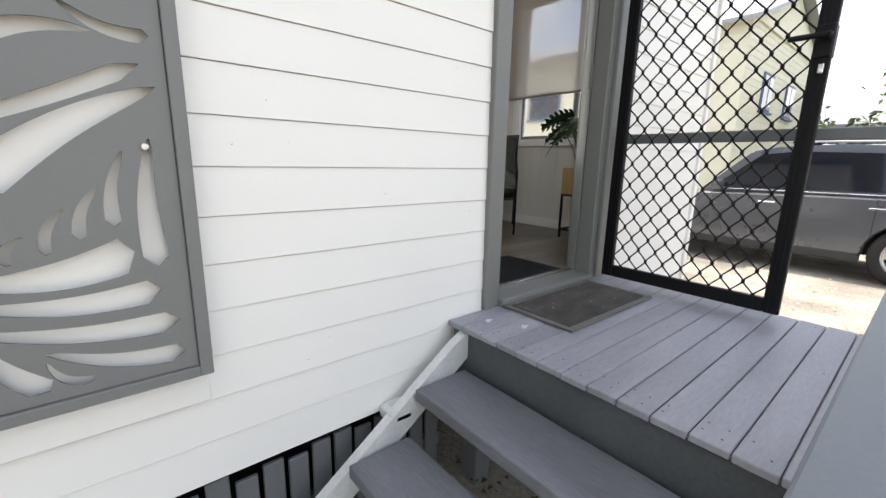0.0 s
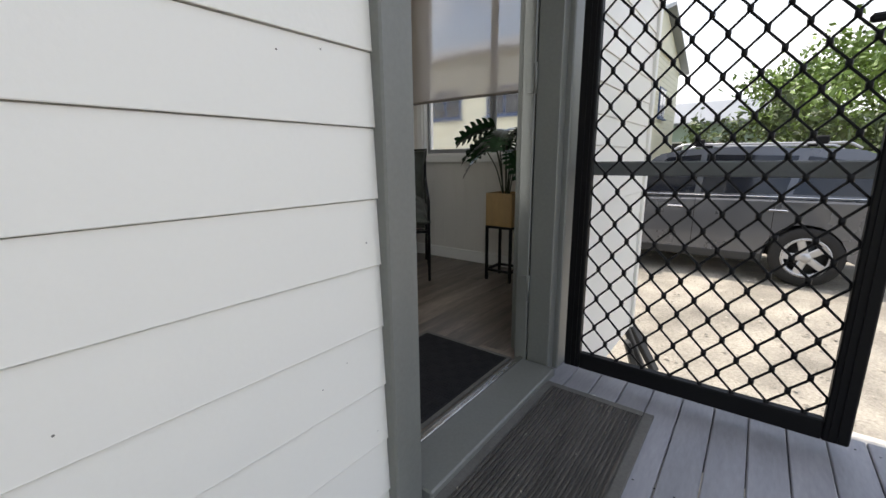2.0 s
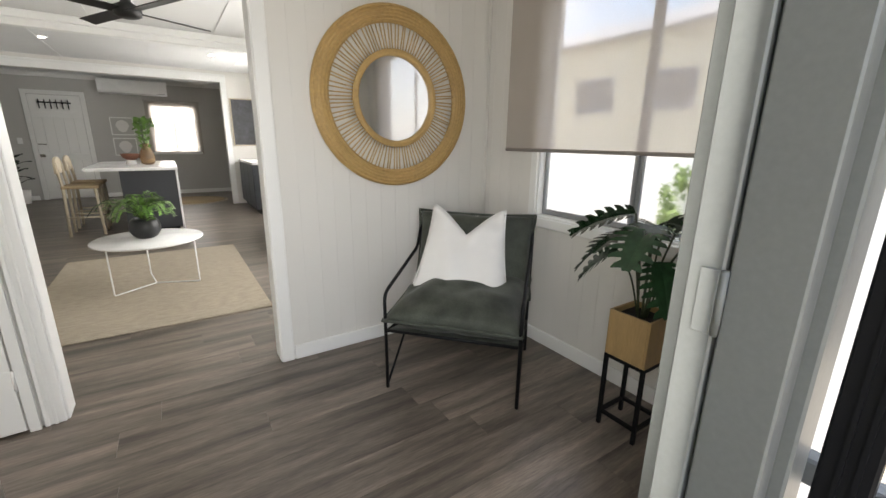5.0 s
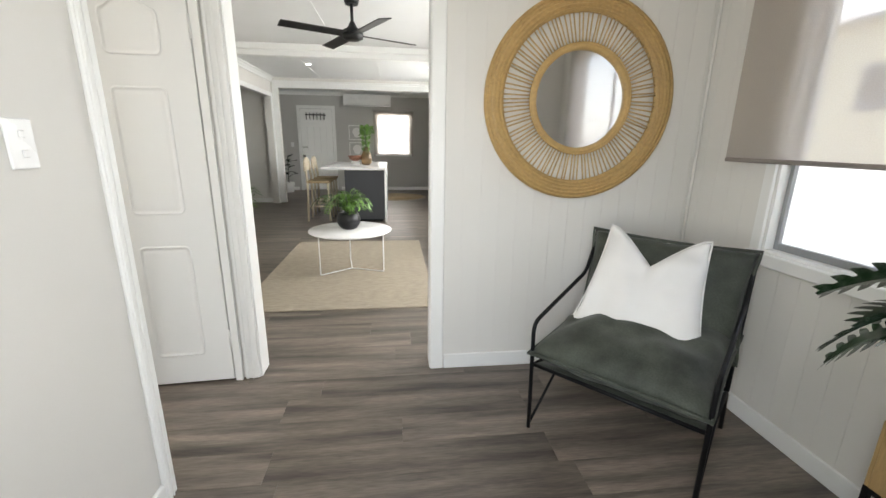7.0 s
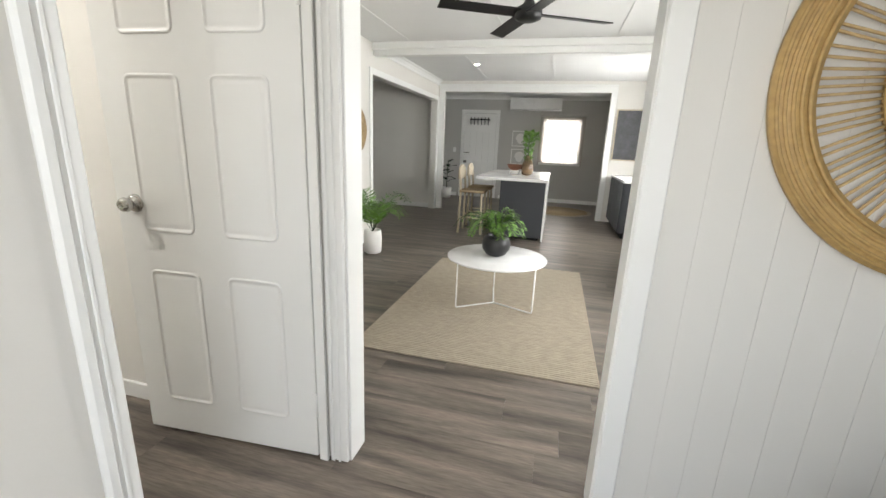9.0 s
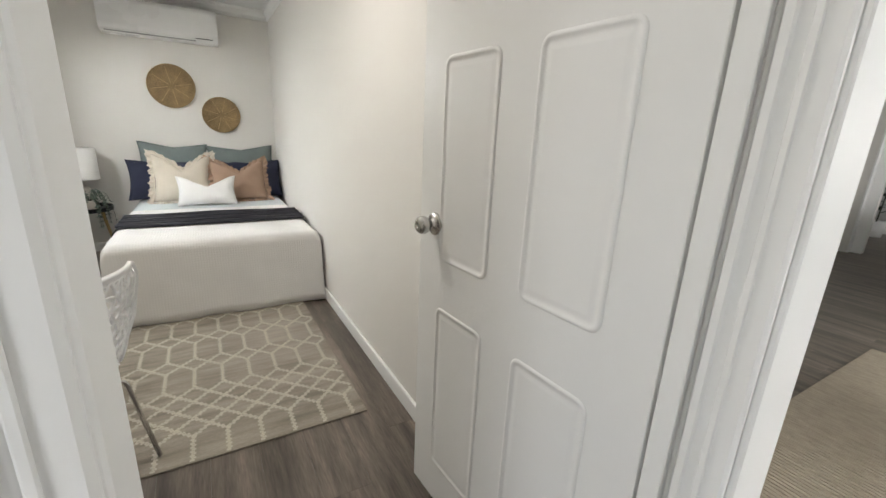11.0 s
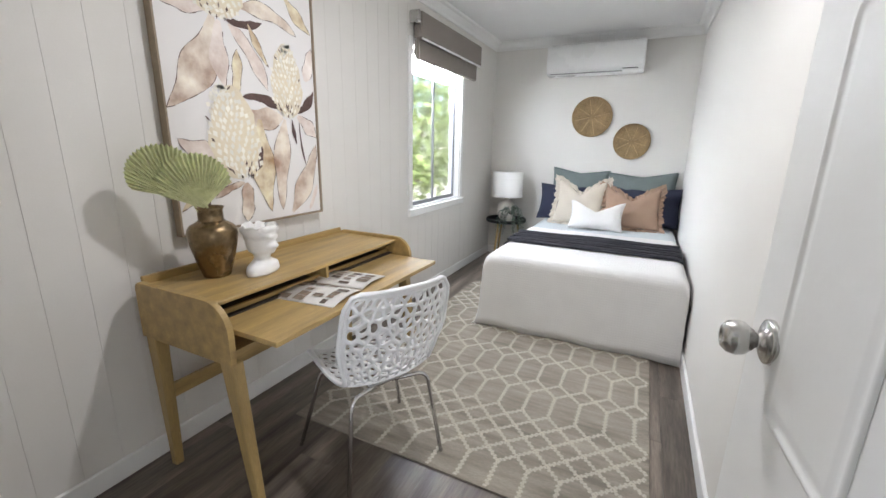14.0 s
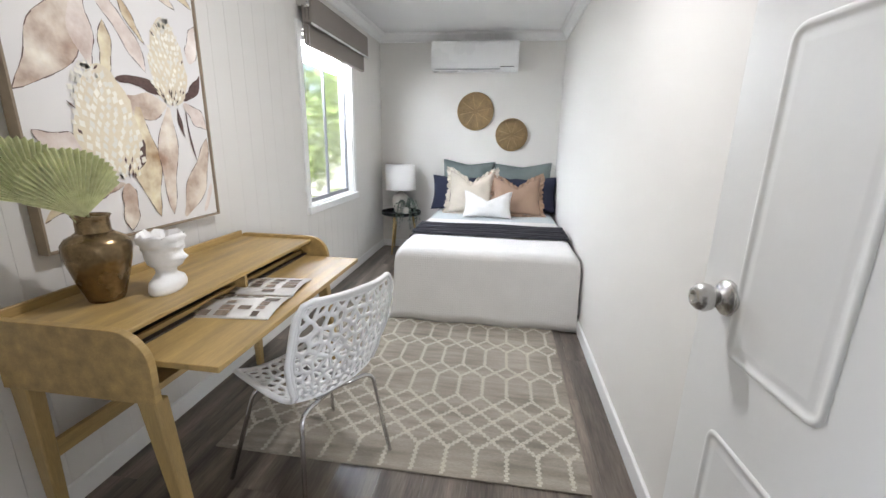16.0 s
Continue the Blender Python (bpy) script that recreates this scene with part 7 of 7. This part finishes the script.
# parked car, side on
car = thing("parked_car", "dusty dark grey station wagon with roof rails", "car", pose(8.02, 1.44, 0))
# local: y forward along the car's length (front at +y), x across
def arch(cy, r, n=10, z=0.36):
    return [(cy + r * math.cos(t), z + r * math.sin(t)) for t in (math.pi * (1 - k / n) for k in range(n + 1))]


WB = 2.72
low = [(-2.27, 0.40), (-2.30, 0.62), (-2.28, 0.95), (-2.22, 1.04), (-0.4, 1.03), (1.0, 0.99), (1.95, 0.93), (2.28, 0.80), (2.36, 0.62), (2.34, 0.36), (2.1, 0.27)]
low += [(p, q) for p, q in arch(WB / 2 + 0.02, 0.40)][::-1] + [(0.9, 0.27), (-0.9, 0.27)] + [(p, q) for p, q in arch(-WB / 2, 0.40)][::-1] + [(-1.85, 0.30)]


def loft_side(outline, half, tuck):
    """An outline in (y, z) across the car's width, its edges drawn in by tuck."""
    bm = bmesh.new()
    c = Vector((sum(p[0] for p in outline) / len(outline), sum(p[1] for p in outline) / len(outline)))
    rings = []
    for x, k in ((-half, tuck), (-half + 0.05, 0), (half - 0.05, 0), (half, tuck)):
        rings.append([bm.verts.new((x, p[0] + (c.x - p[0]) * k * 0.4, p[1] + (c.y - p[1]) * k)) for p in outline])
    n = len(outline)
    bm.faces.new(rings[0]), bm.faces.new(rings[-1][::-1])
    for q, w in zip(rings, rings[1:]):
        for i in range(n):
            bm.faces.new((q[i], q[(i + 1) % n], w[(i + 1) % n], w[i]))
    bmesh.ops.recalc_face_normals(bm, faces=bm.faces)
    return bm


part("body", loft_side(low, 0.92, 0.06), M_carpaint, car)
gh = bmesh.new()
gl = [(-2.2, 1.02), (-1.95, 1.50), (-1.7, 1.62), (-0.6, 1.68), (0.1, 1.65), (0.38, 1.59), (0.97, 1.0)]
r1 = [gh.verts.new((-0.86 + 0.24 * (z - 1.0), y, z)) for y, z in gl]
r2 = [gh.verts.new((0.86 - 0.24 * (z - 1.0), y, z)) for y, z in gl]
gh.faces.new(r1), gh.faces.new(r2[::-1])
for i in range(len(gl)):
    gh.faces.new((r1[i], r1[(i + 1) % len(gl)], r2[(i + 1) % len(gl)], r2[i]))
bmesh.ops.recalc_face_normals(gh, faces=gh.faces)
bmesh.ops.bevel(gh, geom=[e for e in gh.edges], offset=0.03, segments=2, affect="EDGES")
part("cabin", gh, M_carpaint, car)
for s in (-1, 1):
    for pts in ([(-2.0, 1.1), (-1.83, 1.46), (-1.25, 1.55), (-1.15, 1.1)], [(-1.08, 1.1), (-1.16, 1.555), (-0.22, 1.585), (-0.2, 1.09)], [(-0.13, 1.09), (-0.15, 1.585), (0.24, 1.55), (0.78, 1.08)]):
        bm = bmesh.new()
        f = [bm.verts.new((s * (0.865 - 0.24 * (z - 1.0) + 0.006), y, z)) for y, z in pts]
        bm.faces.new(f if s < 0 else f[::-1])
        bmesh.ops.recalc_face_normals(bm, faces=bm.faces)
        thicken(bm, 0.004)
        part("side_window", bm, M_carglass, car)
    part("window_trim", tube([(s * 0.862, -2.05, 1.07), (s * 0.862, 0.80, 1.055)], 0.009, 5), M_chrome, car)
    part("roof_rail", tube(round_path([(s * 0.62, -1.7, 1.63), (s * 0.62, -1.6, 1.70), (s * 0.62, 0.1, 1.72), (s * 0.62, 0.2, 1.66)], 0.05), 0.018, 6), M_rim, car)
    part("sill", boxes((s * 0.90 - 0.03, s * 0.90 + 0.03, -0.95, 0.95, 0.24, 0.36), bevel=0.02), M_clad, car)
    part("mirror", join(bmesh.new(), boxes((-0.1, 0.1, -0.06, 0.07, -0.06, 0.08), bevel=0.03, seg=2), Matrix.Translation((s * 1.0, 0.66, 1.10))), M_carpaint, car)
    for y in (-1.13, -0.03):
        part("door_handle", boxes((s * 0.925 - 0.012, s * 0.925 + 0.012, y, y + 0.2, 0.885, 0.915), bevel=0.008), M_chrome, car)
    for y in (-1.0, -0.16, 0.98):
        part("door_seam", boxes((s * 0.921 - 0.0015, s * 0.921 + 0.0015, y, y + 0.006, 0.40, 1.02)), M_black, car)
    part("tail_lamp", boxes((s * 0.88 - 0.05, s * 0.88 + 0.05, -2.3, -2.12, 0.80, 0.98), bevel=0.03, seg=2), M_red, car)
    part("head_lamp", boxes((s * 0.8 - 0.1, s * 0.8 + 0.1, 2.12, 2.33, 0.66, 0.80), bevel=0.03, seg=2), M_rim, car)
    for cy in (-WB / 2, WB / 2 + 0.02):
        m_ = pose(s * 0.83, cy, 0.355, 0, 90 * s, 0)
        wh = part("wheel", join(bmesh.new(), lathe([(0.20, -0.10), (0.235, -0.105), (0.345, -0.10), (0.36, -0.06), (0.36, 0.06), (0.345, 0.10), (0.235, 0.105), (0.20, 0.06)], 36, caps=False), m_), M_tyre, car, "black tyre on silver alloy rim")
        rim_ = lathe([(0.205, -0.02), (0.235, 0.10), (0.225, 0.104), (0.20, 0.06)], 32, caps=False)
        join(rim_, lathe([(0.002, 0.02), (0.20, 0.02), (0.20, 0.0), (0.002, 0.0)], 24))
        part("rim", join(bmesh.new(), rim_, m_), M_clad, wh)
        sp5 = lathe([(0.002, 0.10), (0.055, 0.098), (0.062, 0.08), (0.062, 0.03), (0.002, 0.03)], 20)
        for k in range(5):
            join(sp5, boxes((0.04, 0.225, -0.042, 0.042, 0.062, 0.092), bevel=0.012), pose(0, 0, 0, 0, 0, 72 * k + 18))
        join(sp5, lathe([(0.205, 0.06), (0.21, 0.10), (0.24, 0.106), (0.24, 0.09)], 32, caps=False))
        part("spokes", join(bmesh.new(), sp5, m_), M_rim, wh)
    part("arch_lining", boxes((s * 0.6 - 0.02, s * 0.6 + 0.02, -1.8, 1.85, 0.3, 0.95)), M_black, car)
for y in (-1.35, -0.1):
    part("rack_bar", boxes((-0.62, 0.62, y - 0.03, y + 0.03, 1.73, 1.76), bevel=0.01), M_black, car)
for s in (-0.6, 0.6):
    for y in (-1.35, -0.1):
        part("rack_foot", boxes((s - 0.05, s + 0.05, y - 0.06, y + 0.06, 1.69, 1.79), bevel=0.015), M_black, car)


def foliage(n, centre, radii, size, seed, rough=0.35, shell=0.55, flat_bottom=None):
    """Many leaf quads gathered in clumps inside an uneven ellipsoid."""
    rr = np.random.RandomState(seed)
    bm_v, bm_f = [], []
    clumps = []
    for _ in range(max(12, n // 70)):
        d = rr.normal(size=3)
        d /= np.linalg.norm(d)
        k = shell + (1 - shell) * rr.rand() ** 0.5
        k *= 1 + rough * noise.noise(Vector(d * 2.3 + seed))
        clumps.append(np.array(centre) + d * k * np.array(radii))
    for i in range(n):
        c = clumps[rr.randint(len(clumps))] + rr.normal(size=3) * np.array(radii) * 0.13
        if flat_bottom is not None and c[2] < flat_bottom:
            c[2] = flat_bottom + rr.rand() * 0.4
        a, b = rr.normal(size=3), rr.normal(size=3)
        a /= np.linalg.norm(a)
        b -= a * a.dot(b)
        b /= np.linalg.norm(b)
        s = size * rr.uniform(0.6, 1.3)
        k = len(bm_v)
        bm_v += [tuple(c - a * s), tuple(c + b * s * 0.45), tuple(c + a * s), tuple(c - b * s * 0.45)]
        bm_f.append((k, k + 1, k + 2, k + 3))
    return bm_v, bm_f


def crown(name, data, material, parent):
    me = bpy.data.meshes.new(name)
    me.from_pydata(data[0], [], data[1])
    me.materials.append(material)
    return tagged(part(name, me, material, parent), kind="stuff")


def tree(x, y, h, spread, zc, n, size, seed, material, label):
    o = thing("tree", label, "tree", pose(x, y, 0))
    part("trunk", tube(smooth_path([(0, 0, -0.1), (0.05, 0.06, zc * 0.4), (0, 0.1, zc)], 5), 0.2, 10, radii=[0.22 - 0.10 * k / 10 for k in range(11)]), M_bark, o)
    rr = random.Random(seed)
    for k in range(6):
        a = k * 1.05
        tip = Vector((spread * 0.7 * math.cos(a), spread * 0.7 * math.sin(a), zc + (h - zc) * rr.uniform(0.1, 0.6)))
        part("limb", tube(smooth_path([(0, 0.05, zc * 0.6), tip * 0.5 + Vector((0, 0, zc * 0.35)), tip], 4), 0.05, 6, radii=[0.09 - 0.07 * q / 8 for q in range(9)]), M_bark, o)
    crown("crown", foliage(n, (0, 0, zc + (h - zc) * 0.42), (spread, spread, (h - zc) * 0.62), size, seed), material, o)
    return o


tree(22.0, -2.5, 5.5, 3.7, 2.2, 13000, 0.13, 3, M_tree, "large round bright green tree behind the hedge")
tree(25.0, -8.5, 7.0, 4.0, 3.0, 5000, 0.2, 6, M_tree, "bright green tree further along the hedge")
tree(-7.9, -2.3, 4.9, 2.6, 1.6, 9000, 0.10, 8, M_sunleaf, "sunlit leafy tree outside the bedroom window")
tree(-5.6, -3.2, 4.2, 1.8, 1.3, 6000, 0.09, 9, M_sunleaf, "leafy shrub tree outside the bedroom window")
hd = thing("hedge", "tangled green hedge along the drive", "hedge", pose(12.5, -2.0, 0))
for k in range(11):
    crown("hedge_clump", foliage(1300, (0.3 * math.sin(k * 2.1), -8 + k * 1.15, 1.25), (0.7, 1.0, 1.4 + 0.15 * math.sin(k * 1.7)), 0.085, 40 + k), M_hedge, hd)
for k in range(7):
    part("stem", tube([(0, -7.5 + k * 1.8, -0.1), (0.1, -7.4 + k * 1.8, 1.2)], 0.03, 6), M_bark, hd)


def house(name, x0, x1, y0, y1, h, material, label, wins, ridge=1.4, over=0.6, frame_m=None):
    o = thing(name, label, "house")
    part("wall", boxes((x0, x1, y0, y1, -0.1, h)), material, o)
    z = 0.25
    bm = bmesh.new()
    while z < h - 0.05:
        box(bm, x0 - 0.02, x0, y0 - 0.02, y1, z, z + 0.185)
        box(bm, x0, x1, y0 - 0.02, y0, z, z + 0.185)
        z += 0.2
    tagged(part("cladding", bm, material, o), kind="stuff")
    rf = bmesh.new()
    cx = (x0 + x1) / 2
    for s, xa in ((-1, x0 - over), (1, x1 + over)):
        zz = h - ridge * over / ((x1 - x0) / 2)
        vs = [(xa, y0 - over, zz), (cx, y0 - over, h + ridge), (cx, y1 + over, h + ridge), (xa, y1 + over, zz)]
        a = [rf.verts.new(v) for v in vs]
        b = [rf.verts.new((v[0], v[1], v[2] + 0.12)) for v in vs]
        rf.faces.new(a), rf.faces.new(b[::-1])
        for i in range(4):
            rf.faces.new((a[i], b[i], b[(i + 1) % 4], a[(i + 1) % 4]))
    bmesh.ops.recalc_face_normals(rf, faces=rf.faces)
    part("roof", rf, M_roof, o)
    gb = bmesh.new()
    gb.faces.new([gb.verts.new(v) for v in ((x0, y0 + 0.01, h), (cx, y0 + 0.01, h + ridge * 0.96), (x1, y0 + 0.01, h))])
    thicken(gb, 0.1)
    part("gable", gb, material, o)
    for side, c, z0, w, hh in wins:
        if side == "x":
            fr = boxes((x0 - 0.06, x0 - 0.02, c - w / 2, c + w / 2, z0, z0 + hh))
            gl_ = boxes((x0 - 0.075, x0 - 0.061, c - w / 2 + 0.08, c - 0.04, z0 + 0.08, z0 + hh - 0.08), (x0 - 0.075, x0 - 0.061, c + 0.04, c + w / 2 - 0.08, z0 + 0.08, z0 + hh - 0.08))
            sl = boxes((x0 - 0.14, x0 - 0.02, c - w / 2 - 0.05, c + w / 2 + 0.05, z0 - 0.06, z0))
        else:
            fr = boxes((c - w / 2, c + w / 2, y0 - 0.06, y0 - 0.02, z0, z0 + hh))
            gl_ = boxes((c - w / 2 + 0.08, c - 0.04, y0 - 0.075, y0 - 0.061, z0 + 0.08, z0 + hh - 0.08), (c + 0.04, c + w / 2 - 0.08, y0 - 0.075, y0 - 0.061, z0 + 0.08, z0 + hh - 0.08))
            sl = boxes((c - w / 2 - 0.05, c + w / 2 + 0.05, y0 - 0.14, y0 - 0.02, z0 - 0.06, z0))
        wn_ = part("window", fr, frame_m or M_trim, o)
        part("pane", gl_, M_carglass, wn_)
        part("sill", sl, frame_m or M_trim, wn_)
    return o


house("neighbour_house", 15.0, 24.0, 4.3, 19.0, 5.6, M_yellow, "cream yellow two-storey weatherboard house with blue windows", [("x", 5.6, 3.0, 0.9, 1.5), ("x", 8.6, 3.2, 1.6, 1.1), ("x", 11.4, 3.2, 1.6, 1.1), ("x", 14.6, 3.2, 1.6, 1.1), ("y", 17.5, 3.2, 1.2, 1.2), ("y", 20.5, 3.2, 1.2, 1.2)], 1.6, 0.4, M_blueframe)
house("green_house", 26.0, 33.0, 0.4, 7.0, 3.4, M_teal, "pale green weatherboard house in the distance", [("x", 2.0, 1.3, 1.2, 1.1), ("x", 4.6, 1.3, 1.2, 1.1)], 1.2, 0.6)
house("timber_shed", 27.0, 31.0, -4.6, -0.6, 2.7, M_bark, "low brown shed behind the hedge", [("x", -2.6, 1.0, 1.0, 0.9)], 0.8, 0.4)

# white ribbed fence beyond the entry window
fe = thing("fence", "white ribbed steel boundary fence", "fence")
for k in range(6):
    y0 = 4.2 + k * 2.4
    bm = bmesh.new()
    for q in range(22):
        box(bm, 9.6, 9.63, y0, y0 + 2.36, 0.06 + q * 0.08, 0.06 + q * 0.08 + 0.06)
    box(bm, 9.615, 9.64, y0, y0 + 2.36, 0.05, 1.8)
    part("panel", bm, M_fence, fe)
    part("post", boxes((9.59, 9.65, y0 - 0.04, y0, -0.05, 1.85)), M_fence, fe)
for k in range(2):
    bp_ = thing("garden_shrub", "broad pale green shrub by the fence", "shrub", pose(9.25, 3.95 + k * 0.8, 0), group="shrubs by the fence")
    crown("foliage", foliage(1300, (0, 0, 0.85), (0.3, 0.5, 0.75), 0.055, 70 + k), M_tree, bp_)
    part("stem", tube([(0, 0, -0.05), (0, 0, 0.9)], 0.02, 6), M_bark, bp_)

# low wall stub and blocks at the corner of the house
blk = thing("timber_offcuts", "weathered grey timber offcuts leaning at the house corner", "timber", pose(3.72, 1.12, 0))
for a, b, tilt, turn, ln in ((0.0, 0.0, -24, 10, 0.44), (0.09, -0.05, -34, -14, 0.36), (-0.10, 0.03, -18, 30, 0.30)):
    part("offcut", join(bmesh.new(), boxes((-0.035, 0.035, -0.02, 0.02, 0, ln), bevel=0.006), pose(a, b, 0.0, tilt, 0, turn)), M_clad, blk)
kb_ = thing("kerb", "rough pale concrete edging beside the drive", "kerb", kind="structure")
part("edge", boxes((3.4, 3.55, -3.0, 1.3, -0.05, 0.10), bevel=0.02, seg=2), M_ceramic, kb_)
bm = bmesh.new()
rg = random.Random(12)
for _ in range(2600):
    x, y = rg.uniform(2.4, 10.5), rg.uniform(-4, 3.5)
    r = rg.uniform(0.008, 0.022)
    a = rg.uniform(0, 6.3)
    c = Vector((x, y, 0.003))
    vs = [bm.verts.new(c + Vector((r * math.cos(a + k * 1.57) * rg.uniform(0.7, 1.2), r * math.sin(a + k * 1.57), rg.uniform(0, 0.003)))) for k in range(4)]
    tp = bm.verts.new(c + Vector((0, 0, r * 0.6)))
    for k in range(4):
        bm.faces.new((vs[k], vs[(k + 1) % 4], tp))
tagged(part("gravel_stones", bm, mat("gravel_stone", (0.40, 0.36, 0.30), 0.9, var=0.2, island=0.4)), "loose pale stones and dry litter on the drive", "gravel", "", "stuff")

# ---- floor planks ----
plank_meshes = {}
rest = bmesh.new()
floor_ob = bpy.data.objects["floor"]
rg = random.Random(77)
PW = 0.182
count = 0
row = 0
y = WI
while y < LFAR:
    y1 = min(y + PW, LFAR)
    x = BX if y < 3.47 else -3.2
    x -= rg.uniform(0, 1.2)
    xmin = BX if y < 3.47 else -3.2
    while x < NE:
        a, b = max(x, xmin), min(x + 1.22, NE)
        x += 1.22
        if b - a < 0.02:
            continue
        near = (y < 5.2 and b > -2.2) and count < 295
        if near:
            key = round(b - a, 2), round(y1 - y, 3)
            if key not in plank_meshes:
                bm = box(bmesh.new(), 0.0004, b - a - 0.0004, 0.0004, y1 - y - 0.0004, -0.007, 0.0)
                plank_meshes[key] = mesh_of(bm, "plank", M_vinyl)
            o = part("plank", plank_meshes[key], M_vinyl, floor_ob)
            o.location = (a, y, F)
            count += 1
        else:
            box(rest, a + 0.0004, b - 0.0004, y + 0.0004, y1 - 0.0004, F - 0.007, F)
    y = y1
    row += 1
tagged(part("plank_rest", rest, M_vinyl_rest, floor_ob), kind="stuff")
